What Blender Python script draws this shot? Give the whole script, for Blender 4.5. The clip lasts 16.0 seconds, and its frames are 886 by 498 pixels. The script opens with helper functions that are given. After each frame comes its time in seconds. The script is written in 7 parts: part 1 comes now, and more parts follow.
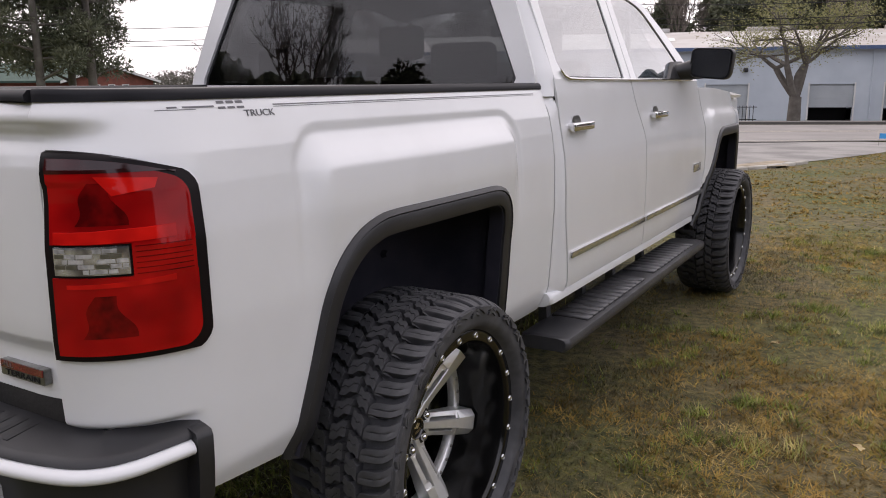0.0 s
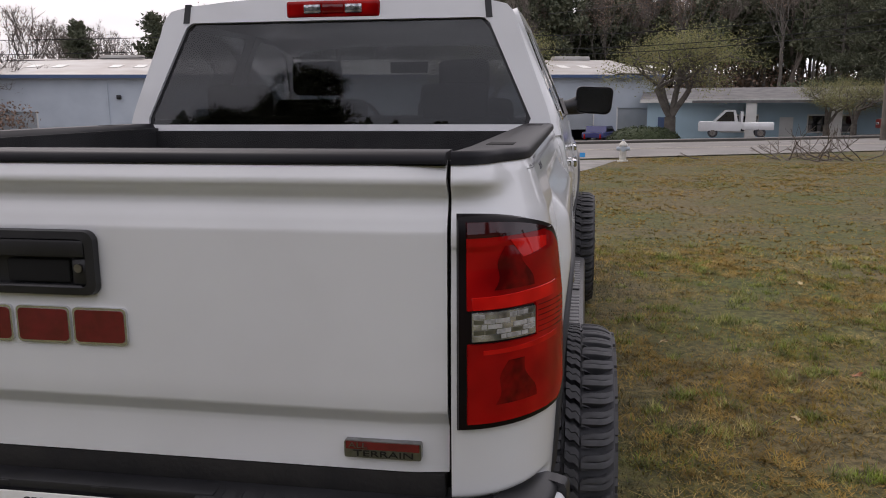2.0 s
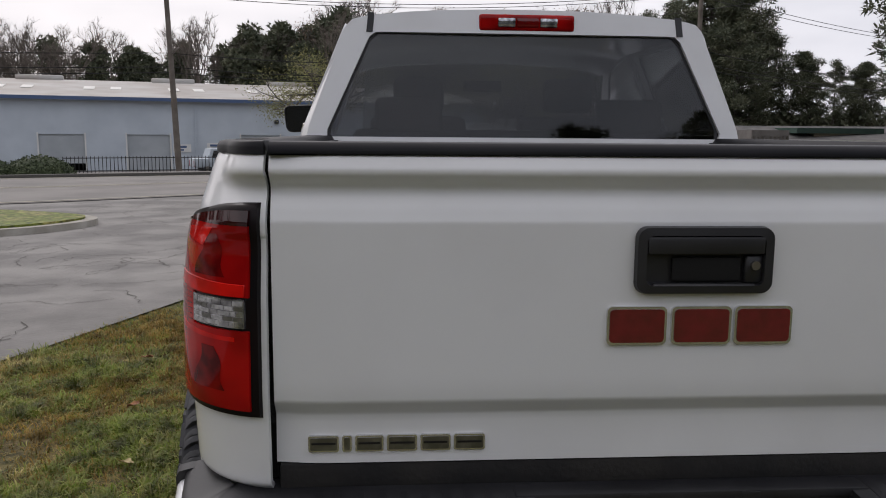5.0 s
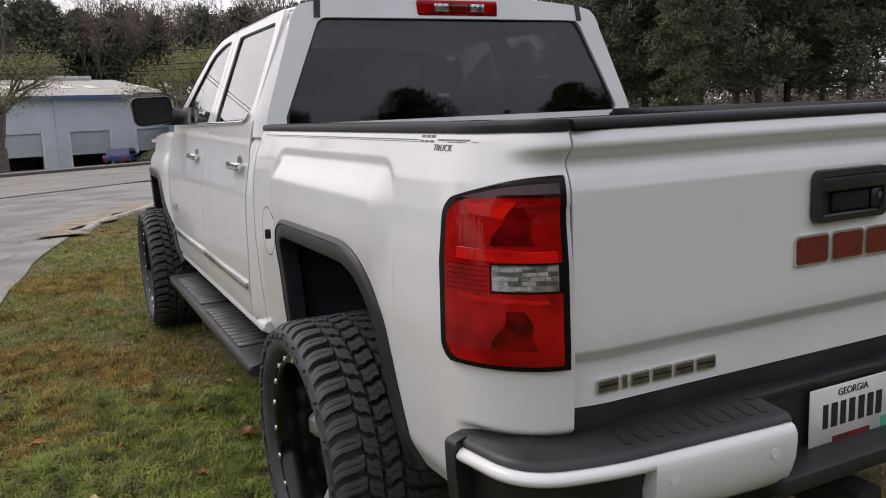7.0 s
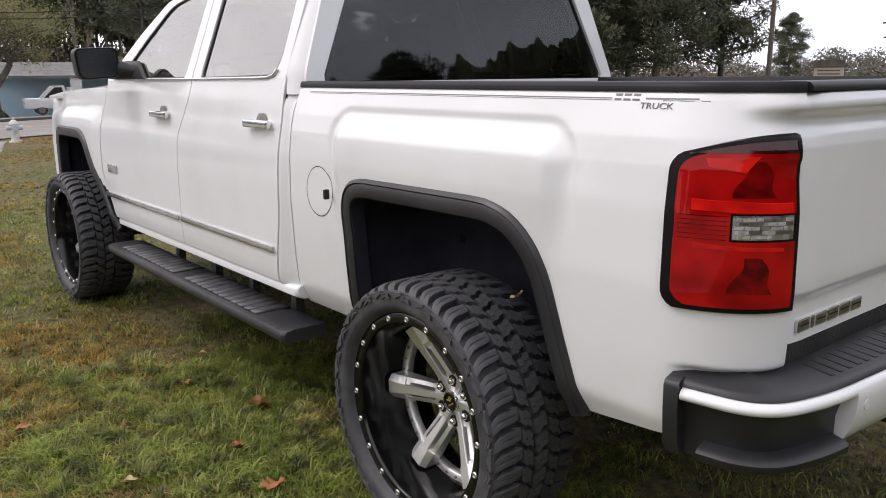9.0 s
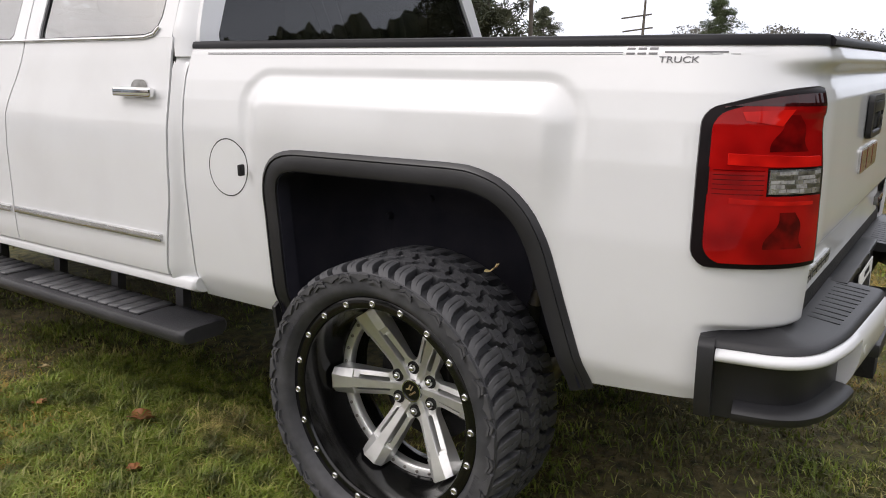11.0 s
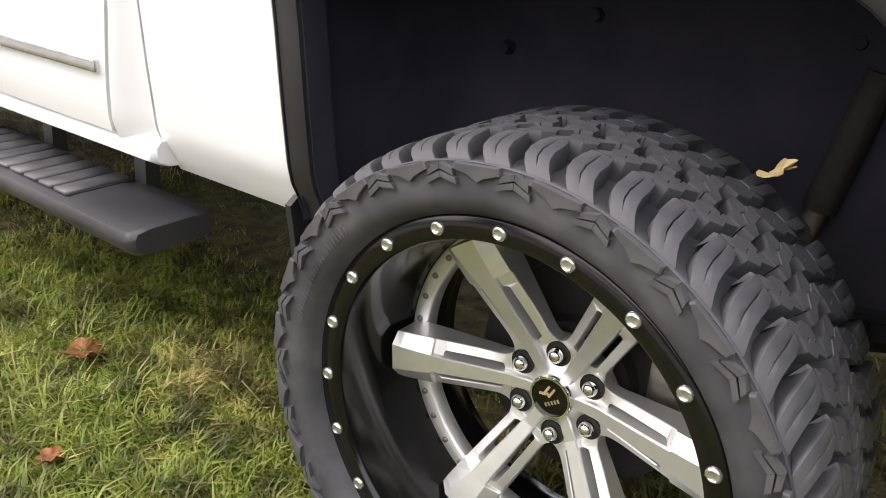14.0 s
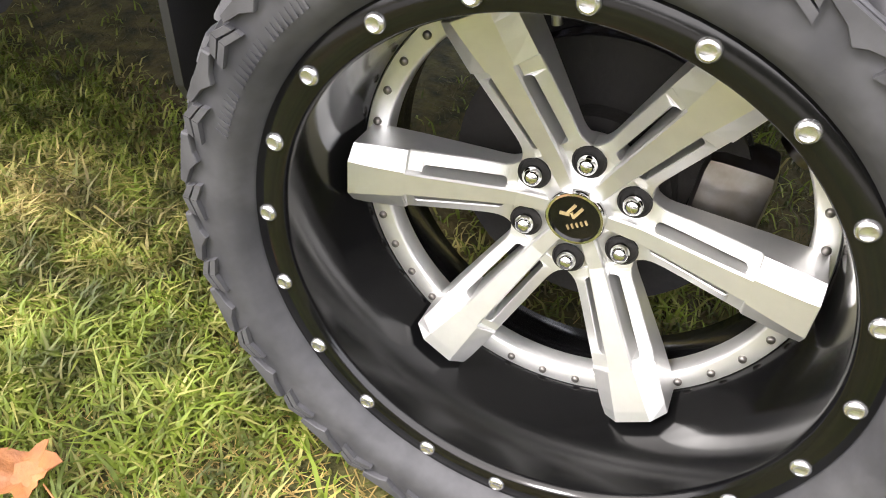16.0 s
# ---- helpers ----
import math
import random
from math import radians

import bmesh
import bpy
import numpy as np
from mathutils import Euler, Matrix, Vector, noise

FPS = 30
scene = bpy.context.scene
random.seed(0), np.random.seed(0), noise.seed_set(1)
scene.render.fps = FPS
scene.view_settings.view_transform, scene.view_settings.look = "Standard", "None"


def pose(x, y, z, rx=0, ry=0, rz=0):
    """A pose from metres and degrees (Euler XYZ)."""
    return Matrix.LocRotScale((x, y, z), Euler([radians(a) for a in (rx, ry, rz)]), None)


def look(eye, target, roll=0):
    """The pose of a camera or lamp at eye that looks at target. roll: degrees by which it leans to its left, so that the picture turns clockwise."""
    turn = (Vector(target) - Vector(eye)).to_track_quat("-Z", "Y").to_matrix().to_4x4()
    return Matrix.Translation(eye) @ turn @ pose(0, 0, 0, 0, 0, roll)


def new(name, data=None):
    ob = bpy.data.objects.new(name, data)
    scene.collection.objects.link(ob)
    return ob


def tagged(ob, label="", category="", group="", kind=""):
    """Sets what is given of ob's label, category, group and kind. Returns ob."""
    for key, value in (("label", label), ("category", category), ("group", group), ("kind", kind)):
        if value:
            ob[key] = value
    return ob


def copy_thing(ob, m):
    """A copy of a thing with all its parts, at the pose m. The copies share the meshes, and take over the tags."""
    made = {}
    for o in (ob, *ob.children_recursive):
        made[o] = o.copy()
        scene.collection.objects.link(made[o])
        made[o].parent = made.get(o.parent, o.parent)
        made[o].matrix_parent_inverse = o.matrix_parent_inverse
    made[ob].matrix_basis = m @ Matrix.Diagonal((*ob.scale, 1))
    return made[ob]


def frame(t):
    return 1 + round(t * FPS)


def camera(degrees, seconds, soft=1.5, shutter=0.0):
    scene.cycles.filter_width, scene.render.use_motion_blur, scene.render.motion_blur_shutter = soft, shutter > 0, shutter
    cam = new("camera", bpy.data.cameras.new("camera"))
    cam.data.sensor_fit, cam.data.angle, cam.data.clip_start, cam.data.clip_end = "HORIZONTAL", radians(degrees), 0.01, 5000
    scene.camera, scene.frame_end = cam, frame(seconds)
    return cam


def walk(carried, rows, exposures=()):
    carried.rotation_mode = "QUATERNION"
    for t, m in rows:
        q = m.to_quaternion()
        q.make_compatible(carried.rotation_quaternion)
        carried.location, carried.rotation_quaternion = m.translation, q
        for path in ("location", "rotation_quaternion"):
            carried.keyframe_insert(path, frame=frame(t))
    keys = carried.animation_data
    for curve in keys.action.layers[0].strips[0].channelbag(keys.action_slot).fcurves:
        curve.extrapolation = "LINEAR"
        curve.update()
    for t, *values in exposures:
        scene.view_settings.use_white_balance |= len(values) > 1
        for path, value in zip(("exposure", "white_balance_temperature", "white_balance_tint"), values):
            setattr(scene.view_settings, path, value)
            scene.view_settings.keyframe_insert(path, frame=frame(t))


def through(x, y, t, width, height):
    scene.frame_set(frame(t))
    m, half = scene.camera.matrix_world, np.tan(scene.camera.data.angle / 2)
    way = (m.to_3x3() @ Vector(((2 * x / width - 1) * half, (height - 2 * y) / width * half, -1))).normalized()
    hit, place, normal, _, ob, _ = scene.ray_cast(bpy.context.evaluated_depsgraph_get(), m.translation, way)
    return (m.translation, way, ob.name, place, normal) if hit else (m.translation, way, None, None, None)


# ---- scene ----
cam = camera(58.3, 16.0, soft=1.0)
PATH = [
    (0, (2.217, -0.848, 1.479), (1.199, 0.823, 1.066), -0.4),
    (0.5, (1.93, -0.972, 1.513), (1.068, 0.78, 1.081), -0.9),
    (1, (1.612, -1.079, 1.524), (0.918, 0.754, 1.125), -1.2),
    (1.5, (1.327, -1.199, 1.535), (0.856, 0.713, 1.182), -0.5),
    (2, (1.037, -1.362, 1.554), (0.705, 0.577, 1.193), -0.3),
    (2.5, (0.762, -1.403, 1.555), (0.48, 0.554, 1.252), -0.3),
    (3, (0.459, -1.412, 1.546), (0.203, 0.551, 1.258), -0.6),
    (3.5, (0.175, -1.48, 1.542), (0.004, 0.49, 1.245), -1.7),
    (4, (-0.059, -1.543, 1.531), (-0.18, 0.43, 1.221), -1.4),
    (4.5, (-0.289, -1.484, 1.502), (-0.264, 0.493, 1.2), -0.7),
    (5, (-0.58, -1.442, 1.49), (-0.455, 0.533, 1.198), 0.5),
    (5.2, (-0.714, -1.443, 1.471), (-0.493, 0.522, 1.168), 0.1),
    (7.3, (-1.868, -1.291, 1.505), (-0.937, 0.445, 1.162), -1.9),
    (7.5, (-1.957, -1.276, 1.509), (-0.98, 0.434, 1.162), -1.6),
    (8, (-2.149, -1.139, 1.475), (-1.128, 0.538, 1.094), -2.4),
    (8.5, (-2.3, -0.967, 1.481), (-1.203, 0.652, 1.06), -1.6),
    (9, (-2.527, -0.858, 1.491), (-1.3, 0.662, 1.062), -0.5),
    (9.5, (-2.743, -0.775, 1.498), (-1.369, 0.614, 1.07), 0.5),
    (9.7, (-2.787, -0.72, 1.494), (-1.359, 0.613, 1.064), 0.8),
    (11.8, (-2.701, -0.093, 1.372), (-1.076, 0.951, 0.854), 0.6),
    (12, (-2.628, -0.047, 1.368), (-1.05, 1.034, 0.784), 0.8),
    (12.5, (-2.482, 0.079, 1.296), (-0.946, 1.166, 0.62), 1.2),
    (13, (-2.307, 0.279, 1.228), (-0.748, 1.324, 0.539), 1.3),
    (13.5, (-2.092, 0.431, 1.171), (-0.536, 1.459, 0.448), 1.5),
    (14, (-1.904, 0.559, 1.117), (-0.432, 1.658, 0.326), 3.2),
    (14.5, (-1.824, 0.691, 1.076), (-0.346, 1.72, 0.206), 5.3),
    (15, (-1.807, 0.789, 1.033), (-0.364, 1.679, -0.029), 6.5),
    (15.5, (-1.756, 0.871, 0.985), (-0.323, 1.591, -0.21), 6.2),
    (16, (-1.738, 0.934, 0.984), (-0.273, 1.421, -0.288), 8.6),
]
EXPOSURE = [(0.0,-0.14,6440,20),(1.5,-0.48,6430,20),(2.5,-0.56,6320,17),(3.0,-0.78,6300,15),(3.5,-0.82,6300,15),(5.0,-0.77,6300,15),(7.5,-0.34,6350,16),(9.0,-0.08,6350,16),(12.0,-0.10,6450,13),(12.5,0.02,6450,13),(13.5,0.52,6450,14),(14.5,1.30,6500,14),(16.0,1.62,6450,14)]
walk(cam, [(t, look(e, g, r)) for t, e, g, r in PATH], EXPOSURE)

# ---- world and sun: thin overcast, hazy sun from ahead on the driver's side ----
world = bpy.data.worlds.new("world")
scene.world = world
world.use_nodes = True
wn, wl = world.node_tree.nodes, world.node_tree.links
wn.clear()
w_out = wn.new("ShaderNodeOutputWorld")
w_bg = wn.new("ShaderNodeBackground")
w_sky = wn.new("ShaderNodeTexSky")
w_sky.sky_type = "NISHITA"
w_sky.sun_disc = False
w_sky.sun_elevation = radians(48)
w_sky.sun_rotation = radians(312)
w_sky.dust_density = 4.0
w_co = wn.new("ShaderNodeTexCoord")
w_map = wn.new("ShaderNodeMapping")
w_map.inputs["Scale"].default_value = (1.0, 1.0, 4.0)
w_no = wn.new("ShaderNodeTexNoise")
w_no.inputs["Scale"].default_value = 2.2
w_no.inputs["Detail"].default_value = 6
w_ramp = wn.new("ShaderNodeValToRGB")
w_ramp.color_ramp.elements[0].position = 0.36
w_ramp.color_ramp.elements[0].color = (12.2, 12.5, 13.1, 1)
w_ramp.color_ramp.elements[1].position = 0.66
w_ramp.color_ramp.elements[1].color = (16.4, 16.5, 16.9, 1)
w_mix = wn.new("ShaderNodeMix")
w_mix.data_type = "RGBA"
w_mix.inputs["Factor"].default_value = 0.9
wl.new(w_co.outputs["Generated"], w_map.inputs["Vector"])
wl.new(w_map.outputs["Vector"], w_no.inputs["Vector"])
wl.new(w_no.outputs["Fac"], w_ramp.inputs["Fac"])
wl.new(w_sky.outputs["Color"], w_mix.inputs["A"])
wl.new(w_ramp.outputs["Color"], w_mix.inputs["B"])
w_dir = wn.new("ShaderNodeVectorMath")
w_dir.operation = "DOT_PRODUCT"
w_dir.inputs[1].default_value = (-0.494, 0.449, 0.745)
w_glow = wn.new("ShaderNodeMapRange")
w_glow.inputs["From Min"].default_value, w_glow.inputs["From Max"].default_value = -0.55, 0.95
w_tint = wn.new("ShaderNodeMix")
w_tint.data_type = "RGBA"
w_tint.inputs["A"].default_value = (0.93, 0.97, 1.03, 1)
w_tint.inputs["B"].default_value = (1.24, 1.17, 1.08, 1)
w_mul = wn.new("ShaderNodeMix")
w_mul.data_type, w_mul.blend_type = "RGBA", "MULTIPLY"
w_mul.inputs["Factor"].default_value = 1.0
wl.new(w_co.outputs["Generated"], w_dir.inputs[0])
wl.new(w_dir.outputs["Value"], w_glow.inputs["Value"])
wl.new(w_glow.outputs["Result"], w_tint.inputs["Factor"])
wl.new(w_mix.outputs["Result"], w_mul.inputs["A"])
wl.new(w_tint.outputs["Result"], w_mul.inputs["B"])
wl.new(w_mul.outputs["Result"], w_bg.inputs["Color"])
w_bg.inputs["Strength"].default_value = 0.1
wl.new(w_bg.outputs["Background"], w_out.inputs["Surface"])

sun = new("sun", bpy.data.lights.new("sun", "SUN"))
sun.data.energy = 1.05
sun.data.angle = radians(14)
sun.data.color = (1.0, 0.975, 0.94)
sun.matrix_world = look((-5.5, 5.0, 8.3), (0, 0, 0))


# ---- materials ----
def material(name, color, rough=0.5, metal=0.0, color2=None, scale=8.0, bump=0.0, bump_scale=60.0, coat=0.0,
             transmission=0.0, ior=1.5, spread=0.0, contrast=(0.35, 0.65), detail=5.0, rough_var=0.0, through=0.0, mottle=None):
    """A surface with its colour broken up by noise, fine relief, and a shift from piece to piece."""
    m = bpy.data.materials.new(name)
    m.use_nodes = True
    nt = m.node_tree
    b = nt.nodes["Principled BSDF"]
    b.inputs["Roughness"].default_value = rough
    b.inputs["Metallic"].default_value = metal
    b.inputs["IOR"].default_value = ior
    b.inputs["Transmission Weight"].default_value = transmission
    b.inputs["Coat Weight"].default_value = coat
    b.inputs["Coat Roughness"].default_value = 0.04
    b.inputs["Base Color"].default_value = (*color, 1)
    tc = nt.nodes.new("ShaderNodeTexCoord")
    if color2 is not None:
        no = nt.nodes.new("ShaderNodeTexNoise")
        no.inputs["Scale"].default_value = scale
        no.inputs["Detail"].default_value = detail
        nt.links.new(tc.outputs["Object"], no.inputs["Vector"])
        mr = nt.nodes.new("ShaderNodeMapRange")
        mr.inputs["From Min"].default_value, mr.inputs["From Max"].default_value = contrast
        nt.links.new(no.outputs["Fac"], mr.inputs["Value"])
        mx = nt.nodes.new("ShaderNodeMix")
        mx.data_type = "RGBA"
        mx.inputs["A"].default_value = (*color, 1)
        mx.inputs["B"].default_value = (*color2, 1)
        if spread:
            isl = nt.nodes.new("ShaderNodeNewGeometry")
            ad = nt.nodes.new("ShaderNodeMath")
            ad.operation = "MULTIPLY_ADD"
            ad.inputs[1].default_value = spread
            nt.links.new(isl.outputs["Random Per Island"], ad.inputs[0])
            sb = nt.nodes.new("ShaderNodeMath")
            sb.operation = "SUBTRACT"
            sb.inputs[1].default_value = spread / 2
            sb.use_clamp = True
            nt.links.new(mr.outputs["Result"], ad.inputs[2])
            nt.links.new(ad.outputs[0], sb.inputs[0])
            nt.links.new(sb.outputs[0], mx.inputs["Factor"])
        else:
            nt.links.new(mr.outputs["Result"], mx.inputs["Factor"])
        nt.links.new(mx.outputs["Result"], b.inputs["Base Color"])
        if rough_var:
            rv = nt.nodes.new("ShaderNodeMath")
            rv.operation = "MULTIPLY_ADD"
            rv.inputs[1].default_value = rough_var
            rv.inputs[2].default_value = rough
            nt.links.new(no.outputs["Fac"], rv.inputs[0])
            nt.links.new(rv.outputs[0], b.inputs["Roughness"])
    tint = mx.outputs["Result"] if color2 is not None else None
    if mottle:
        # clump by clump variation at a finer size
        m_no = nt.nodes.new("ShaderNodeTexNoise")
        m_no.inputs["Scale"].default_value, m_no.inputs["Detail"].default_value = mottle[0], 3
        nt.links.new(tc.outputs["Object"], m_no.inputs["Vector"])
        m_mr = nt.nodes.new("ShaderNodeMapRange")
        m_mr.inputs["From Min"].default_value, m_mr.inputs["From Max"].default_value = 0.34, 0.66
        m_mr.inputs["To Min"].default_value, m_mr.inputs["To Max"].default_value = mottle[1], mottle[2]
        nt.links.new(m_no.outputs["Fac"], m_mr.inputs["Value"])
        m_mx = nt.nodes.new("ShaderNodeMix")
        m_mx.data_type, m_mx.blend_type = "RGBA", "MULTIPLY"
        m_mx.inputs["Factor"].default_value = 1.0
        nt.links.new(tint, m_mx.inputs["A"])
        nt.links.new(m_mr.outputs["Result"], m_mx.inputs["B"])
        tint = m_mx.outputs["Result"]
        nt.links.new(tint, b.inputs["Base Color"])
    if bump:
        n2 = nt.nodes.new("ShaderNodeTexNoise")
        n2.inputs["Scale"].default_value = bump_scale
        n2.inputs["Detail"].default_value = 4
        nt.links.new(tc.outputs["Object"], n2.inputs["Vector"])
        bp = nt.nodes.new("ShaderNodeBump")
        bp.inputs["Strength"].default_value = bump
        bp.inputs["Distance"].default_value = 0.01
        nt.links.new(n2.outputs["Fac"], bp.inputs["Height"])
        nt.links.new(bp.outputs["Normal"], b.inputs["Normal"])
    if through:
        tl = nt.nodes.new("ShaderNodeBsdfTranslucent")
        ms = nt.nodes.new("ShaderNodeMixShader")
        ms.inputs["Fac"].default_value = through
        if color2 is not None:
            nt.links.new(tint, tl.inputs["Color"])
        nt.links.new(b.outputs["BSDF"], ms.inputs[1])
        nt.links.new(tl.outputs["BSDF"], ms.inputs[2])
        nt.links.new(ms.outputs["Shader"], nt.nodes["Material Output"].inputs["Surface"])
    return m


M_PAINT = material("white_paint", (0.765, 0.775, 0.790), 0.30, 0, (0.70, 0.705, 0.715), 2.5, coat=0.8, contrast=(0.45, 0.8), rough_var=0.08)
M_TRIM = material("black_plastic", (0.013, 0.013, 0.015), 0.42, 0, (0.024, 0.024, 0.027), 5.0, bump=0.04, bump_scale=350)
M_CAP = material("rail_cap_plastic", (0.008, 0.008, 0.011), 0.46, 0, (0.015, 0.015, 0.018), 3.0, ior=1.30)
M_DARK = material("underbody_black", (0.007, 0.007, 0.008), 0.8, 0, (0.022, 0.02, 0.018), 6.0, bump=0.3, bump_scale=90)
M_FELT = material("wheel_well_felt", (0.026, 0.026, 0.036), 0.95, 0, (0.038, 0.037, 0.048), 7.0, bump=0.08, bump_scale=160, ior=1.2)
M_LINER = material("bed_liner", (0.010, 0.010, 0.012), 0.7, 0, (0.02, 0.02, 0.022), 9.0, bump=0.5, bump_scale=200)
M_RUBBER = material("tyre_rubber", (0.035, 0.036, 0.042), 0.52, 0, (0.068, 0.068, 0.073), 9.0, bump=0.03, bump_scale=320, rough_var=0.2, detail=9, mottle=(38.0, 0.86, 1.12))
M_GLOSS = material("gloss_black_barrel", (0.003, 0.003, 0.0035), 0.12, 0, (0.006, 0.006, 0.006), 6.0, rough_var=0.06)
M_ALU = material("machined_aluminium", (0.86, 0.86, 0.85), 0.36, 0.88, (0.80, 0.80, 0.79), 26.0, bump=0.03, bump_scale=700, rough_var=0.14)
M_CHROME = material("chrome", (0.80, 0.80, 0.80), 0.06, 1.0)
M_STEEL = material("dull_steel", (0.30, 0.29, 0.28), 0.38, 1.0, (0.20, 0.17, 0.14), 25.0)
M_RED = material("red_lens", (0.40, 0.006, 0.005), 0.04, 0, (0.22, 0.0025, 0.003), 9.0, contrast=(0.36, 0.62), detail=1.5, ior=1.30)
M_DRED = material("deep_red_lens", (0.17, 0.003, 0.004), 0.08, 0, (0.12, 0.003, 0.004), 9.0, coat=0.3)
M_MRED = material("red_cell", (0.19, 0.003, 0.003), 0.04, 0, (0.07, 0.0015, 0.002), 26.0, detail=2, ior=1.30)
M_BRED = material("bright_red_reflector", (0.66, 0.012, 0.007), 0.05, 0, (0.42, 0.007, 0.005), 16.0, detail=1.5, ior=1.30)
M_SIL = material("satin_chrome", (0.72, 0.72, 0.72), 0.22, 0.9, (0.62, 0.62, 0.62), 20.0)
M_STEP = material("running_board_plastic", (0.036, 0.036, 0.040), 0.36, 0, (0.054, 0.054, 0.058), 6.0, bump=0.12, bump_scale=300)
# paler than the board plastic: the ribs' sheen is put into the colour
M_RIB_SHEEN = material("rib_plastic_sheen", (0.070, 0.070, 0.075), 0.34, 0, (0.115, 0.115, 0.12), 14.0)
M_SMOKE = material("smoked_lens", (0.006, 0.005, 0.006), 0.32, 0, (0.010, 0.006, 0.007), 7.0, ior=1.25)
M_REFLRED = material("red_lens_dark_reflection", (0.050, 0.004, 0.005), 0.05, 0, (0.020, 0.003, 0.004), 9.0)
M_CLEAR = material("clear_lens", (0.66, 0.66, 0.68), 0.08, 0.75, (0.16, 0.16, 0.17), 34.0, detail=1.5)
M_FACET = material("lens_facets", (0.66, 0.66, 0.68), 0.20, 0.35, (0.30, 0.30, 0.31), 60.0)
M_EMBLEM = material("emblem_red", (0.17, 0.012, 0.016), 0.25, 0, (0.12, 0.01, 0.012), 30.0, coat=0.6)
M_BADGE = material("badge_pewter", (0.30, 0.30, 0.29), 0.3, 0.9, (0.18, 0.18, 0.17), 40.0)
M_DECAL = material("decal_grey", (0.12, 0.12, 0.13), 0.4)
M_SEAM = material("panel_gap", (0.004, 0.004, 0.004), 0.9)
M_GLASS = material("tinted_glass", (0.115, 0.120, 0.128), 0.0, 0, transmission=1.0, ior=1.50)
M_SIDEGLASS = material("tinted_side_glass", (0.50, 0.51, 0.52), 0.0, 0, transmission=1.0, ior=3.2)
M_WIND = material("windscreen_glass", (0.70, 0.76, 0.74), 0.0, 0, transmission=1.0, ior=1.5)
M_MIRROR = material("mirror_glass", (0.075, 0.078, 0.088), 0.25, 1.0)
M_SEAT = material("seat_cloth", (0.012, 0.012, 0.013), 0.8, 0, (0.02, 0.02, 0.02), 20.0, bump=0.3, bump_scale=200)
M_PLATE = material("plate_white", (0.72, 0.72, 0.70), 0.35, 0, (0.66, 0.65, 0.60), 12.0)
M_INK = material("plate_ink", (0.02, 0.02, 0.025), 0.5)
M_SOIL = material("soil_and_thatch", (0.040, 0.036, 0.013), 0.95, 0, (0.17, 0.130, 0.054), 17.0, bump=1.0, bump_scale=60, detail=12, contrast=(0.34, 0.66))
# green growth over the thatch in broad patches
nt_ = M_SOIL.node_tree
sb_ = nt_.nodes["Principled BSDF"]
thatch = sb_.inputs["Base Color"].links[0].from_socket
gn = nt_.nodes.new("ShaderNodeTexNoise")
gn.inputs["Scale"].default_value, gn.inputs["Detail"].default_value = 0.55, 9
tc_ = nt_.nodes.new("ShaderNodeTexCoord")
nt_.links.new(tc_.outputs["Object"], gn.inputs["Vector"])
gr = nt_.nodes.new("ShaderNodeMapRange")
gr.inputs["From Min"].default_value, gr.inputs["From Max"].default_value = 0.40, 0.62
gr.inputs["To Max"].default_value = 1.0
nt_.links.new(gn.outputs["Fac"], gr.inputs["Value"])
gm = nt_.nodes.new("ShaderNodeMix")
gm.data_type = "RGBA"
gm.blend_type = "MULTIPLY"
gm.inputs["B"].default_value = (0.62, 0.88, 0.40, 1)
nt_.links.new(gr.outputs["Result"], gm.inputs["Factor"])
nt_.links.new(thatch, gm.inputs["A"])
nt_.links.new(gm.outputs["Result"], sb_.inputs["Base Color"])
M_GRASS = material("grass_green", (0.160, 0.212, 0.024), 0.55, 0, (0.50, 0.40, 0.17), 1.8, spread=0.9, contrast=(0.50, 0.78), detail=7, through=0.3, mottle=(11.0, 0.36, 1.55))
M_GRASS_DRY = material("grass_dry", (0.112, 0.122, 0.010), 0.6, 0, (0.300, 0.195, 0.056), 0.9, spread=1.0, contrast=(0.28, 0.51), detail=7, through=0.25, ior=1.22, mottle=(5.5, 0.42, 1.55))
# darker brownish grass: the truck's shade is put into the colour
M_GRASS_SHADED = material("grass_shaded", (0.066, 0.072, 0.018), 0.6, 0, (0.155, 0.125, 0.060), 3.0, spread=1.0, contrast=(0.40, 0.64), detail=7, through=0.2, mottle=(14.0, 0.45, 1.4))
M_STRAW = material("dead_straw", (0.42, 0.315, 0.115), 0.8, 0, (0.24, 0.160, 0.055), 1.5, spread=0.9, contrast=(0.4, 0.6), ior=1.22, mottle=(9.0, 0.6, 1.3))
M_LEAF_DRY = material("dry_leaf", (0.36, 0.15, 0.05), 0.6, 0, (0.22, 0.09, 0.04), 25.0, bump=0.3, bump_scale=60)
M_LEAF_TAN = material("pale_dry_leaf", (0.50, 0.40, 0.20), 0.6, 0, (0.36, 0.26, 0.12), 25.0, bump=0.3, bump_scale=60)
M_ROAD = material("road_asphalt", (0.19, 0.18, 0.17), 0.85, 0, (0.25, 0.235, 0.22), 0.5, bump=0.4, bump_scale=40, detail=8)
M_DRIVE = material("old_driveway_asphalt", (0.175, 0.168, 0.160), 0.9, 0, (0.27, 0.26, 0.245), 0.9, bump=0.9, bump_scale=26, detail=10, contrast=(0.4, 0.6))
M_CRACK = material("crack_dirt", (0.085, 0.08, 0.072), 0.95)
M_KERB = material("kerb_concrete", (0.42, 0.40, 0.36), 0.9, 0, (0.30, 0.28, 0.24), 3.0, bump=0.4, bump_scale=40)
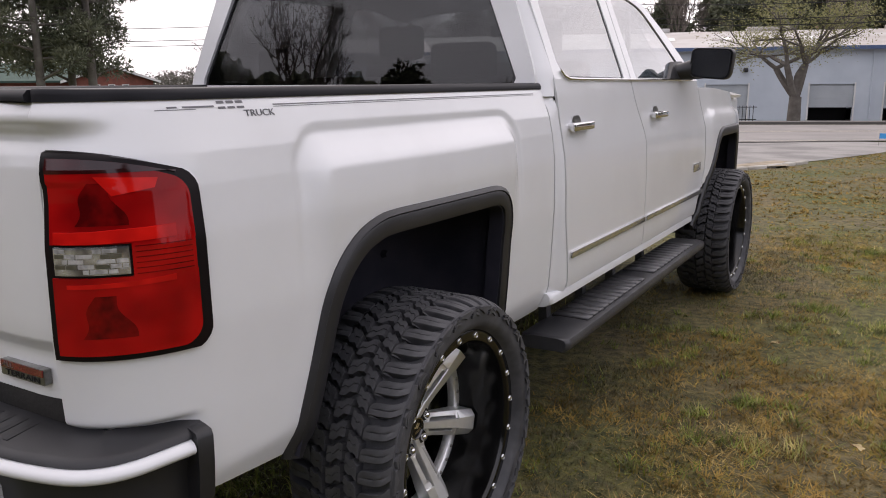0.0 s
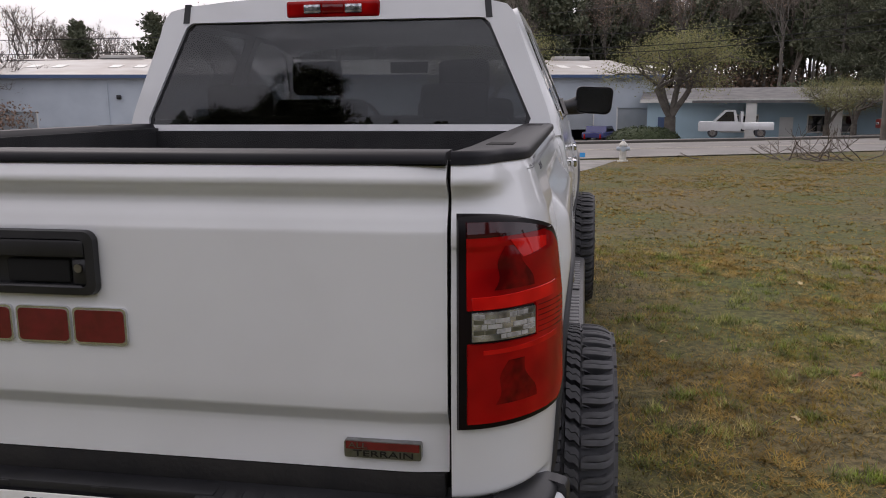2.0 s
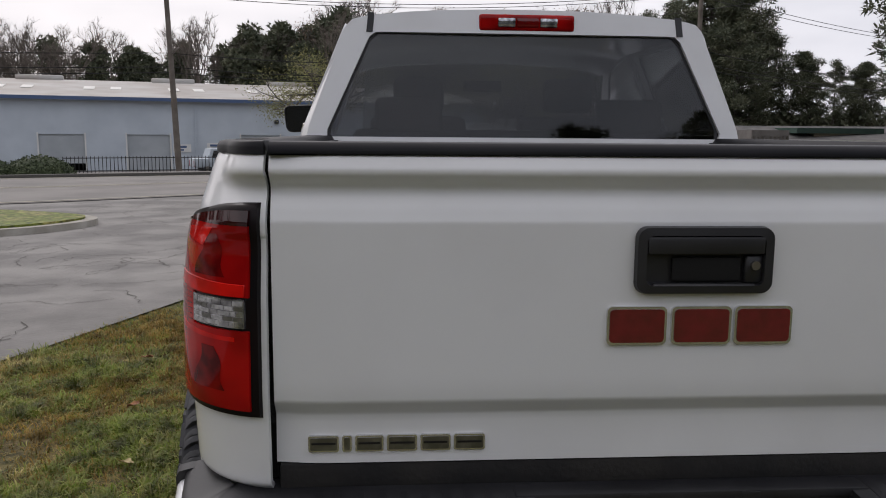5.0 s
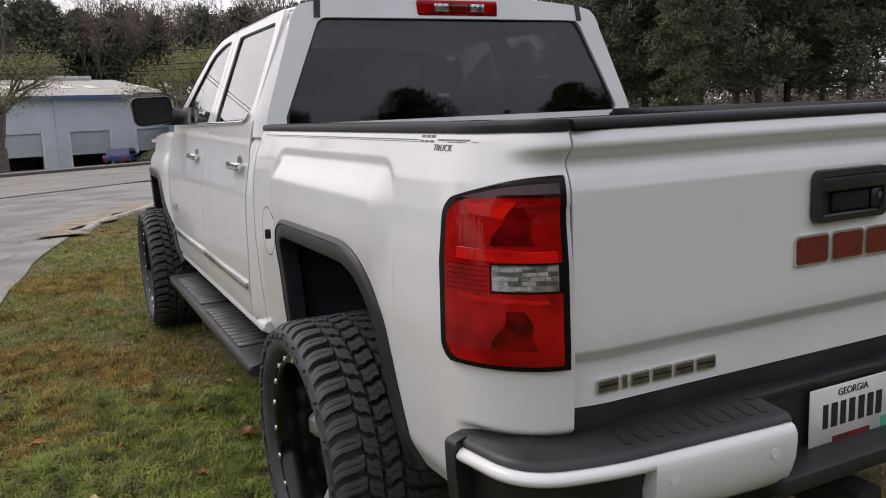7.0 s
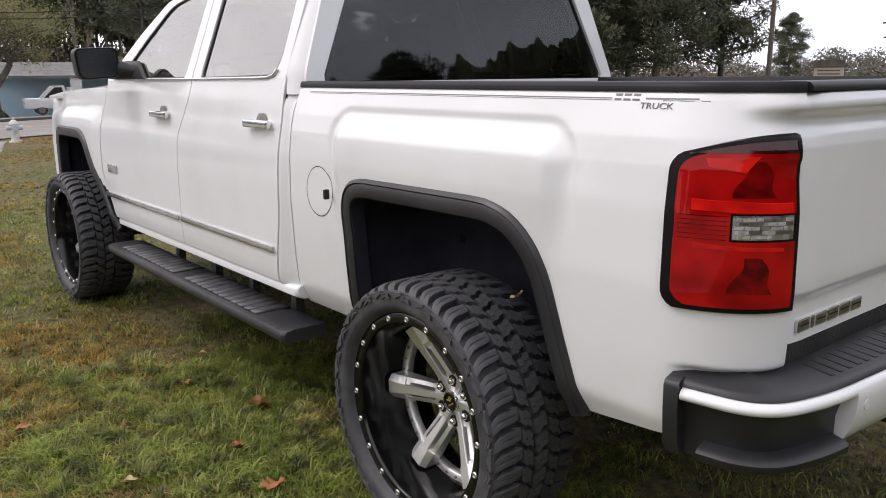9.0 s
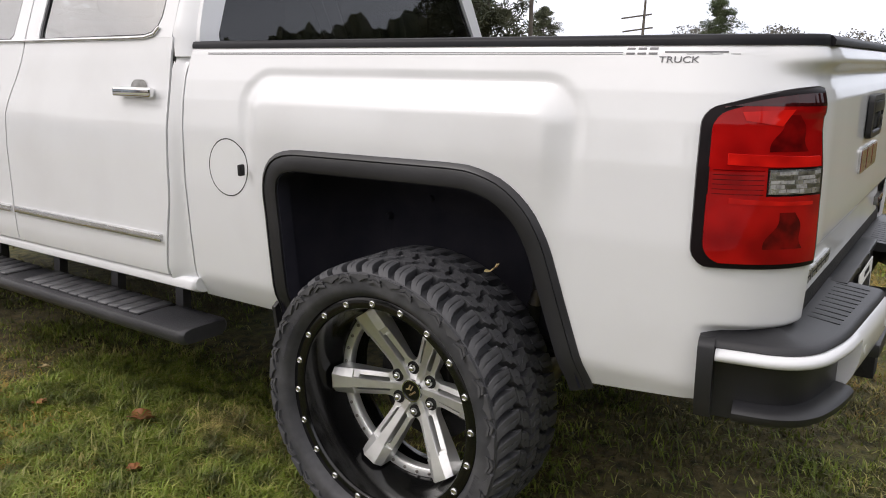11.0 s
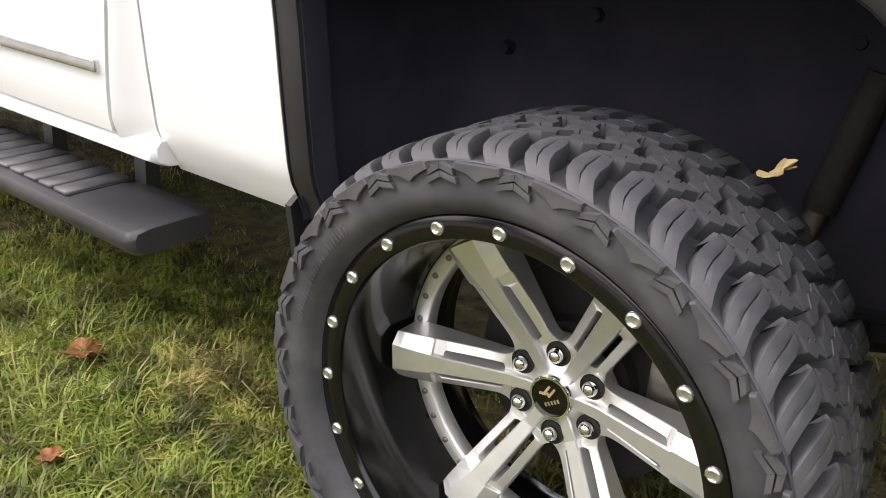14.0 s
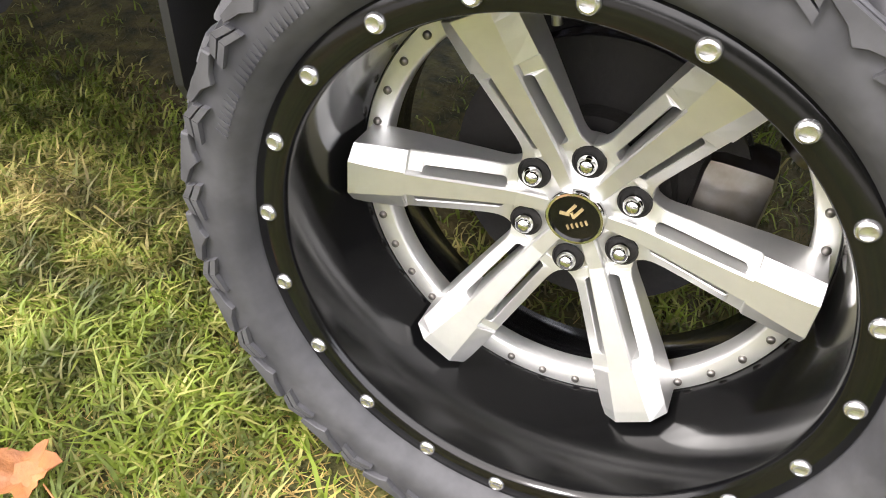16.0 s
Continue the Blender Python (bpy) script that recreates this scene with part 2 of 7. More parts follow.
M_SAND = material("washed_sand", (0.33, 0.28, 0.21), 0.95, 0, (0.20, 0.165, 0.11), 4.0, bump=0.4, bump_scale=50)
M_LINE = material("road_line_paint", (0.55, 0.50, 0.38), 0.8, 0, (0.35, 0.33, 0.27), 6.0)
M_SIDING = material("pale_blue_siding", (0.50, 0.55, 0.60), 0.6, 0, (0.44, 0.49, 0.54), 0.6)
M_SIDING2 = material("light_blue_siding", (0.40, 0.55, 0.64), 0.6, 0, (0.36, 0.50, 0.58), 0.7)
M_ROOFMETAL = material("weathered_roof_metal", (0.44, 0.43, 0.41), 0.5, 0.2, (0.34, 0.31, 0.28), 0.4)
M_BLUETRIM = material("blue_eave_trim", (0.06, 0.10, 0.20), 0.5)
M_ROLLDOOR = material("roller_door", (0.40, 0.43, 0.45), 0.55, 0, (0.35, 0.38, 0.40), 1.0)
M_VOID = material("interior_shade_black", (0.006, 0.006, 0.007), 0.9)
M_SKYLIGHT = material("roof_skylight_panel", (0.75, 0.74, 0.70), 0.4)
M_BRICK = material("red_brick", (0.24, 0.085, 0.06), 0.85, 0, (0.17, 0.06, 0.045), 2.0)
M_GREENROOF = material("green_shingle_roof", (0.045, 0.085, 0.065), 0.8, 0, (0.03, 0.06, 0.05), 1.5)
M_GREYROOF = material("grey_shingle_roof", (0.17, 0.165, 0.16), 0.85, 0, (0.11, 0.11, 0.11), 1.5)
M_WHITEWALL = material("white_wall_paint", (0.68, 0.68, 0.66), 0.7, 0, (0.60, 0.60, 0.57), 1.0)
M_TAN = material("tan_panel", (0.38, 0.33, 0.24), 0.7, 0, (0.30, 0.26, 0.19), 1.0)
M_BARK = material("bark", (0.080, 0.070, 0.060), 0.9, 0, (0.135, 0.122, 0.105), 3.0, bump=0.6, bump_scale=20)
M_TWIG = material("bare_twigs", (0.165, 0.14, 0.118), 0.9, 0, (0.12, 0.10, 0.085), 2.0)
M_PINE = material("pine_needles", (0.062, 0.076, 0.044), 0.7, 0, (0.125, 0.130, 0.076), 0.7, spread=0.8)
M_CEDAR = material("lighter_pine_needles", (0.060, 0.090, 0.040), 0.7, 0, (0.095, 0.115, 0.05), 0.8, spread=0.8)
M_BUD = material("spring_leaves", (0.20, 0.215, 0.08), 0.65, 0, (0.29, 0.27, 0.12), 0.9, spread=0.8, through=0.3)
# foliage greyed and paled: distance haze is put into the colour
M_HAZE = material("far_haze_foliage", (0.105, 0.105, 0.085), 0.9, 0, (0.165, 0.150, 0.125), 0.06, spread=0.5)
M_RUSSET = material("russet_buds", (0.235, 0.150, 0.105), 0.8, 0, (0.165, 0.125, 0.095), 0.8, spread=0.8)
M_BUSH = material("bush_leaves", (0.035, 0.055, 0.02), 0.7, 0, (0.06, 0.08, 0.03), 2.0, spread=0.8)
M_POLE = material("weathered_pole_wood", (0.10, 0.085, 0.07), 0.9, 0, (0.16, 0.14, 0.12), 2.0)
M_WIRE = material("black_wire", (0.015, 0.015, 0.015), 0.6)
M_HYDRANT = material("hydrant_white", (0.66, 0.65, 0.60), 0.5, 0, (0.5, 0.48, 0.42), 8.0)
M_HYDCAP = material("hydrant_blue_grey", (0.42, 0.48, 0.54), 0.5)
M_BLUE = material("bright_blue", (0.05, 0.32, 0.70), 0.6)
M_CARBLUE = material("dark_blue_paint", (0.03, 0.035, 0.16), 0.25, 0, coat=1.0)
M_TRUCKRED = material("faded_red_paint", (0.16, 0.022, 0.018), 0.4, 0, coat=0.5)
M_AUTOGLASS = material("parked_car_glass", (0.02, 0.022, 0.025), 0.05, 0, coat=1.0)


# ---- building helpers ----
class Shape:
    """Vertices and faces gathered piece by piece."""

    def __init__(self):
        self.v, self.f, self.smooth = [], [], []

    def add(self, verts, faces, smooth=False):
        n = len(self.v)
        self.v += [tuple(p) for p in verts]
        self.f += [tuple(i + n for i in f) for f in faces]
        self.smooth += [smooth] * len(faces)
        return self

    def box(self, x0, x1, y0, y1, z0, z1, m=None):
        p = [Vector((x, y, z)) for z in (z0, z1) for y in (y0, y1) for x in (x0, x1)]
        if m is not None:
            p = [m @ q for q in p]
        return self.add(p, [(0, 2, 3, 1), (4, 5, 7, 6), (0, 1, 5, 4), (2, 6, 7, 3), (0, 4, 6, 2), (1, 3, 7, 5)])

    def rbox(self, x0, x1, y0, y1, z0, z1, r=0.01, seg=2, m=None):
        bm = bmesh.new()
        bmesh.ops.create_cube(bm, size=1, matrix=Matrix.LocRotScale(((x0 + x1) / 2, (y0 + y1) / 2, (z0 + z1) / 2), None, (x1 - x0, y1 - y0, z1 - z0)))
        bmesh.ops.bevel(bm, geom=bm.edges[:], offset=r, segments=seg, profile=0.6, affect="EDGES")
        bm.verts.index_update()
        p = [v.co.copy() for v in bm.verts]
        if m is not None:
            p = [m @ q for q in p]
        self.add(p, [[v.index for v in f.verts] for f in bm.faces], True)
        bm.free()
        return self

    def tube(self, a, b, r0, r1=None, n=10, caps=True, smooth=True):
        a, b = Vector(a), Vector(b)
        r1 = r0 if r1 is None else r1
        q = (b - a).to_track_quat("Z", "Y").to_matrix()
        ring = [q @ Vector((math.cos(2 * math.pi * i / n), math.sin(2 * math.pi * i / n), 0)) for i in range(n)]
        self.add([a + v * r0 for v in ring] + [b + v * r1 for v in ring], [(i, (i + 1) % n, n + (i + 1) % n, n + i) for i in range(n)], smooth)
        if caps:
            k = len(self.v) - 2 * n
            self.f += [tuple(k + i for i in reversed(range(n))), tuple(k + n + i for i in range(n))]
            self.smooth += [False, False]
        return self

    def grid(self, fn, us, vs, flip=False, smooth=True, keep=None):
        us, vs = list(us), list(vs)
        verts = [fn(u, v) for u in us for v in vs]
        k = len(vs)
        faces = []
        for i in range(len(us) - 1):
            for j in range(k - 1):
                if keep is not None and not keep((us[i] + us[i + 1]) / 2, (vs[j] + vs[j + 1]) / 2):
                    continue
                q = (i * k + j, (i + 1) * k + j, (i + 1) * k + j + 1, i * k + j + 1)
                faces.append(q[::-1] if flip else q)
        return self.add(verts, faces, smooth)

    def loft(self, loops, closed=True, caps=False, smooth=True):
        """Skin over loops of equal length."""
        n = len(loops[0])
        verts = [p for lp in loops for p in lp]
        faces = []
        for i in range(len(loops) - 1):
            for j in range(n if closed else n - 1):
                faces.append((i * n + j, i * n + (j + 1) % n, (i + 1) * n + (j + 1) % n, (i + 1) * n + j))
        self.add(verts, faces, smooth)
        if caps:
            k = len(self.v) - len(verts)
            self.f += [tuple(k + j for j in reversed(range(n))), tuple(k + (len(loops) - 1) * n + j for j in range(n))]
            self.smooth += [False, False]
        return self

    def prism(self, loop, step, smooth=False):
        """A closed outline pushed along a vector."""
        n, step = len(loop), Vector(step)
        a = [Vector(p) for p in loop]
        self.add(a + [p + step for p in a], [tuple(reversed(range(n))), tuple(range(n, 2 * n))], False)
        k = len(self.v) - 2 * n
        self.f += [(k + i, k + (i + 1) % n, k + n + (i + 1) % n, k + n + i) for i in range(n)]
        self.smooth += [smooth] * n
        return self

    def lathe(self, profile, n=64, axis_y=0.0, axis_z=0.0, smooth=True, closed=False):
        """Profile of (x, radius) turned round an axis along x."""
        m = len(profile)
        verts = [(x, axis_y + r * math.cos(2 * math.pi * i / n), axis_z + r * math.sin(2 * math.pi * i / n)) for i in range(n) for x, r in profile]
        faces = []
        for i in range(n):
            k = (i + 1) % n
            for j in range(m if closed else m - 1):
                faces.append((i * m + j, k * m + j, k * m + (j + 1) % m, i * m + (j + 1) % m))
        return self.add(verts, faces, smooth)

    def mesh(self, name, mat):
        me = bpy.data.meshes.new(name)
        me.from_pydata(self.v, [], self.f)
        me.polygons.foreach_set("use_smooth", self.smooth)
        me.update()
        bm = bmesh.new()
        bm.from_mesh(me)
        if len(bm.faces) < 60000:
            bmesh.ops.recalc_face_normals(bm, faces=bm.faces[:])
        bm.to_mesh(me)
        bm.free()
        me.set_sharp_from_angle(angle=radians(52))
        me.polygons.foreach_set("use_smooth", self.smooth)
        me.materials.append(mat)
        return me


def thing(name, label, category, base=(0, 0, 0), group=""):
    ob = new(name)
    ob.location = base
    ob.empty_display_size = 0.2
    return tagged(ob, label, category, group)


def thicken(me, depth):
    """Give a skin its inner face and rim, with crisp edges."""
    bm = bmesh.new()
    bm.from_mesh(me)
    bm.normal_update()
    bm.verts.index_update()
    n = len(bm.verts)
    v = [p.co.copy() for p in bm.verts] + [p.co - p.normal * depth for p in bm.verts]
    f = [[q.index for q in face.verts] for face in bm.faces]
    f += [[i + n for i in reversed(q)] for q in f]
    for e in bm.edges:
        if e.is_boundary:
            lp = e.link_loops[0]
            a, b = lp.vert.index, lp.link_loop_next.vert.index
            f.append([b, a, a + n, b + n])
    bm.free()
    mats = list(me.materials)
    me.clear_geometry()
    me.from_pydata(v, [], f)
    me.update()
    me.set_sharp_from_angle(angle=radians(60))
    if not me.materials:
        me.materials.append(mats[0])


def part(name, shape, mat, parent, label="", thick=0.0, local=False):
    """One mesh object under a thing or a part. Vertices are in world metres unless local."""
    ob = new(name, shape.mesh(name, mat) if isinstance(shape, Shape) else shape)
    ob.parent = parent
    if not local and parent.type == "EMPTY":
        ob.matrix_parent_inverse = Matrix.Translation(parent.location).inverted()
    if thick:
        thicken(ob.data, thick)
    return tagged(ob, label)


def lone(name, shape, mat, label="", category="", kind="", group=""):
    return tagged(new(name, shape.mesh(name, mat)), label, category, group, kind)


def lerp(a, b, t):
    return a + (b - a) * t


def smooth01(a, b, x):
    t = min(1.0, max(0.0, (x - a) / (b - a)))
    return t * t * (3 - 2 * t)


def curve(table, x):
    """Smooth reading of a short table of (x, y)."""
    if x <= table[0][0]:
        return table[0][1]
    for (x0, y0), (x1, y1) in zip(table, table[1:]):
        if x <= x1:
            return lerp(y0, y1, (x - x0) / (x1 - x0))
    return table[-1][1]


def span(a, b, n):
    return [lerp(a, b, i / n) for i in range(n + 1)]


def rounded(pts, radii, n=8):
    """An open 2D path with rounded corners."""
    out = [Vector(pts[0])]
    for i in range(1, len(pts) - 1):
        p, a, b = Vector(pts[i]), Vector(pts[i - 1]), Vector(pts[i + 1])
        r = radii[i - 1]
        da, db = (a - p).normalized(), (b - p).normalized()
        s, e = p + da * r, p + db * r
        for k in range(n + 1):
            t = k / n
            out.append(s * (1 - t) ** 2 + p * 2 * t * (1 - t) + e * t * t)
    out.append(Vector(pts[-1]))
    return out


def resample(path, n, closed=False):
    pts = [Vector(p) for p in path]
    if closed:
        pts = pts + [pts[0]]
    d = [0.0]
    for a, b in zip(pts, pts[1:]):
        d.append(d[-1] + (b - a).length)
    out, j = [], 0
    for i in range(n):
        t = d[-1] * i / (n if closed else n - 1)
        while j < len(d) - 2 and d[j + 1] < t:
            j += 1
        k = (t - d[j]) / max(d[j + 1] - d[j], 1e-9)
        out.append(pts[j].lerp(pts[j + 1], min(1.0, k)))
    return out


def rrect(w, h, r, n=5):
    """A rounded rectangle round the origin, as a closed 2D loop."""
    out = []
    for cx, cy, a0 in ((w / 2 - r, h / 2 - r, 0), (-w / 2 + r, h / 2 - r, 90), (-w / 2 + r, -h / 2 + r, 180), (w / 2 - r, -h / 2 + r, 270)):
        for k in range(n + 1):
            a = radians(a0 + 90 * k / n)
            out.append((cx + r * math.cos(a), cy + r * math.sin(a)))
    return out


def lettering(name, text, size, depth, m, mat, parent, label=""):
    """Readable words in the built-in font, as a mesh."""
    cu = bpy.data.curves.new(name, "FONT")
    cu.body, cu.size, cu.extrude = text, size, depth
    cu.align_x, cu.align_y = "CENTER", "CENTER"
    tmp = bpy.data.objects.new(name, cu)
    scene.collection.objects.link(tmp)
    dg = bpy.context.evaluated_depsgraph_get()
    me = bpy.data.meshes.new_from_object(tmp.evaluated_get(dg))
    bpy.data.objects.remove(tmp)
    me.transform(m)
    me.materials.clear()
    me.materials.append(mat)
    return part(name, me, mat, parent, label)


# ---- the lie of the land ----
def along(x, y):
    """Distance towards the road, and to the right along it."""
    return -0.4226 * x + 0.9063 * (y + 1.3), 0.9063 * x + 0.4226 * (y + 1.3)


def ground_z(x, y):
    d, s = along(x, y)
    z = curve(((6, 0.0), (12, -0.07), (21, -0.31), (33, -0.47)), d)
    if d > 35.3:
        w = smooth01(38, 62, s)
        z += (lerp(-0.95, 0.12, w)) * smooth01(35.3, 60, d)
    return z


ROAD_NEAR = ((-20, 20.6), (0, 21.6), (6, 23.0), (13, 24.5), (60, 25.5))
ROAD_FAR = 35.2


def from_road(d, s):
    """The plan place at a distance towards the road and a way along it."""
    return -0.4226 * d + 0.9063 * s, 0.9063 * d + 0.4226 * s - 1.3


def polar(eye, az, dist):
    return eye[0] + math.sin(radians(az)) * dist, eye[1] + math.cos(radians(az)) * dist


def edge_x(y):
    """The lawn's edge along the driveway."""
    return curve(((-30, -13.0), (-4, -6.2), (0, -4.5), (3.6, -3.1), (5.6, -2.45), (9.8, -1.95), (12.9, -1.35), (15.0, -0.4), (18.0, 0.5), (21.0, 1.3), (26, 2.4)), y)


ticks = sorted(set([-2500, -1200, -600, -300, -160, -100, -70] + [i * 4.0 for i in range(-13, 14)] + [i * 1.0 for i in range(-12, 13)] + [70, 100, 160, 300, 600, 1200, 2500]))
gs = Shape()
gs.grid(lambda x, y: (x, y, ground_z(x, y)), ticks, [t + 8 for t in ticks])
lone("ground", gs, M_SOIL, "patchy winter lawn soil with thatch", "ground", "structure")

rs = Shape()
def road_point(s, t, up=0.035):
    x, y = from_road(lerp(curve(ROAD_NEAR, s), ROAD_FAR, t), s)
    return (x, y, ground_z(x, y) + up)
rs.grid(road_point, [i * 3.0 for i in range(-100, 101)], span(0, 1, 6))
road = lone("road", rs, M_ROAD, "worn grey asphalt two lane road", "road", "structure")
for t0, t1 in ((0.50, 0.51), (0.53, 0.54), (0.02, 0.03), (0.97, 0.98)):
    ls = Shape()
    ls.grid(lambda s, t: road_point(s, t, 0.043), [i * 3.0 for i in range(-100, 101)], [t0, t1])
    part("road_line", ls, M_LINE, road, "faded painted line")
fk = Shape()
fk.grid(lambda s, t: (*from_road(ROAD_FAR + 0.02 + t, s), ground_z(*from_road(ROAD_FAR + t, s)) + (0.15 if t > 0.01 else 0.0)), [i * 4.0 for i in range(-75, 76)], [0.0, 0.012, 0.18, 0.5])
lone("far_kerb", fk, M_CRACK, "dark worn kerb along the far side of the road", "kerb", "structure")
fc = Shape()
fc.grid(lambda s, d: (*from_road(d, s), ground_z(*from_road(d, s)) + 0.03), [i * 4.0 for i in range(-12, 14)], span(ROAD_FAR + 0.45, 61, 8))
lone("forecourt", fc, M_ROAD, "grey asphalt forecourt of the warehouse", "pavement", "structure")
ds = Shape()
yy = [-30, -20, -12, -8] + [-4 + 0.8 * i for i in range(38)]
def drive_point(y, t):
    x = lerp(-16.0 - max(0, y - 14) * 0.9, edge_x(y) + 0.03 * math.sin(7 * y) + 0.02 * math.sin(19 * y), t)
    d, s = along(x, y)
    near = curve(ROAD_NEAR, s) + 0.25
    if d > near:
        back = d - near
        x, y = x + 0.4226 * back, y - 0.9063 * back
    return (x, y, ground_z(x, y) + 0.014)
ds.grid(drive_point, yy, [0, 0.2, 0.4, 0.55, 0.7, 0.8, 0.88, 0.94, 1.0])
drive = lone("driveway", ds, M_DRIVE, "old cracked light grey asphalt driveway", "driveway", "structure")
rng = random.Random(5)
cs = Shape()
for k in range(260):
    x, y = rng.uniform(-11, -2.2), rng.uniform(3.0, 18)
    a = rng.choice((0.2, 1.5, 1.7, 2.9)) + rng.uniform(-0.3, 0.3)
    pts = []
    for i in range(rng.randint(10, 30)):
        if x > edge_x(y) - 0.15:
            break
        pts.append((x, y))
        a += rng.uniform(-0.9, 0.9) * 0.6
        x, y = x + 0.09 * math.cos(a + rng.uniform(-0.7, 0.7)), y + 0.09 * math.sin(a + rng.uniform(-0.7, 0.7))
    for p, q in zip(pts, pts[1:]):
        w = rng.uniform(0.0015, 0.006)
        n = Vector((q[1] - p[1], p[0] - q[0])).normalized() * w
        z = ground_z(*p) + 0.019
        cs.add([(p[0] - n.x, p[1] - n.y, z), (p[0] + n.x, p[1] + n.y, z), (q[0] + n.x, q[1] + n.y, z), (q[0] - n.x, q[1] - n.y, z)], [(0, 1, 2, 3)])
part("crack", cs, M_CRACK, drive, "dirt-filled cracks")

# kerbed grass island across the driveway, and the washed-out kerb by the lawn
isl = Shape()
isl_loop = [Vector((p[0], p[1])) for p in rounded([(-30, 8.2), (-12, 9.0), (-6.0, 10.4), (-5.4, 12.6), (-7.6, 14.4), (-14, 16.6), (-30, 22)], [2.0, 1.2, 1.0, 1.0, 2.0])]
isl.prism([(p.x, p.y, ground_z(p.x, p.y) - 0.05) for p in isl_loop], (0, 0, 0.17))
island = lone("kerb", isl, M_KERB, "weathered concrete kerb round a grass island", "kerb", "structure")
isg = Shape()
isg.prism([(lerp(-14, p.x, 0.975), lerp(12.5, p.y, 0.94), ground_z(p.x, p.y) + 0.06) for p in isl_loop], (0, 0, 0.09))
lone("island_lawn", isg, M_GRASS, "grass inside the kerbed island", "lawn", "structure")
sw = Shape()
sw.grid(lambda y, t: (edge_x(y) - 0.45 + t * (0.55 + 0.25 * math.sin(3 * y)), y, ground_z(edge_x(y), y) + 0.045), span(11.2, 16.4, 14), [0, 0.35, 0.7, 1])
lone("sand_wash", sw, M_SAND, "pale sand washed over a broken kerb edge", "sand", "structure")
kb = Shape()
for i in range(9):
    y0 = 11.8 + 0.52 * i
    a, b = (edge_x(y0) + 0.12, y0), (edge_x(y0 + 0.48) + 0.12, y0 + 0.48)
    ang = math.degrees(math.atan2(b[1] - a[1], b[0] - a[0]))
    kb.rbox(0, 0.5, -0.07, 0.07, -0.1, 0.055, 0.02, 1, pose(a[0], a[1], ground_z(*a), 0, 0, ang))
lone("kerb_edge", kb, M_KERB, "low broken concrete edging along the lawn", "kerb", "structure")


# ---- the pickup truck: rear face at y = 0, nose towards +y ----
truck = thing("pickup_truck", "lifted white crew cab pickup truck parked on grass", "truck", (0, 2.8, 0))
SIDES = (-1, 1)

BED_OUT = ((0.57, -0.058), (0.60, -0.040), (0.655, -0.014), (0.675, -0.009), (0.80, 0.0), (1.0, 0.010), (1.18, 0.006), (1.28, -0.006), (1.345, -0.020), (1.39, -0.036), (1.43, -0.050), (1.457, -0.064))
GATE_OUT = ((0.85, -0.020), (0.950, -0.024), (0.956, -0.022), (0.982, -0.003), (0.988, 0.0), (1.325, 0.0), (1.350, -0.007), (1.372, -0.018), (1.386, -0.020), (1.398, -0.011), (1.410, 0.004), (1.416, 0.007), (1.424, 0.006), (1.446, -0.004), (1.455, -0.012))
DOOR_X = ((0.60, 0.995), (0.625, 1.010), (0.66, 1.026), (0.80, 1.030), (1.05, 1.030), (1.18, 1.022), (1.27, 1.006), (1.32, 0.996), (1.36, 0.990), (1.42, 0.980), (1.486, 0.965))
AXLE_R, AXLE_F = (1.039, 0.438), (4.86, 0.443)
ARCH = rounded([(0.462, 0.585), (0.640, 1.150), (1.605, 1.143), (1.590, 0.585)], [0.225, 0.175])
ARCH_F = rounded([(4.175, 0.58), (4.42, 0.90), (4.60, 1.172), (5.34, 1.172), (5.48, 0.62)], [0.14, 0.15, 0.17])


def inside(loop, y, z):
    hit = False
    for (y0, z0), (y1, z1) in zip(loop, loop[1:] + loop[:1]):
        if (z0 > z) != (z1 > z) and y < (y1 - y0) * (z - z0) / (z1 - z0) + y0:
            hit = not hit
    return hit


def bed_point(side, s, z, lift=0.0):
    """The bed's outer skin, s metres round the rear corner and forward."""
    if s < 0.36:
        a = radians(86 * (1 - s / 0.36))
        x, y = 0.80 + 0.196 * math.cos(a), 0.26 - 0.25 * math.sin(a)
        n = Vector((math.cos(a) / 0.196, -math.sin(a) / 0.25)).normalized()
    else:
        x, y, n = 0.996, 0.26 + s - 0.36, Vector((1, 0))
    w = 1 - smooth01(0.02, 0.20, s)
    plain = curve(BED_OUT, z)
    rear = curve(GATE_OUT, z) if z > 1.3 else max(plain, -0.004) if z > 0.7 else plain
    off = lerp(plain, rear, w)
    # squared bulge over the wheel: a steep band round its rim, then a face that swells outward
    qy, qz, rr = abs(y - 1.105) - 0.605 + 0.13, z - 1.386 + 0.13, 0.13
    e = rr - math.hypot(max(qy, 0.0), max(qz, 0.0)) - min(max(qy, qz), 0.0)
    if e > 0:
        g = -0.34 * min(e, 0.024) + 0.036 * smooth01(0.020, 0.115, e)
        off += g * smooth01(0.92, 1.26, z)
    off -= 0.022 * (1 - smooth01(0.802, 0.824, z)) * (1 - smooth01(0.25, 0.30, s))
    off += lift
    return Vector((side * (x + n.x * off), y + n.y * off, z))


def split_y(z):
    """The line between the doors, leaning back under the belt."""
    return 3.110 - 0.115 * smooth01(1.16, 1.46, z)


def fender_y(z):
    """The line between the front door and the fender."""
    return 4.350 - 0.150 * smooth01(0.94, 0.62, z) - 0.060 * smooth01(1.15, 1.45, z)


def bed_low(s):
    return 0.788 if s < 0.29 else 0.575


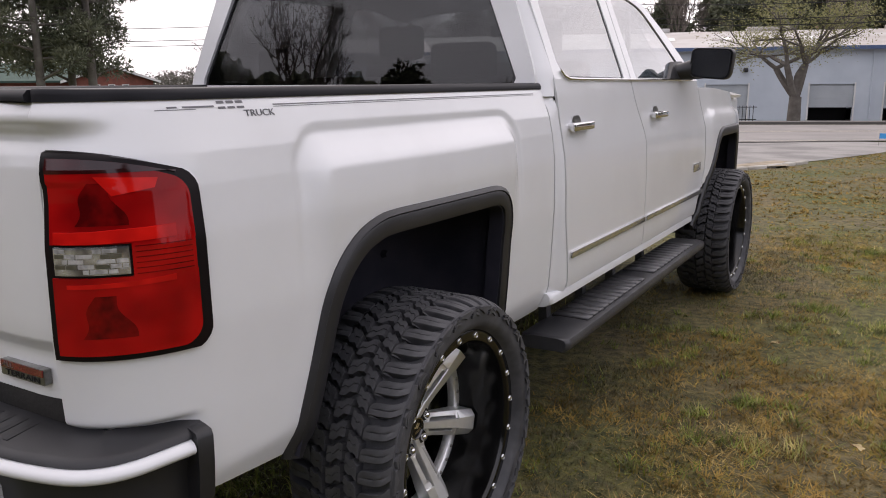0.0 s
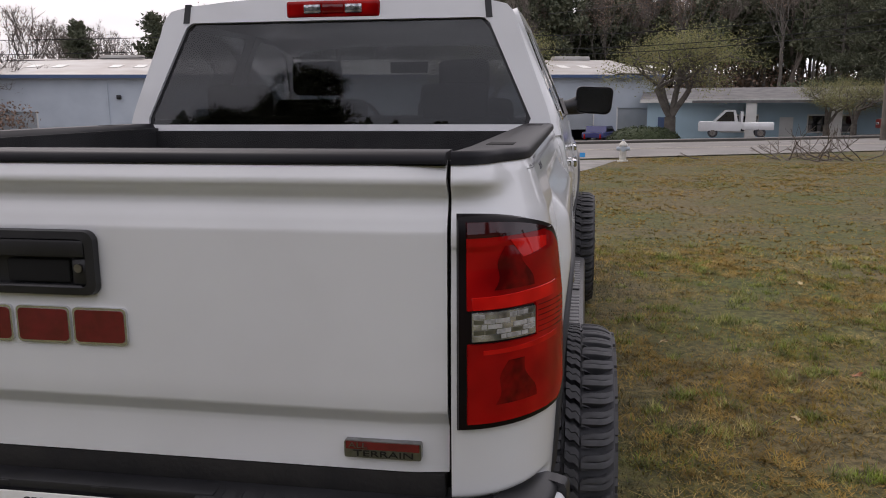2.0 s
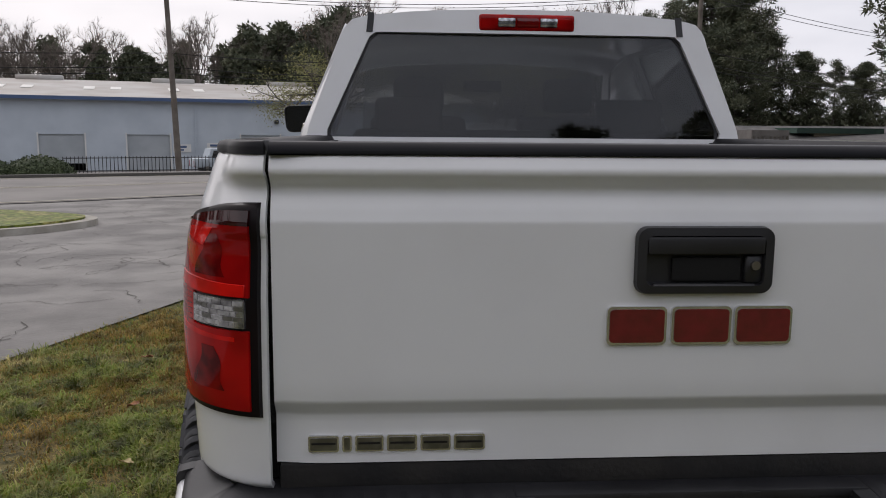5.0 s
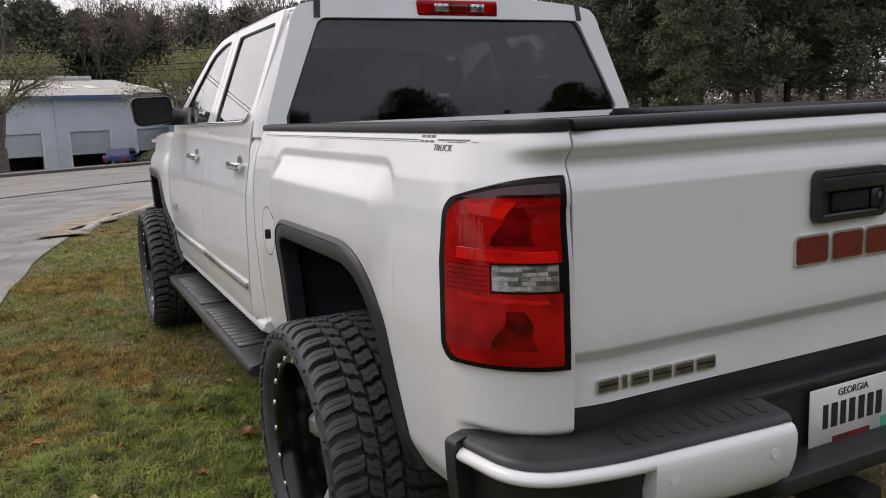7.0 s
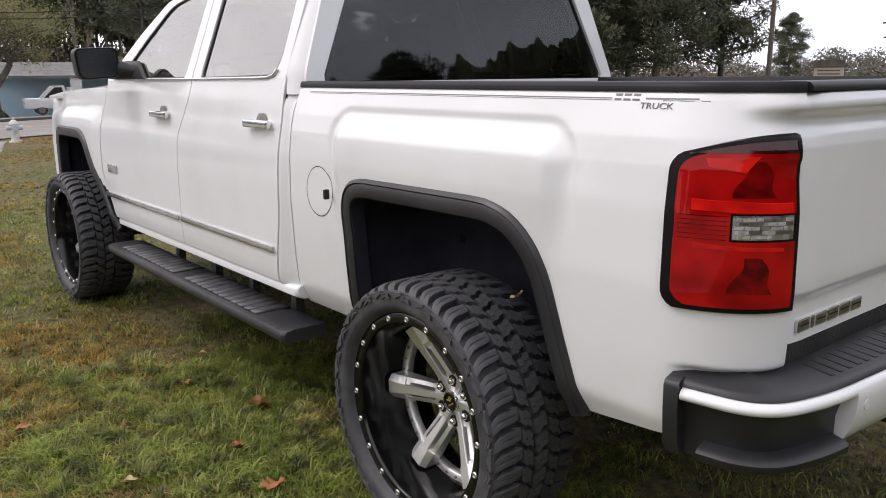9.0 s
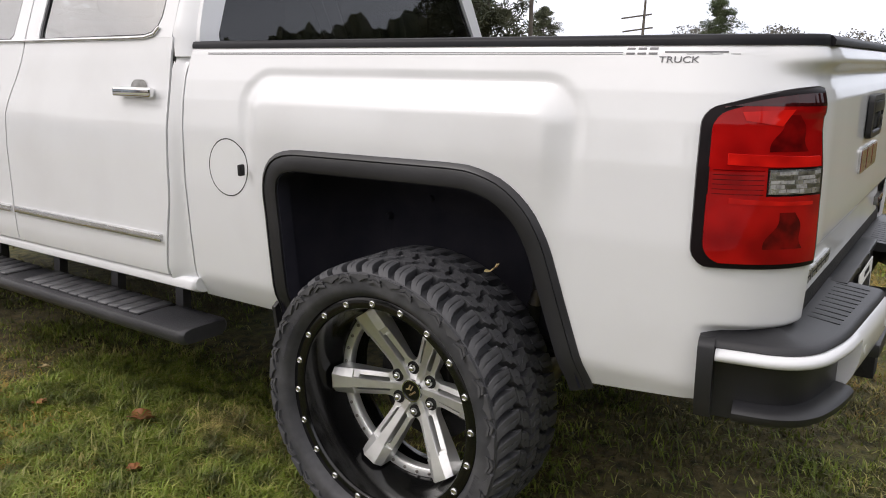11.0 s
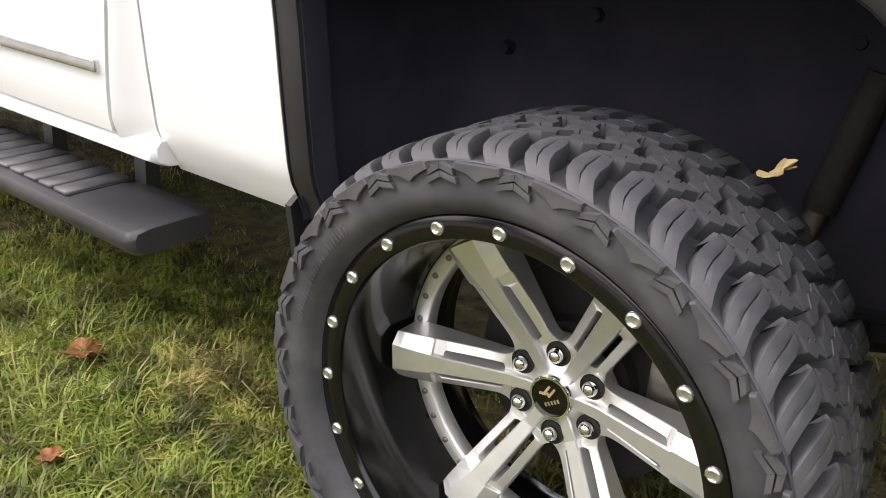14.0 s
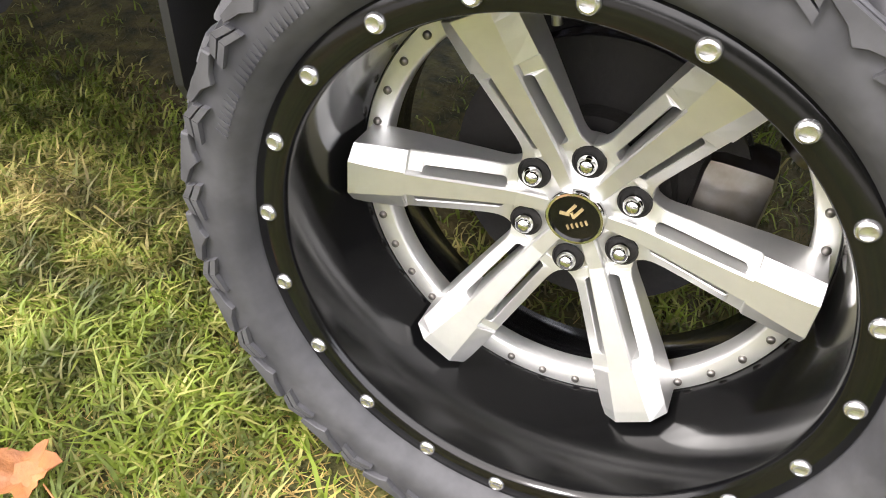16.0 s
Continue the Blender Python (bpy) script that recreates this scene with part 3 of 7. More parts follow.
def door_point(side, y, z):
    x = curve(DOOR_X, z)
    if y > 4.25:
        x += 0.012 * smooth01(4.25, 4.6, y) - 0.10 * smooth01(5.1, 5.80, y)
        x += 0.02 * smooth01(4.32, 4.47, y) * (1 - smooth01(1.22, 1.32, z))
    return Vector((side * x, y, z))

arch_cut = [(y, z) for y, z in resample([Vector(p) for p in ARCH], 40)]
arch_cut = [(lerp(1.03, y, 0.965), lerp(0.55, z, 0.962) if z > 0.7 else z - 0.05) for y, z in arch_cut]
arch_cut_f = [(lerp(4.86, y, 0.965), lerp(0.55, z, 0.965) if z > 0.72 else z - 0.06) for y, z in resample([Vector(p) for p in ARCH_F], 40)]

for sd in SIDES:
    sh = Shape()
    ss = span(0, 0.36, 16)[:-1] + span(0.36, 2.085, 150)
    zs = span(0.575, 0.80, 15)[:-1] + span(0.80, 0.86, 9)[:-1] + span(0.86, 1.25, 26)[:-1] + span(1.25, 1.457, 40)
    def keep_bed(s, z):
        y = bed_point(1, s, z).y
        if z < bed_low(s):
            return False
        return not inside(arch_cut, y, bed_z(s, z))
    def bed_z(s, z):
        low = 0.575 + 0.10 * max(0.0, 0.47 - max(s - 0.10, 0.15)) + 0.020 * smooth01(1.0, 0.7, s)
        return z if z >= 0.80 else low + (z - 0.575) * (0.80 - low) / 0.225
    sh.grid(lambda s, z: bed_point(sd, s, bed_z(s, z)), ss, zs, flip=sd < 0, keep=keep_bed)
    panel = part("bed_side", sh, M_PAINT, truck, "white bed side with a bulged wheel arch", thick=0.012)

    # black wheel arch trim, a swept lip
    for path, cy, nm in ((ARCH, 1.03, "wheel_arch_trim"), (ARCH_F, 4.86, "wheel_arch_trim")):
        pts = resample(path, 60)
        loops = []
        for i, p in enumerate(pts):
            t = (pts[min(i + 1, 59)] - pts[max(i - 1, 0)]).normalized()
            n = Vector((t.y, -t.x))
            if n.dot(Vector((cy, 0.5)) - p) < 0:
                n = -n
            x = abs(bed_point(1, p.x + 0.10, max(p.y, 0.60)).x) + 0.002 if cy < 2 else abs(door_point(1, p.x, max(p.y, 0.62)).x) + 0.002
            prof = ((0.0, -0.006), (0.0, 0.001), (0.001, 0.003), (0.013, 0.0115), (0.0145, 0.0105), (0.0150, 0.004), (0.0165, 0.004), (0.017, 0.008), (0.019, 0.0095), (0.058, 0.0095), (0.064, 0.007), (0.066, -0.012), (0.004, -0.012))
            def skin_x(q):
                if cy > 2:
                    return x
                return max(x, abs(bed_point(1, p.x + n.x * q + 0.10, max(p.y + n.y * q, 0.60)).x) + 0.003)
            loops.append([(sd * (skin_x(min(q, 0.06)) + h), p.x + n.x * q, p.y + n.y * q) for q, h in prof])
        fl = Shape().loft(loops, closed=True, caps=True)
        arch = part(nm, fl, M_TRIM, truck, "matte black wheel arch trim")
        back = Shape().loft([[(lp[10][0] - sd * d, *lp[10][1:]) for d in (0.008, 0.03, 0.06)] for lp in loops], closed=False)
        part("arch_return", back, M_FELT, arch, "dark inner edge of the arch", thick=0.004)

    # wheel wells
    for path, cy in ((ARCH, 1.03), (ARCH_F, 4.86)):
        pts = [Vector((lerp(cy, p.x, 0.95), lerp(0.5, p.y, 0.94) if p.y > 0.6 else p.y)) for p in resample(path, 40)]
        wl_ = Shape()
        well = ((0.985, 1.0), (0.90, 1.0), (0.80, 0.993), (0.73, 0.972), (0.68, 0.935), (0.64, 0.88), (0.615, 0.80), (0.60, 0.68))
        wl_.loft([[(sd * x, lerp(cy, p.x, k), lerp(0.5, p.y, k)) for p in pts] for x, k in well], closed=False, smooth=True)
        wl_.add([(sd * 0.60, lerp(cy, p.x, 0.68), lerp(0.5, p.y, 0.68)) for p in pts], [tuple(range(len(pts)))])
        liner = part("wheel_well_liner", wl_, M_FELT, truck, "dark wheel well liner")
        if cy < 2:
            for y, z in ((1.40, 0.88), (1.22, 0.96), (1.33, 1.0), (0.80, 0.97)):
                part("liner_clip", Shape().tube((sd * 0.602, y, z), (sd * 0.622, y, z), 0.016, 0.010, 12), M_FELT, liner, "round plastic clip")

# fuel door, driver's side
fd = Shape()
ring = [(1.765 + 0.093 * math.cos(a), 1.063 + 0.096 * math.sin(a)) for a in [2 * math.pi * i / 40 for i in range(40)]]
inner = [(lerp(1.765, y, 0.962), lerp(1.063, z, 0.962)) for y, z in ring]
def side_at(y, z, lift):
    return bed_point(-1, y - 0.26 + 0.36, z, lift)
fd.loft([[side_at(y, z, 0.0008) for y, z in ring], [side_at(y, z, 0.0008) for y, z in inner]], closed=True)
part("fuel_door_gap", fd, M_SEAM, truck, "dark round gap of the fuel door")
fd = Shape()
fd.loft([[side_at(lerp(1.765, y, k), lerp(1.063, z, k), 0.0006) for y, z in inner] for k in (1.0, 0.75, 0.5, 0.25, 0.02)], closed=True, caps=False)
part("fuel_door", fd, M_PAINT, truck, "round white fuel door", thick=0.003)
fd = Shape()
fd.rbox(-1.040, -1.018, 1.668, 1.682, 1.045, 1.082, 0.005)
part("fuel_door_latch", fd, M_DARK, truck, "black finger notch")

# doors, cab sides, fenders
for sd in SIDES:
    for nm, y0, y1, lab in (("rear_door", 2.054, 3.106, "white rear door"), ("front_door", 3.114, 4.346, "white front door")):
        sh = Shape()
        zs = span(0.648, 1.18, 16)[:-1] + span(1.18, 1.486, 16)
        def edge(y, z):
            if nm == "rear_door":
                lo, hi = y0 + 0.045 * smooth01(1.0, 0.65, z), split_y(z) - 0.004
            else:
                lo, hi = split_y(z) + 0.004, fender_y(z) - 0.004
            return door_point(sd, lerp(lo, hi, (y - y0) / (y1 - y0)), z)
        sh.grid(edge, span(y0, y1, 16), zs, flip=sd < 0)
        door = part(nm, sh, M_PAINT, truck, lab, thick=0.02)
        # handle: bar, two posts, and a flat dark patch for the recess's shade
        hy = 2.122 if nm == "rear_door" else 3.232
        hz = 1.297 if nm == "rear_door" else 1.302
        hs = Shape()
        hs.rbox(sd * 1.015, sd * 1.040, hy - 0.012, hy + 0.200, hz - 0.016, hz + 0.018, 0.009, 3)
        hs.rbox(sd * 0.99, sd * 1.03, hy + 0.005, hy + 0.035, hz - 0.012, hz + 0.013, 0.005)
        hs.rbox(sd * 0.99, sd * 1.03, hy + 0.150, hy + 0.180, hz - 0.012, hz + 0.013, 0.005)
        part("handle", hs, M_CHROME, door, "chrome door handle")
        cup = Shape()
        lp = [(hy + 0.095 + a, hz + 0.012 + b) for a, b in rrect(0.095, 0.062, 0.03)]
        cup.add([door_point(sd, y, z) + Vector((sd * 0.003, 0, 0)) for y, z in lp], [tuple(range(len(lp)))])
        part("handle_cup_shade", cup, M_BADGE, door, "flat dark patch for the shade of the grip recess")
        # chrome-topped side moulding
        ms = Shape()
        z0 = 0.785
        ma, mb = (y0 + 0.05, y1 - 0.012) if nm == "rear_door" else (y0 + 0.012, y1 - 0.035)
        ms.rbox(sd * 1.024, sd * 1.042, ma, mb, z0 - 0.014, z0 + 0.014, 0.006, 2)
        part("side_moulding", ms, M_SIL, door, "satin chrome side moulding")
    bs = Shape().rbox(sd * 1.028, sd * 1.037, 4.07, 4.24, 0.925, 0.975, 0.003)
    part("door_badge", bs, M_SIL, truck, "small pewter badge on the front door")
    # strip between door and bed
    sh = Shape()
    def corner_point(y, z):
        k = smooth01(2.046, 1.992, y)
        bed_x = 0.996 + curve(BED_OUT, min(z, 1.457))
        return Vector((sd * (lerp(curve(DOOR_X, z) - 0.003, min(bed_x + 0.002, curve(DOOR_X, z) - 0.003), k) - 0.030 * smooth01(1.38, 1.47, z)), y + 0.045 * smooth01(1.0, 0.65, z) * smooth01(1.99, 2.046, y), z))
    sh.grid(corner_point, span(1.990, 2.046, 6), span(0.60, 1.486, 24), flip=sd < 0)
    part("cab_corner", sh, M_PAINT, truck, "white cab corner panel", thick=0.02)
    # rocker panel and its short rear piece
    sh = Shape()
    rk = [(1.000, 0.645), (1.012, 0.632), (1.010, 0.604), (0.985, 0.590), (0.93, 0.585), (0.93, 0.645)]
    sh.loft([[(sd * (x - d), y, z) for x, z in rk] for y, d in ((1.975, 0.012), (1.985, 0.003), (2.00, 0.0), (4.19, 0.0))], closed=True, caps=True)
    part("rocker_panel", sh, M_PAINT, truck, "white rocker panel")
    # fender
    sh = Shape()
    sh.grid(lambda y, z: door_point(sd, y + (fender_y(z) + 0.004 - 4.354) * (1 - smooth01(4.354, 4.75, y)), z) + Vector((0, 0, -0.06 * smooth01(4.4, 5.7, y) * smooth01(1.2, 1.4, z))),
            span(4.354, 5.78, 60), span(0.60, 1.43, 40), flip=sd < 0, keep=lambda y, z: not inside(arch_cut_f, y, z))
    part("front_fender", sh, M_PAINT, truck, "white front fender", thick=0.012)
    # dark seams behind the panel gaps
    for ya, yb, z0, z1 in ((1.972, 2.012, 0.63, 1.45), (2.038, 2.062, 0.63, 1.47), (3.100, 3.120, 0.63, 1.47), (4.335, 4.365, 0.63, 1.42)):
        se = Shape()
        se.grid(lambda y, z: Vector((sd * (min(curve(DOOR_X, z), 0.996 + curve(BED_OUT, min(z, 1.457)) if ya < 2 else 9) - 0.010), y + (0.045 * smooth01(1.0, 0.65, z) if 2 < ya < 3 else split_y(z) - 3.110 if 3 < ya < 4 else fender_y(z) - 4.350 if ya > 4 else 0.0), z)), [ya, yb], span(z0, z1, 12), flip=sd < 0)
        part("panel_seam", se, M_SEAM, truck, "dark panel gap")

# greenhouse
def side_glass_x(z):
    return 0.965 - (z - 1.486) * 0.41


def ring_part(nm, outer, inner_, place, mat, lab, n=64, thick=0.02):
    a, b = resample(outer, n, True), resample(inner_, n, True)
    k = min(range(n), key=lambda i: (b[i] - a[0]).length)
    b = b[k:] + b[:k]
    return part(nm, Shape().loft([[place(p) for p in a], [place(p) for p in b]], closed=True), mat, truck, lab, thick=thick)


def closed_round(pts, r, n=6):
    out = []
    m = len(pts)
    for i in range(m):
        p, a, b = Vector(pts[i]), Vector(pts[i - 1]), Vector(pts[(i + 1) % m])
        rr = r[i] if isinstance(r, (list, tuple)) else r
        s, e = p + (a - p).normalized() * rr, p + (b - p).normalized() * rr
        out += [s * (1 - t) ** 2 + p * 2 * t * (1 - t) + e * t * t for t in [k / n for k in range(n + 1)]]
    return out


def glass_part(nm, loop, place, mat, lab):
    sh = Shape()
    a = [Vector(place(p)) for p in loop]
    nrm = (a[len(a) // 3] - a[0]).cross(a[2 * len(a) // 3] - a[0]).normalized() * 0.005
    sh.prism(a, nrm)
    ob = part(nm, sh, mat, truck, lab)
    return ob


def rear_y(z):
    return 1.978 + (z - 1.467) * 0.15

def roof_z(x, y):
    e = abs(x) / 0.795
    return 2.020 - 0.034 * e ** 2 - 0.040 * e ** 8 - 0.075 * smooth01(3.0, 3.7, y) ** 2 - 0.010 * smooth01(2.3, 2.04, y)

REAR_WIN = [(2.125, 1.490), (2.900, 1.482), (2.930, 1.912), (2.180, 1.905)]
FRONT_WIN = [(3.085, 1.482), (4.08, 1.482), (3.83, 1.690), (3.58, 1.866), (3.32, 1.908), (3.110, 1.913)]
for sd in SIDES:
    put = lambda p, d=0.0: (sd * (side_glass_x(p[1]) - d), p[0], p[1])
    ring_part("rear_door_frame", [(2.060, 1.484), (2.991, 1.476), (3.033, 1.958), (2.105, 1.950)], closed_round(REAR_WIN, [0.10, 0.02, 0.03, 0.05]), put, M_PAINT, "white window frame")
    ring_part("front_door_frame", [(2.999, 1.476), (4.30, 1.470), (3.93, 1.735), (3.66, 1.888), (3.44, 1.938), (3.041, 1.958)], closed_round(FRONT_WIN, [0.02, 0.03, 0.08, 0.08, 0.06, 0.03]), put, M_PAINT, "white window frame")
    for nm, win, rr in (("rear_door_glass", REAR_WIN, [0.10, 0.02, 0.03, 0.05]), ("front_door_glass", FRONT_WIN, [0.02, 0.03, 0.08, 0.08, 0.06, 0.03])):
        lp = closed_round(win, rr)
        c = sum(lp, Vector((0, 0))) / len(lp)
        glass_part(nm, [lerp(c, p, 1.015) for p in lp], lambda p: put(p, 0.012), M_SIDEGLASS, "dark tinted side glass")
        seal = [lerp(c, p, 0.965) for p in lp]
        ring_part("window_seal", lp, seal, lambda p: put(p, 0.006), M_TRIM, "black window seal", thick=0.004)
    # bright belt strip, curling up at the rear
    bt = Shape()
    path = [Vector((sd * (0.972 - 0.41 * max(0, z - 1.487)), y, z)) for y, z in [(4.15, 1.478), (3.07, 1.480), (2.30, 1.484), (2.20, 1.486), (2.155, 1.496), (2.135, 1.520)]]
    for a, b in zip(path, path[1:]):
        bt.tube(a, b, 0.0065, n=8)
    part("belt_trim", bt, M_CHROME, truck, "chrome belt line trim")
    # rear cab pillar skin
    cp = Shape()
    cp.grid(lambda t, z: Vector((sd * (min(side_glass_x(z), curve(DOOR_X, z) - 0.006) - 0.045 * (1 - t) ** 2 - 0.03 * smooth01(1.89, 1.948, z)), lerp(1.975 + (z - 1.45) * 0.17, 2.058 + (z - 1.484) * 0.295, t), z)), span(0, 1, 6), span(1.42, 1.948, 20), flip=sd < 0)
    part("cab_pillar", cp, M_PAINT, truck, "white rear cab pillar", thick=0.015)
    ml = Shape()
    ml.grid(lambda u, z: Vector((sd * (lerp(0.655, 0.682, u) - 0.10 * (z - 1.90)), rear_y(z) - 0.022, z)), [0, 1], span(1.903, 1.984, 8))
    ml.grid(lambda u, y: Vector((sd * (lerp(0.650, 0.677, u)), y, roof_z(0.66, y) + 0.004)), [0, 1], span(2.04, 3.4, 10))
    part("roof_ditch_trim", ml, M_TRIM, truck, "black roof ditch trim end", thick=0.008)

sh = Shape()
sh.grid(lambda x, y: Vector((x * (1 - 0.045 * smooth01(2.40, 2.045, y)), y, roof_z(x, y))), span(-0.777, 0.777, 36), span(2.045, 3.70, 24))
part("roof", sh, M_PAINT, truck, "white cab roof", thick=0.03)

outer_half = [(0.0, 1.425), (0.90, 1.425), (0.935, 1.45), (0.918, 1.52), (0.790, 1.86), (0.776, 1.915), (0.738, 1.956), (0.65, 1.974), (0.45, 1.991), (0.2, 2.001), (0.0, 2.003)]
outer = [Vector(p) for p in outer_half] + [Vector((-x, z)) for x, z in outer_half[-2:0:-1]]
WIN_R = closed_round([(0.858, 1.464), (0.660, 1.902), (-0.660, 1.902), (-0.858, 1.464)], [0.02, 0.03, 0.03, 0.02])
ring_part("cab_back", outer, WIN_R, lambda p: (p[0], rear_y(p[1]) - 0.012 * (1 - (p[0] / 0.94) ** 2), p[1]), M_PAINT, "white cab back round the rear window", 120)
glass_part("rear_window", WIN_R, lambda p: (p[0], rear_y(p[1]) - 0.002, p[1]), M_GLASS, "dark tinted rear window")
cc = Vector((0, 1.68))
ring_part("rear_window_seal", WIN_R, [cc + (p - cc) * 0.985 for p in WIN_R], lambda p: (p[0], rear_y(p[1]) - 0.006, p[1]), M_TRIM, "black seal round the rear window", 80, 0.004)
sh = Shape().box(-0.90, 0.90, 1.995, 2.02, 0.75, 1.43)
part("cab_back_panel", sh, M_PAINT, truck, "white lower cab back")
# high brake light: red lens with two clear cells
bl = Shape().rbox(-0.205, 0.205, 2.008, 2.075, 1.916, 1.986, 0.014, 3)
high = part("high_brake_light", bl, M_RED, truck, "red high brake light with two clear cells")
for x0 in (-0.125, 0.055):
    part("cargo_lamp_lens", Shape().rbox(x0, x0 + 0.075, 2.001, 2.03, 1.932, 1.970, 0.006), M_CLEAR, high, "clear cargo lamp lens")
part("stop_lamp_lens", Shape().rbox(-0.045, 0.05, 2.002, 2.03, 1.932, 1.970, 0.006), M_DRED, high, "dark red stop lamp cell")
# windscreen, hood, nose
ws = Shape()
ws.grid(lambda u, v: Vector((lerp(-0.78, 0.78, u) * lerp(1.0, 0.93, v), lerp(4.44, 3.66, v) - 0.10 * (2 * u - 1) ** 2, lerp(1.45, 1.925, v) )), span(0, 1, 12), span(0, 1, 6))
part("windscreen", ws, M_WIND, truck, "clear windscreen", thick=0.005)
sh = Shape()
sh.grid(lambda x, y: Vector((x, y, 1.445 - 0.05 * smooth01(4.4, 5.7, y) + 0.025 * (1 - (x / 0.96) ** 2) - 0.035 * smooth01(0.80, 0.97, abs(x)))), span(-0.965, 0.965, 24), span(4.30, 5.74, 18))
part("hood", sh, M_PAINT, truck, "white hood", thick=0.02)
sh = Shape().rbox(-0.93, 0.93, 5.62, 5.86, 0.62, 1.36, 0.06, 3)
part("nose", sh, M_PAINT, truck, "white front fascia")
part("grille", Shape().rbox(-0.55, 0.55, 5.84, 5.88, 0.90, 1.28, 0.03, 2), M_TRIM, truck, "black grille")

# cabin
for x in (-0.42, 0.42):
    st = Shape().rbox(x - 0.27, x + 0.27, 3.05, 3.20, 1.0, 1.58, 0.06, 3).rbox(x - 0.27, x + 0.27, 3.15, 3.70, 0.92, 1.06, 0.05, 3)
    part("front_seat", st, M_SEAT, truck, "dark front seat")
    part("headrest", Shape().rbox(x - 0.14, x + 0.14, 3.02, 3.12, 1.60, 1.79, 0.045, 3), M_SEAT, truck, "dark headrest")
st = Shape().rbox(-0.75, 0.75, 2.12, 2.26, 0.95, 1.50, 0.05, 3).rbox(-0.75, 0.75, 2.2, 2.70, 0.92, 1.05, 0.05, 3)
part("rear_bench", st, M_SEAT, truck, "dark rear bench seat")
for x in (-0.5, 0.5):
    part("headrest", Shape().rbox(x - 0.15, x + 0.15, 2.12, 2.21, 1.48, 1.64, 0.04, 3), M_SEAT, truck, "dark headrest")
part("dashboard", Shape().rbox(-0.85, 0.85, 3.85, 4.25, 1.05, 1.45, 0.06, 3), M_SEAT, truck, "dark dashboard")
sw_ = Shape()
for i in range(24):
    a, b = 2 * math.pi * i / 24, 2 * math.pi * (i + 1) / 24
    f = lambda t: Vector((-0.42 + 0.19 * math.cos(t), 3.76 + 0.07 * math.sin(t), 1.40 + 0.17 * math.sin(t)))
    sw_.tube(f(a), f(b), 0.014, n=6, caps=False)
part("steering_wheel", sw_, M_SEAT, truck, "dark steering wheel")
part("rear_view_mirror", Shape().rbox(-0.12, 0.12, 3.60, 3.62, 1.74, 1.81, 0.01), M_SEAT, truck, "interior mirror")
part("cab_floor", Shape().box(-0.96, 0.96, 2.02, 4.3, 0.66, 0.72), M_DARK, truck, "dark cab floor")

# cargo bed
part("bed_floor", Shape().box(-0.79, 0.79, 0.06, 0.42, 0.92, 0.95).box(-0.59, 0.59, 0.42, 1.66, 0.92, 0.95).box(-0.79, 0.79, 1.66, 1.95, 0.92, 0.95), M_LINER, truck, "black bed floor")
for sd in SIDES:
    part("bed_inner_wall", Shape().box(sd * 0.80, sd * 0.825, 0.05, 0.42, 0.93, 1.452).box(sd * 0.80, sd * 0.825, 0.42, 1.66, 1.145, 1.452).box(sd * 0.80, sd * 0.825, 1.66, 1.96, 0.93, 1.452), M_LINER, truck, "black inner bed wall")
    part("wheel_housing", Shape().box(sd * 0.585, sd * 0.80, 0.42, 1.66, 1.130, 1.142).box(sd * 0.585, sd * 0.593, 0.42, 1.66, 0.93, 1.130).box(sd * 0.593, sd * 0.80, 0.42, 0.43, 0.93, 1.130).box(sd * 0.593, sd * 0.80, 1.65, 1.66, 0.93, 1.130), M_LINER, truck, "black wheel housing in the bed")
part("bed_front_wall", Shape().box(-0.90, 0.90, 1.93, 1.965, 0.70, 1.440), M_LINER, truck, "black bed front wall")
for sd in SIDES:
    cap = Shape()
    def cap_point(s, t):
        # a short skirt over the paint, then the flat top
        if t < 0.01:
            return bed_point(sd, s, 1.447, 0.004)
        p = bed_point(sd, s, 1.457, 0.0105)
        x, y = lerp(abs(p.x), 0.815, t), lerp(p.y, max(p.y, 0.035), t)
        return Vector((sd * x, y, curve(((0.012, 1.459), (0.05, 1.468), (0.15, 1.471), (0.9, 1.471), (1.0, 1.452)), t)))
    cap.grid(cap_point, span(0, 0.36, 16)[:-1] + span(0.36, 2.085, 40), [0, 0.012, 0.05, 0.15, 0.5, 0.9, 1.0], flip=sd > 0)
    rail = part("bed_rail_cap", cap, M_CAP, truck, "black plastic bed rail cap", thick=0.012)
    for y0 in (0.24, 1.66):
        part("stake_pocket", Shape().rbox(sd * 0.850, sd * 0.905, y0, y0 + 0.10, 1.4700, 1.4722, 0.001, 1), M_SEAM, rail, "open stake pocket")

# tailgate
tg = Shape()
tg.grid(lambda x, z: Vector((x, 0.004 - curve(GATE_OUT, z) + 0.012 * smooth01(0.72, 0.812, abs(x)), z)), [-0.8055, -0.802] + span(-0.79, 0.79, 40) + [0.802, 0.8055], sorted(set([0.858, 0.90, 0.94] + span(0.952, 0.99, 10) + span(0.99, 1.32, 8) + span(1.32, 1.455, 30))))
gate = part("tailgate", tg, M_PAINT, truck, "white tailgate with a shaded upper crease", thick=0.02)
part("tailgate_body", Shape().box(-0.80, 0.80, 0.064, 0.095, 0.87, 1.447), M_LINER, gate, "dark inner tailgate")
cap = Shape()
prof = [(0.010, 1.447), (0.004, 1.449), (0.003, 1.460), (0.012, 1.469), (0.085, 1.471), (0.095, 1.464), (0.095, 1.446), (0.006, 1.446)]
cap.prism([(-0.8050, y, z) for y, z in prof], (1.610, 0, 0), True)
part("tailgate_cap", cap, M_CAP, gate, "black plastic tailgate cap")
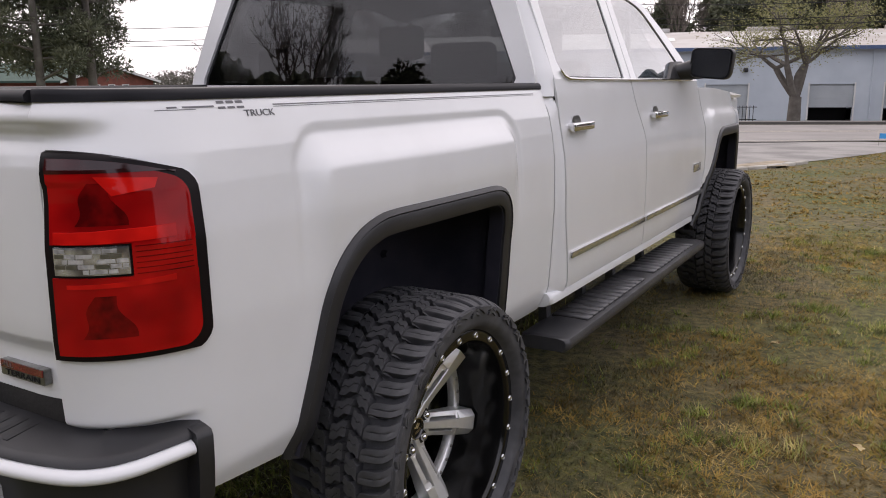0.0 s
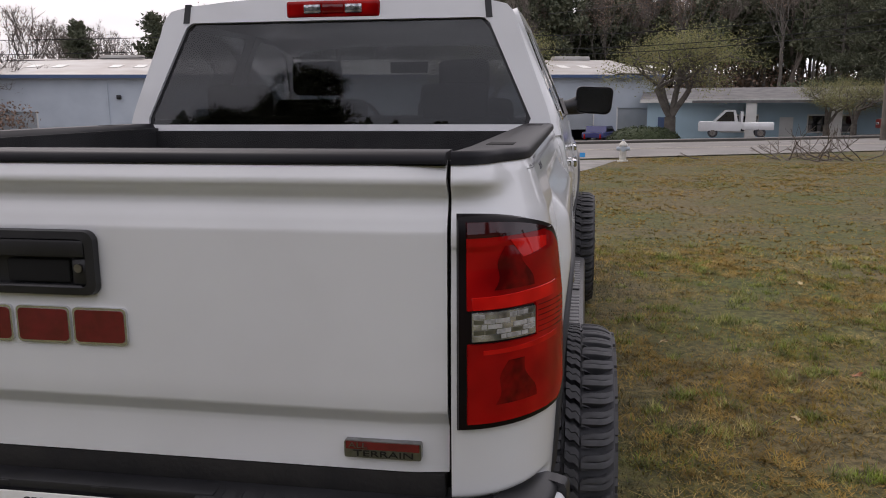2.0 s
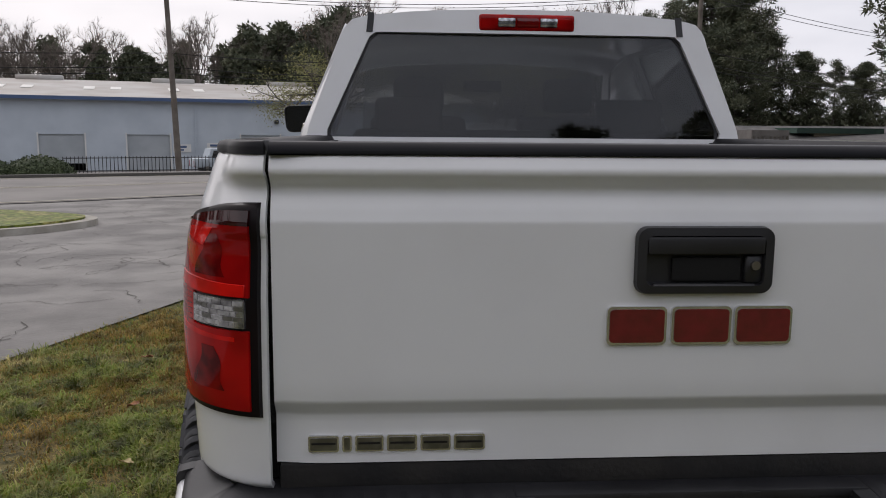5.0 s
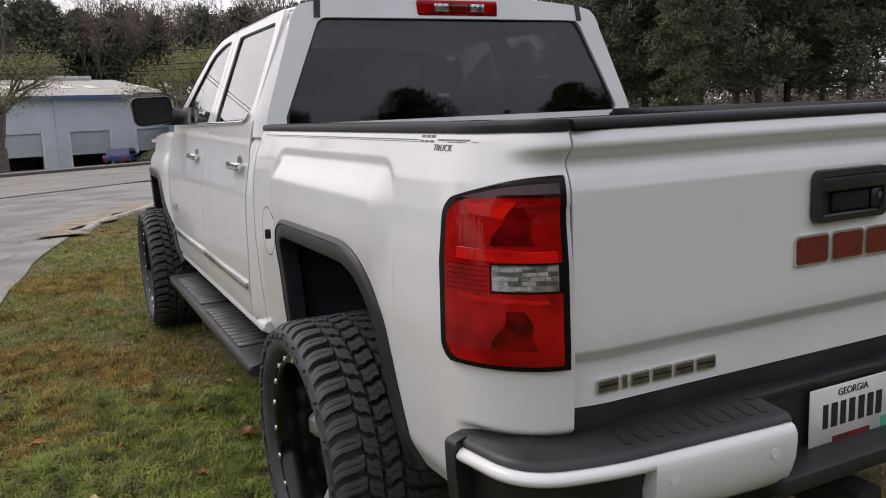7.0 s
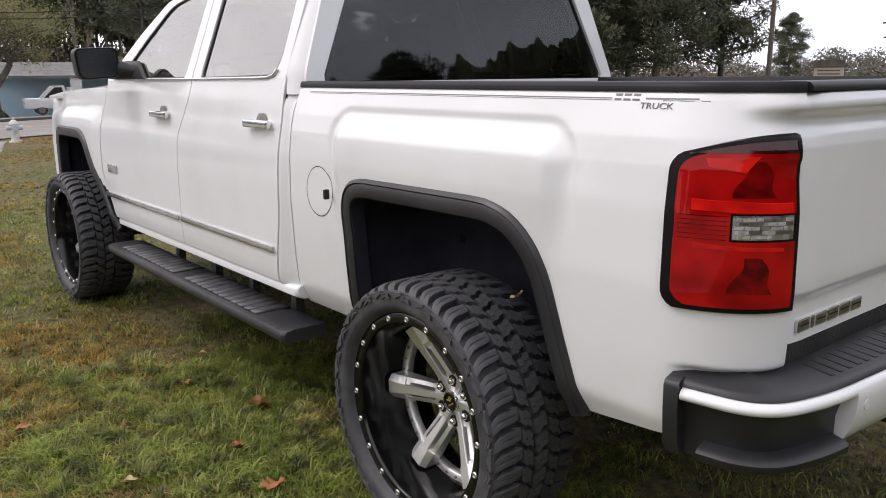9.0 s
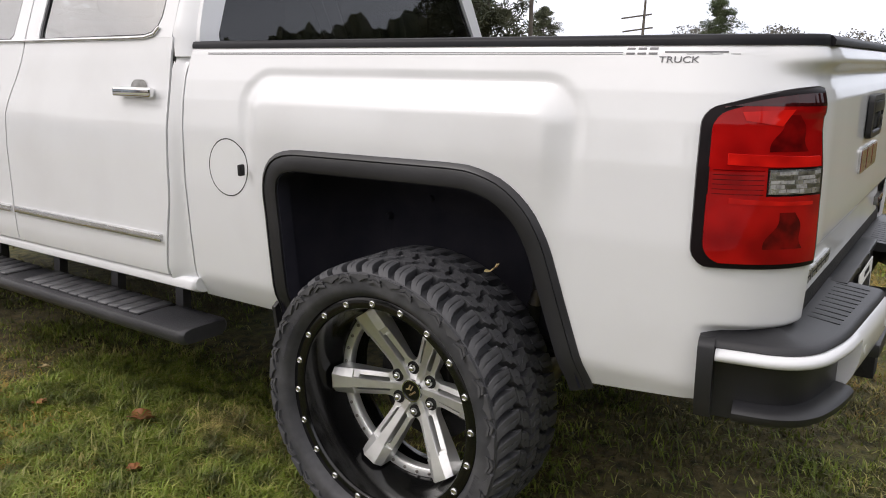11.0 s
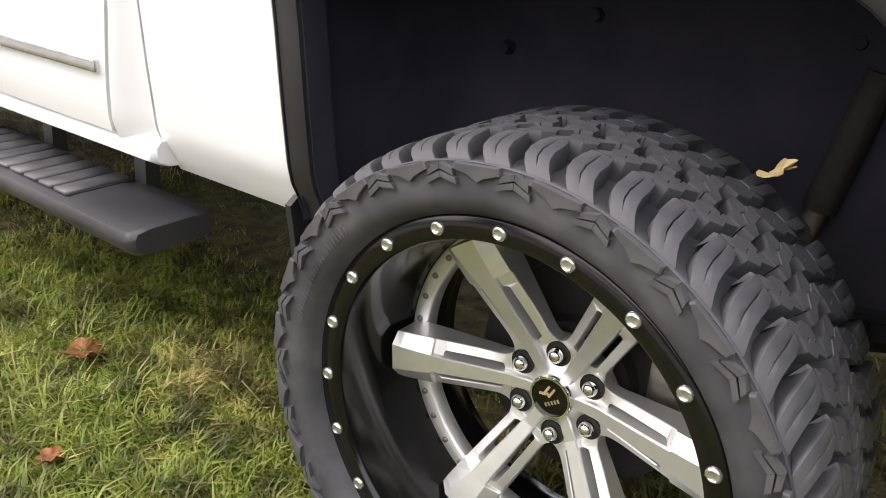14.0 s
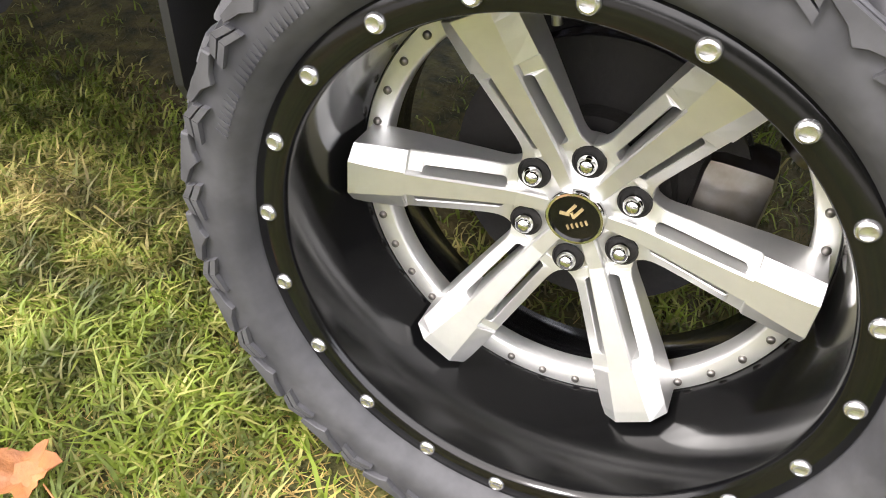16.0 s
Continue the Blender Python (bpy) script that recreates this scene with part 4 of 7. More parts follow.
for sd in SIDES:
    sm = Shape().box(sd * 0.806, sd * 0.830, 0.062, 0.080, 0.80, 1.445)
    part("tailgate_gap", sm, M_SEAM, truck, "dark gap beside the tailgate")
# tailgate handle: bezel, pull cup, lever and lock
hd = Shape()
oz, ix = 1.256, 0.0
lo, li = rrect(0.264, 0.128, 0.022), rrect(0.226, 0.095, 0.014)
hd.loft([[(x, 0.0, oz + z) for x, z in lo], [(x * 0.985, -0.014, oz + z * 0.97) for x, z in lo], [(x, -0.016, oz + z) for x, z in li], [(x * 0.97, 0.004, oz + z * 0.94) for x, z in li]], closed=True)
hd.add([(x * 0.97, 0.0035, oz + z * 0.94) for x, z in li], [tuple(range(len(li)))])
handle = part("tailgate_handle", hd, M_TRIM, gate, "black tailgate handle with key lock")
part("lever", Shape().rbox(-0.112, 0.112, -0.018, 0.002, oz + 0.012, oz + 0.046, 0.006, 2), M_TRIM, handle)
part("pull_cup", Shape().rbox(-0.062, 0.072, -0.006, 0.003, oz - 0.040, oz + 0.006, 0.006, 2), M_SEAM, handle, "dark pull cup")
part("lower_ledge", Shape().rbox(-0.100, 0.100, -0.014, 0.002, oz - 0.055, oz - 0.043, 0.004, 1), M_TRIM, handle)
part("side_ledge", Shape().rbox(0.078, 0.112, -0.010, 0.002, oz - 0.044, oz + 0.010, 0.004, 1), M_TRIM, handle)
lk = Shape().tube((0.096, -0.016, 1.247), (0.096, 0.0, 1.247), 0.0085, n=16)
part("key_lock", lk, M_STEEL, handle, "metal key lock")

# maker's emblem and model badge as plain blocks
def slab(nm, loop, y0, y1, mat, parent, lab=""):
    return part(nm, Shape().prism([(x, y0, z) for x, z in loop], (0, y1 - y0, 0)), mat, parent, lab)

for cx, w in ((-0.1225, 0.115), (0.0025, 0.116), (0.1235, 0.113)):
    base = slab("emblem_block", [(cx + x, 1.130 + z) for x, z in rrect(w, 0.074, 0.010)], 0.006, -0.003, M_SIL, gate, "chrome edged red emblem block")
    slab("emblem_face", [(cx + x, 1.130 + z) for x, z in rrect(w - 0.010, 0.064, 0.008)], -0.002, -0.0045, M_EMBLEM, base, "dark red inlay")
bx = -0.744
for w in (0.058, 0.018, 0.054, 0.058, 0.058, 0.060):
    blk = slab("badge_block", [(bx + w / 2 + x, 0.8975 + z) for x, z in rrect(w, 0.032, 0.004, 3)], 0.028, 0.0205, M_SIL, gate, "chrome model badge block")
    slab("badge_face", [(bx + w / 2 + x, 0.8975 + z) for x, z in rrect(w - 0.007, 0.025, 0.003, 3)], 0.0215, 0.0192, M_BADGE, blk, "pewter face")
    if w > 0.03:
        slab("badge_slot", [(bx + w / 2 + x, 0.8985 + z) for x, z in rrect(w - 0.012, 0.004, 0.001, 2)], 0.020, 0.0186, M_SEAM, blk)
    bx += w + 0.0066
pb = slab("trim_badge", [(0.680 + x, 0.904 + z) for x, z in rrect(0.150, 0.034, 0.004, 3)], 0.028, 0.012, M_BADGE, gate, "red and pewter trim badge")
slab("badge_upper_half", [(0.680 + x, 0.912 + z) for x, z in rrect(0.144, 0.015, 0.002, 2)], 0.014, 0.0105, M_EMBLEM, pb, "dark red upper half")
TAIL = Matrix.Rotation(radians(90), 4, "X")
lettering("badge_word", "ALL", 0.015, 0.0008, Matrix.Translation((0.632, 0.0098, 0.912)) @ TAIL @ Matrix.Diagonal((1.5, 1, 1, 1)), M_BADGE, pb)
lettering("badge_word", "TERRAIN", 0.017, 0.0008, Matrix.Translation((0.682, 0.0112, 0.8955)) @ TAIL @ Matrix.Diagonal((1.75, 1, 1, 1)), M_SEAM, pb)

# tail lights: black housing, red lens, darker cells, clear reversing lamp
for sd in SIDES:
    def lamp_patch(s0, s1, z0, z1, lift, r=0.045, top_drop=0.0, n=22, m=26, up=False, low=False):
        sh = Shape()
        def f(u, v):
            uu, vv = 2 * u - 1, 2 * v - 1
            zt = z1 - top_drop * u ** 2.2
            z = lerp(z0, zt, v)
            # round the outer corners
            c_ = max((z - (zt - r)) / r if up else 0.0, ((z0 + r) - z) / r if low else 0.0, 0.0)
            s = lerp(s0, s1 - r * (1 - math.sqrt(max(0.0, 1 - c_ * c_))), u)
            edge_ = max(abs(uu), abs(vv))
            return bed_point(sd, s, z, lift - (0.010 if edge_ > 0.995 else 0.0))
        us, vs = [0, 0.012] + span(0.04, 0.96, n) + [0.988, 1], [0, 0.010] + span(0.03, 0.97, m) + [0.99, 1]
        sh.grid(f, us, vs, flip=sd < 0)
        return sh
    lab = "red tail light in a black surround"
    lamp = part("tail_light", lamp_patch(0.012, 0.330, 0.958, 1.360, 0.010, top_drop=0.040, up=True, low=True), M_SMOKE, truck, lab, thick=0.006)
    part("lens_upper", lamp_patch(0.030, 0.306, 1.186, 1.347, 0.0145, top_drop=0.037, up=True), M_RED, lamp, "bright red upper lens")
    part("lens_lower", lamp_patch(0.030, 0.306, 0.972, 1.126, 0.0145, low=True), M_RED, lamp, "red lower lens")
    part("lens_middle", lamp_patch(0.186, 0.303, 1.122, 1.190, 0.0143), M_RED, lamp, "red middle lens")
    # dark red strip: the trees' reflection is painted along the lens top
    part("lens_top", lamp_patch(0.030, 0.285, 1.318, 1.3465, 0.0150, top_drop=0.034), M_REFLRED, lamp, "dark top edge with the tree reflection in its colour")
    # reflector bars over and under the clear lamp, tapering outward; their glow is brighter red colour
    def bar(s0, s1, za, zb, drop, lift):
        sh = Shape()
        sh.grid(lambda u, v: bed_point(sd, lerp(s0, s1, u), lerp(za + drop * u * u * 0.4, zb + drop * u * u - (zb - za) * 0.45 * max(0.0, u - 0.55), v), lift - (0.004 if v in (0, 1) or u in (0, 1) else 0.0)), [0, 0.01] + span(0.04, 0.96, 20) + [0.99, 1], [0, 0.06, 0.5, 0.94, 1], flip=sd < 0)
        return sh
    part("lens_facet", bar(0.040, 0.270, 1.187, 1.212, 0.012, 0.0160), M_BRED, lamp, "bright reflector bar")
    part("lens_facet", bar(0.062, 0.262, 1.104, 1.113, 0.010, 0.0155), M_BRED, lamp, "bright reflector edge")
    # wedge of bright reflector at the top, flat patches with the bulb hollows' shade in their red, guides along the
    # outer edge, fine ribs beside the clear lamp
    wedge = Shape()
    wedge.grid(lambda u, v: bed_point(sd, lerp(lerp(0.128, 0.160, v), lerp(0.246, 0.238, v), u), lerp(1.312 - 0.006 * u, 1.276 + 0.012 * u, v), 0.0158), span(0, 1, 12), span(0, 1, 5), flip=sd > 0)
    part("lens_facet", wedge, M_BRED, lamp, "bright wedge of reflector")
    for za, zb in ((1.222, 1.300), (1.008, 1.090)):
        hollow = Shape()
        hollow.grid(lambda u, v: bed_point(sd, lerp(lerp(0.088, 0.112, v), lerp(0.186, 0.150, v), u) + 0.006 * math.sin(7 * v), lerp(za, zb, v), 0.0152), span(0, 1, 8), span(0, 1, 10), flip=sd < 0)
        part("bulb_cell_shade", hollow, M_MRED, lamp, "darker red patch for the shade of the bulb hollow")
    for k in range(6):
        part("lens_line", lamp_patch(0.192, 0.296, 1.128 + 0.0105 * k, 1.1300 + 0.0105 * k, 0.0148, n=8, m=2), M_MRED, lamp)
    rev = part("reversing_lens", lamp_patch(0.040, 0.184, 1.130, 1.184, 0.0160), M_CLEAR, lamp, "clear ribbed reversing lamp")
    rr_ = random.Random(3)
    for k in range(5):
        u0 = 0.044
        while u0 < 0.172:
            w_ = rr_.uniform(0.010, 0.034)
            part("lens_facet", lamp_patch(u0, min(u0 + w_, 0.180), 1.1335 + 0.0097 * k, 1.1415 + 0.0097 * k, 0.0168, n=2, m=2), rr_.choice((M_FACET, M_CLEAR, M_BADGE) if k in (1, 3) else (M_FACET, M_FACET, M_CLEAR)), rev)
            u0 += w_ + 0.0015

# bed side decals: thin lines, a plain bar for the maker's name, one word
for sd in SIDES:
    dec = Shape()
    def decal_strip(y0, y1, z, h):
        dec.grid(lambda y, t: bed_point(sd, y - 0.26 + 0.36, z + h * t, 0.0012), span(y0, y1, max(2, int((y1 - y0) / 0.05))), [-0.5, 0.5], flip=sd < 0)
    far, near = ((0.435, 1.90), (0.185, 0.335)) if sd < 0 else ((0.50, 1.90), (0.20, 0.325))
    decal_strip(*far, 1.4315, 0.0022)
    decal_strip(*far, 1.4270, 0.0012)
    decal_strip(*near, 1.4320, 0.0035)
    decal_strip(near[0] - 0.03, near[1] - 0.05, 1.4275, 0.0015)
    ya = 0.352 if sd < 0 else 0.335
    for k in range(3):
        decal_strip(ya + 0.027 * k, ya + 0.027 * k + 0.021, 1.4395, 0.0055)
        decal_strip(ya + 0.027 * k, ya + 0.027 * k + 0.021, 1.4285, 0.0045)
    dob = part("stripe_decal", dec, M_DECAL, truck, "thin grey pinstripe decal")
    yc = 0.300 if sd < 0 else 0.452
    p0 = bed_point(sd, yc + 0.10, 1.4145, 0.0012)
    lean = math.atan2(bed_point(1, yc + 0.10, 1.42).x - bed_point(1, yc + 0.10, 1.405).x, 0.015)
    turn = Matrix(((0, 0, sd, 0), (sd, 0, 0, 0), (0, 1, 0, 0), (0, 0, 0, 1)))
    lettering("decal_word", "TRUCK", 0.021, 0.0006, Matrix.Translation(p0) @ Matrix.Rotation(sd * -lean * 0 + sd * lean, 4, "Y") @ turn @ Matrix.Diagonal((1.35, 1, 1, 1)), M_DECAL, dob)

# rear bumper
BUMPER = resample(rounded([(0.0, -0.135), (0.34, -0.130), (0.80, -0.100), (0.985, -0.045), (1.025, 0.185)], [0.08, 0.09, 0.10], 10), 120)

def bumper_station(u):
    """Place and outward normal on the bumper's plan line, from the middle (0) to its end (1)."""
    f = min(max(abs(u), 0.0), 1.0) * 119
    i = min(int(f), 118)
    p = BUMPER[i].lerp(BUMPER[i + 1], f - i)
    tn = (BUMPER[min(i + 4, 119)] - BUMPER[max(i - 3, 0)]).normalized()
    return p, Vector((tn.y, -tn.x))

def bumper_sweep(sg, u0, u1, prof, n=44, inward=None):
    """A profile of (offset, height) carried along the plan; inward places go straight in to the truck."""
    loops = []
    for u in span(u0, u1, n):
        p, nn = bumper_station(u)
        lp = [(sg * (p.x + nn.x * q), p.y + nn.y * q, z) for q, z in prof]
        if inward:
            lp += [(sg * (p.x - nn.x * 0.10), lerp(p.y - nn.y * 0.10, 0.062, smooth01(0.6, 0.95, -nn.y)), z) for z in inward]
        loops.append(lp)
    return Shape().loft(loops, closed=True, caps=True)

bumper = part("rear_bumper", Shape().rbox(-0.90, 0.90, 0.00, 0.06, 0.62, 0.78, 0.01), M_DARK, truck, "white rear bumper with black steps and pads")
U1, U2 = 0.262, 0.578
for sg in SIDES:
    part("bumper_face", bumper_sweep(sg, U1, U2, [(-0.034, 0.781), (-0.016, 0.779), (0.000, 0.772), (0.008, 0.758), (0.009, 0.74), (0.006, 0.70), (-0.004, 0.665), (-0.018, 0.635), (-0.040, 0.616), (-0.05, 0.616), (-0.05, 0.772)]), M_PAINT, bumper, "white bumper face")
    part("bumper_corner_strip", bumper_sweep(sg, U2, 0.968, [(-0.034, 0.781), (-0.016, 0.779), (0.000, 0.773), (0.007, 0.765), (0.008, 0.758), (0.003, 0.750), (-0.014, 0.745), (-0.034, 0.745)]), M_PAINT, bumper, "white strip over the corner step")
    part("corner_recess", bumper_sweep(sg, U2 + 0.002, 1.0, [(-0.024, 0.747), (-0.040, 0.69), (-0.040, 0.60), (-0.05, 0.60), (-0.05, 0.747)]), M_TRIM, bumper, "black corner recess")
    part("corner_step", bumper_sweep(sg, U2 + 0.012, 0.93, [(-0.042, 0.648), (-0.004, 0.642), (0.006, 0.632), (0.004, 0.616), (-0.010, 0.606), (-0.042, 0.604)]), M_TRIM, bumper, "black corner foot step")
    part("bumper_end_cap", bumper_sweep(sg, 0.970, 1.0, [(-0.02, 0.797), (0.004, 0.792), (0.010, 0.780), (0.009, 0.72), (0.002, 0.65), (-0.020, 0.602), (-0.045, 0.602), (-0.045, 0.797)], 10), M_TRIM, bumper, "black bumper end cap")
    for u in (0.540, 0.315):
        p, nn = bumper_station(u)
        part("parking_sensor", Shape().tube((sg * p.x, p.y, 0.722), (sg * (p.x + nn.x * 0.0095), p.y + nn.y * 0.0095, 0.722), 0.013, n=18), M_PAINT, bumper, "round parking sensor")
    pad = bumper_sweep(sg, U1, 1.0, [(-0.016, 0.772), (-0.008, 0.780), (-0.012, 0.789), (-0.024, 0.796)], 60, inward=(0.813, 0.770))
    top_pad = part("bumper_step_pad", pad, M_TRIM, bumper, "black ribbed bumper step pad")
    for k in range(10):
        rib = []
        for du in (-0.006, 0.006):
            p, nn = bumper_station(0.300 + 0.034 * k + du)
            lip = Vector((p.x - nn.x * 0.024, p.y - nn.y * 0.024, 0.796))
            inn = Vector((p.x - nn.x * 0.10, lerp(p.y - nn.y * 0.10, 0.062, smooth01(0.6, 0.95, -nn.y)), 0.813))
            a, b = lip.lerp(inn, 0.10), lip.lerp(inn, 0.62)
            rib.append([(sg * q.x, q.y, q.z + dz) for q, dz in ((a, -0.004), (b, -0.004), (b, 0.0006), (a, 0.0018))])
        part("pad_rib", Shape().loft(rib, closed=True, caps=True, smooth=False), M_TRIM, top_pad)
part("sill_trim", Shape().rbox(-0.80, 0.80, 0.025, 0.055, 0.805, 0.856, 0.008), M_DARK, bumper, "dark sill under the tailgate")
part("centre_pad", Shape().rbox(-0.350, 0.350, -0.028, 0.066, 0.790, 0.8085, 0.006), M_TRIM, bumper, "black pad over the plate")
part("plate_recess", Shape().rbox(-0.345, 0.345, -0.02, 0.02, 0.60, 0.800, 0.01).rbox(-0.345, 0.345, -0.130, 0.0, 0.600, 0.642, 0.012), M_TRIM, bumper, "black licence plate recess")
plate = part("licence_plate", Shape().rbox(-0.1525, 0.1525, -0.038, -0.033, 0.636, 0.788, 0.002, 1, None), M_PLATE, bumper, "white licence plate with plain dark bars")
lettering("plate_state", "GEORGIA", 0.026, 0.0006, Matrix.Translation((0, -0.0392, 0.768)) @ TAIL, M_INK, plate)
for x, w in ((-0.098, 0.022), (-0.066, 0.026), (-0.034, 0.024), (-0.001, 0.026), (0.034, 0.026), (0.068, 0.026), (0.101, 0.026)):
    part("plate_bar", Shape().box(x - w / 2 + 0.002, x + w / 2 - 0.002, -0.0394, -0.038, 0.682, 0.744), M_INK, plate)
part("plate_strip", Shape().box(-0.07, 0.07, -0.0392, -0.038, 0.641, 0.656), M_EMBLEM, plate, "dark red county strip")
part("plate_sticker", Shape().box(0.112, 0.143, -0.0392, -0.038, 0.641, 0.672), material("green_sticker", (0.12, 0.42, 0.30), 0.5), plate, "small green sticker")
for x in (-0.11, 0.11):
    part("plate_lamp", Shape().rbox(x - 0.02, x + 0.02, -0.030, -0.018, 0.792, 0.806, 0.004), M_TRIM, bumper)
hitch = Shape().rbox(-0.045, 0.045, -0.10, 0.35, 0.43, 0.52, 0.008)
hitch.rbox(-0.42, 0.42, 0.10, 0.18, 0.44, 0.52, 0.01)
part("tow_hitch", hitch, M_DARK, truck, "black tow hitch receiver")

# side steps: ribbed oval boards on brackets
for sd in SIDES:
    st = Shape()
    prof = [(1.086, 0.0), (1.094, -0.016), (1.090, -0.040), (1.070, -0.056), (0.90, -0.060), (0.878, -0.046), (0.872, -0.020), (0.880, -0.002), (0.93, 0.006), (1.05, 0.006)]
    loops = []
    for y, k in ((1.962, 0.86), (1.970, 0.96), (1.985, 1.0), (4.10, 1.0), (4.118, 0.96), (4.126, 0.86)):
        z0 = lerp(0.470, 0.498, (y - 1.96) / 2.17)
        wx = lerp(0.0, 0.025, (y - 1.96) / 2.17)
        loops.append([(sd * (lerp(0.98, x, k) + wx), y, z0 + lerp(-0.027, z, k)) for x, z in prof])
    st.loft(loops, closed=True, caps=True)
    step = part("side_step", st, M_STEP, truck, "black ribbed running board")
    for ya, yb in ((2.235, 3.022), (3.158, 3.945)):
        zf = lambda y: lerp(0.476, 0.504, (y - 1.96) / 2.17)
        xf = lambda y: lerp(0.0, 0.025, (y - 1.96) / 2.17)
        # near-black strip that carries the groove shade between the ribs
        part("rib_bed", Shape().loft([[(sd * (x + xf(y)), y, zf(y) + h) for x, h in ((0.898, -0.004), (0.898, 0.0025), (1.060, 0.0025), (1.060, -0.004))] for y in (ya, yb)], closed=True, caps=True, smooth=False), M_DARK, step, "dark bed between the ribs, groove shade in its colour")
    for ya in (2.235, 3.158):
        for j in range(12):
            y = ya + 0.0340 + 0.0654 * j
            z = lerp(0.476, 0.504, (y - 1.96) / 2.17)
            wx = lerp(0.0, 0.025, (y - 1.96) / 2.17)
            part("tread_rib", Shape().rbox(sd * (0.904 + wx), sd * (1.064 + wx), y - 0.0275, y + 0.0275, z - 0.002, z + 0.0085, 0.003, 1), M_RIB_SHEEN, step)
    for y in (2.20, 2.62, 3.05, 3.55):
        z = lerp(0.43, 0.49, (y - 1.96) / 2.17)
        br = Shape()
        br.prism([(sd * 0.895, y, z - 0.01), (sd * 0.855, y, z - 0.02), (sd * 0.85, y, 0.61), (sd * 0.885, y, 0.61)], (0, 0.045, 0))
        part("step_bracket", br, M_STEP, truck, "dark step bracket")

# door mirrors
for sd in SIDES:
    mr = Shape()
    lp = closed_round([(1.020, 1.492), (1.252, 1.474), (1.270, 1.648), (1.035, 1.658)], [0.05, 0.05, 0.04, 0.035], 6)
    c = sum(lp, Vector((0, 0))) / len(lp)
    loops = [[(sd * q.x, y, q.y) for q in [c + (p - c) * k for p in lp]] for y, k in ((3.868, 0.90), (3.860, 0.97), (3.872, 1.0), (3.92, 1.0), (3.97, 0.90), (4.00, 0.62))]
    mr.loft(loops, closed=True, caps=True)
    mirror = part("door_mirror", mr, M_TRIM, truck, "black door mirror")
    glass = Shape()
    g = [c + (p - c) * 0.88 for p in lp]
    glass.prism([(sd * p.x, 3.858, p.y) for p in g], (0, 0.004, 0))
    part("mirror_glass", glass, M_MIRROR, mirror, "mirror glass")
    arm = Shape()
    a = [(1.10, 3.92, 1.552, 0.068), (1.03, 3.90, 1.535, 0.058), (0.98, 3.88, 1.525, 0.048), (0.935, 3.87, 1.522, 0.044)]
    arm.loft([[(sd * x, y + (0.045 if x > 1.0 else 0.075) * math.cos(t), z + h * math.sin(t)) for t in [2 * math.pi * i / 14 for i in range(14)]] for x, y, z, h in a], closed=True, caps=True)
    arm.prism([(sd * 0.966, 3.62, 1.484), (sd * 0.966, 4.12, 1.484), (sd * 0.926, 4.00, 1.585), (sd * 0.926, 3.82, 1.580)], (sd * 0.020, 0, 0))
    part("mirror_arm", arm, M_TRIM, mirror, "black mirror arm")

# underbody: frame rails, axles, leaf springs, shocks, mud flaps
for sd in SIDES:
    part("frame_rail", Shape().rbox(sd * 0.42, sd * 0.50, 0.10, 5.5, 0.60, 0.76, 0.01), M_DARK, truck, "black frame rail")
    lf = Shape()
    for k in range(4):
        n = 14
        for i in range(n):
            t0, t1 = i / n, (i + 1) / n
            f = lambda t: (lerp(0.42 + 0.09 * k, 1.72 - 0.09 * k, t), 0.605 - 0.018 * k - 0.10 * (1 - (2 * t - 1) ** 2) * (1 - 0.03 * k))
            (ya, za), (yb, zb) = f(t0), f(t1)
            lf.box(sd * 0.60, sd * 0.665, 0, (Vector((yb - ya, zb - za))).length, -0.006, 0.006, pose(0, ya, za, math.degrees(math.atan2(zb - za, yb - ya))))
    part("leaf_spring", lf, M_DARK, truck, "dark rear leaf spring")
    part("shock_absorber", Shape().tube((sd * 0.58, 0.80, 0.40), (sd * 0.52, 0.55, 0.78), 0.03, n=12).tube((sd * 0.575, 0.78, 0.43), (sd * 0.545, 0.66, 0.62), 0.042, n=12), M_STEEL, truck, "grey shock absorber")
    mf = Shape().prism([(sd * x, 1.592, z) for x, z in ((0.78, 0.665), (0.905, 0.662), (0.988, 0.606), (0.982, 0.56), (0.966, 0.43), (0.950, 0.40), (0.78, 0.40))], (0, 0.014, 0))
    part("mud_flap", mf, M_TRIM, truck, "black moulded mud flap ahead of the rear tyre")
ax = Shape().tube((-0.85, *AXLE_R), (0.85, *AXLE_R), 0.045, n=14)
ax.lathe([(-0.16, 0.05), (-0.11, 0.12), (0.0, 0.155), (0.11, 0.12), (0.16, 0.05)], 20, *AXLE_R)
part("rear_axle", ax, M_DARK, truck, "dark rear axle and differential")
part("front_axle", Shape().tube((-0.85, *AXLE_F), (0.85, *AXLE_F), 0.05, n=14).rbox(-0.40, 0.40, 4.4, 5.0, 0.48, 0.70, 0.03), M_DARK, truck, "dark front suspension")
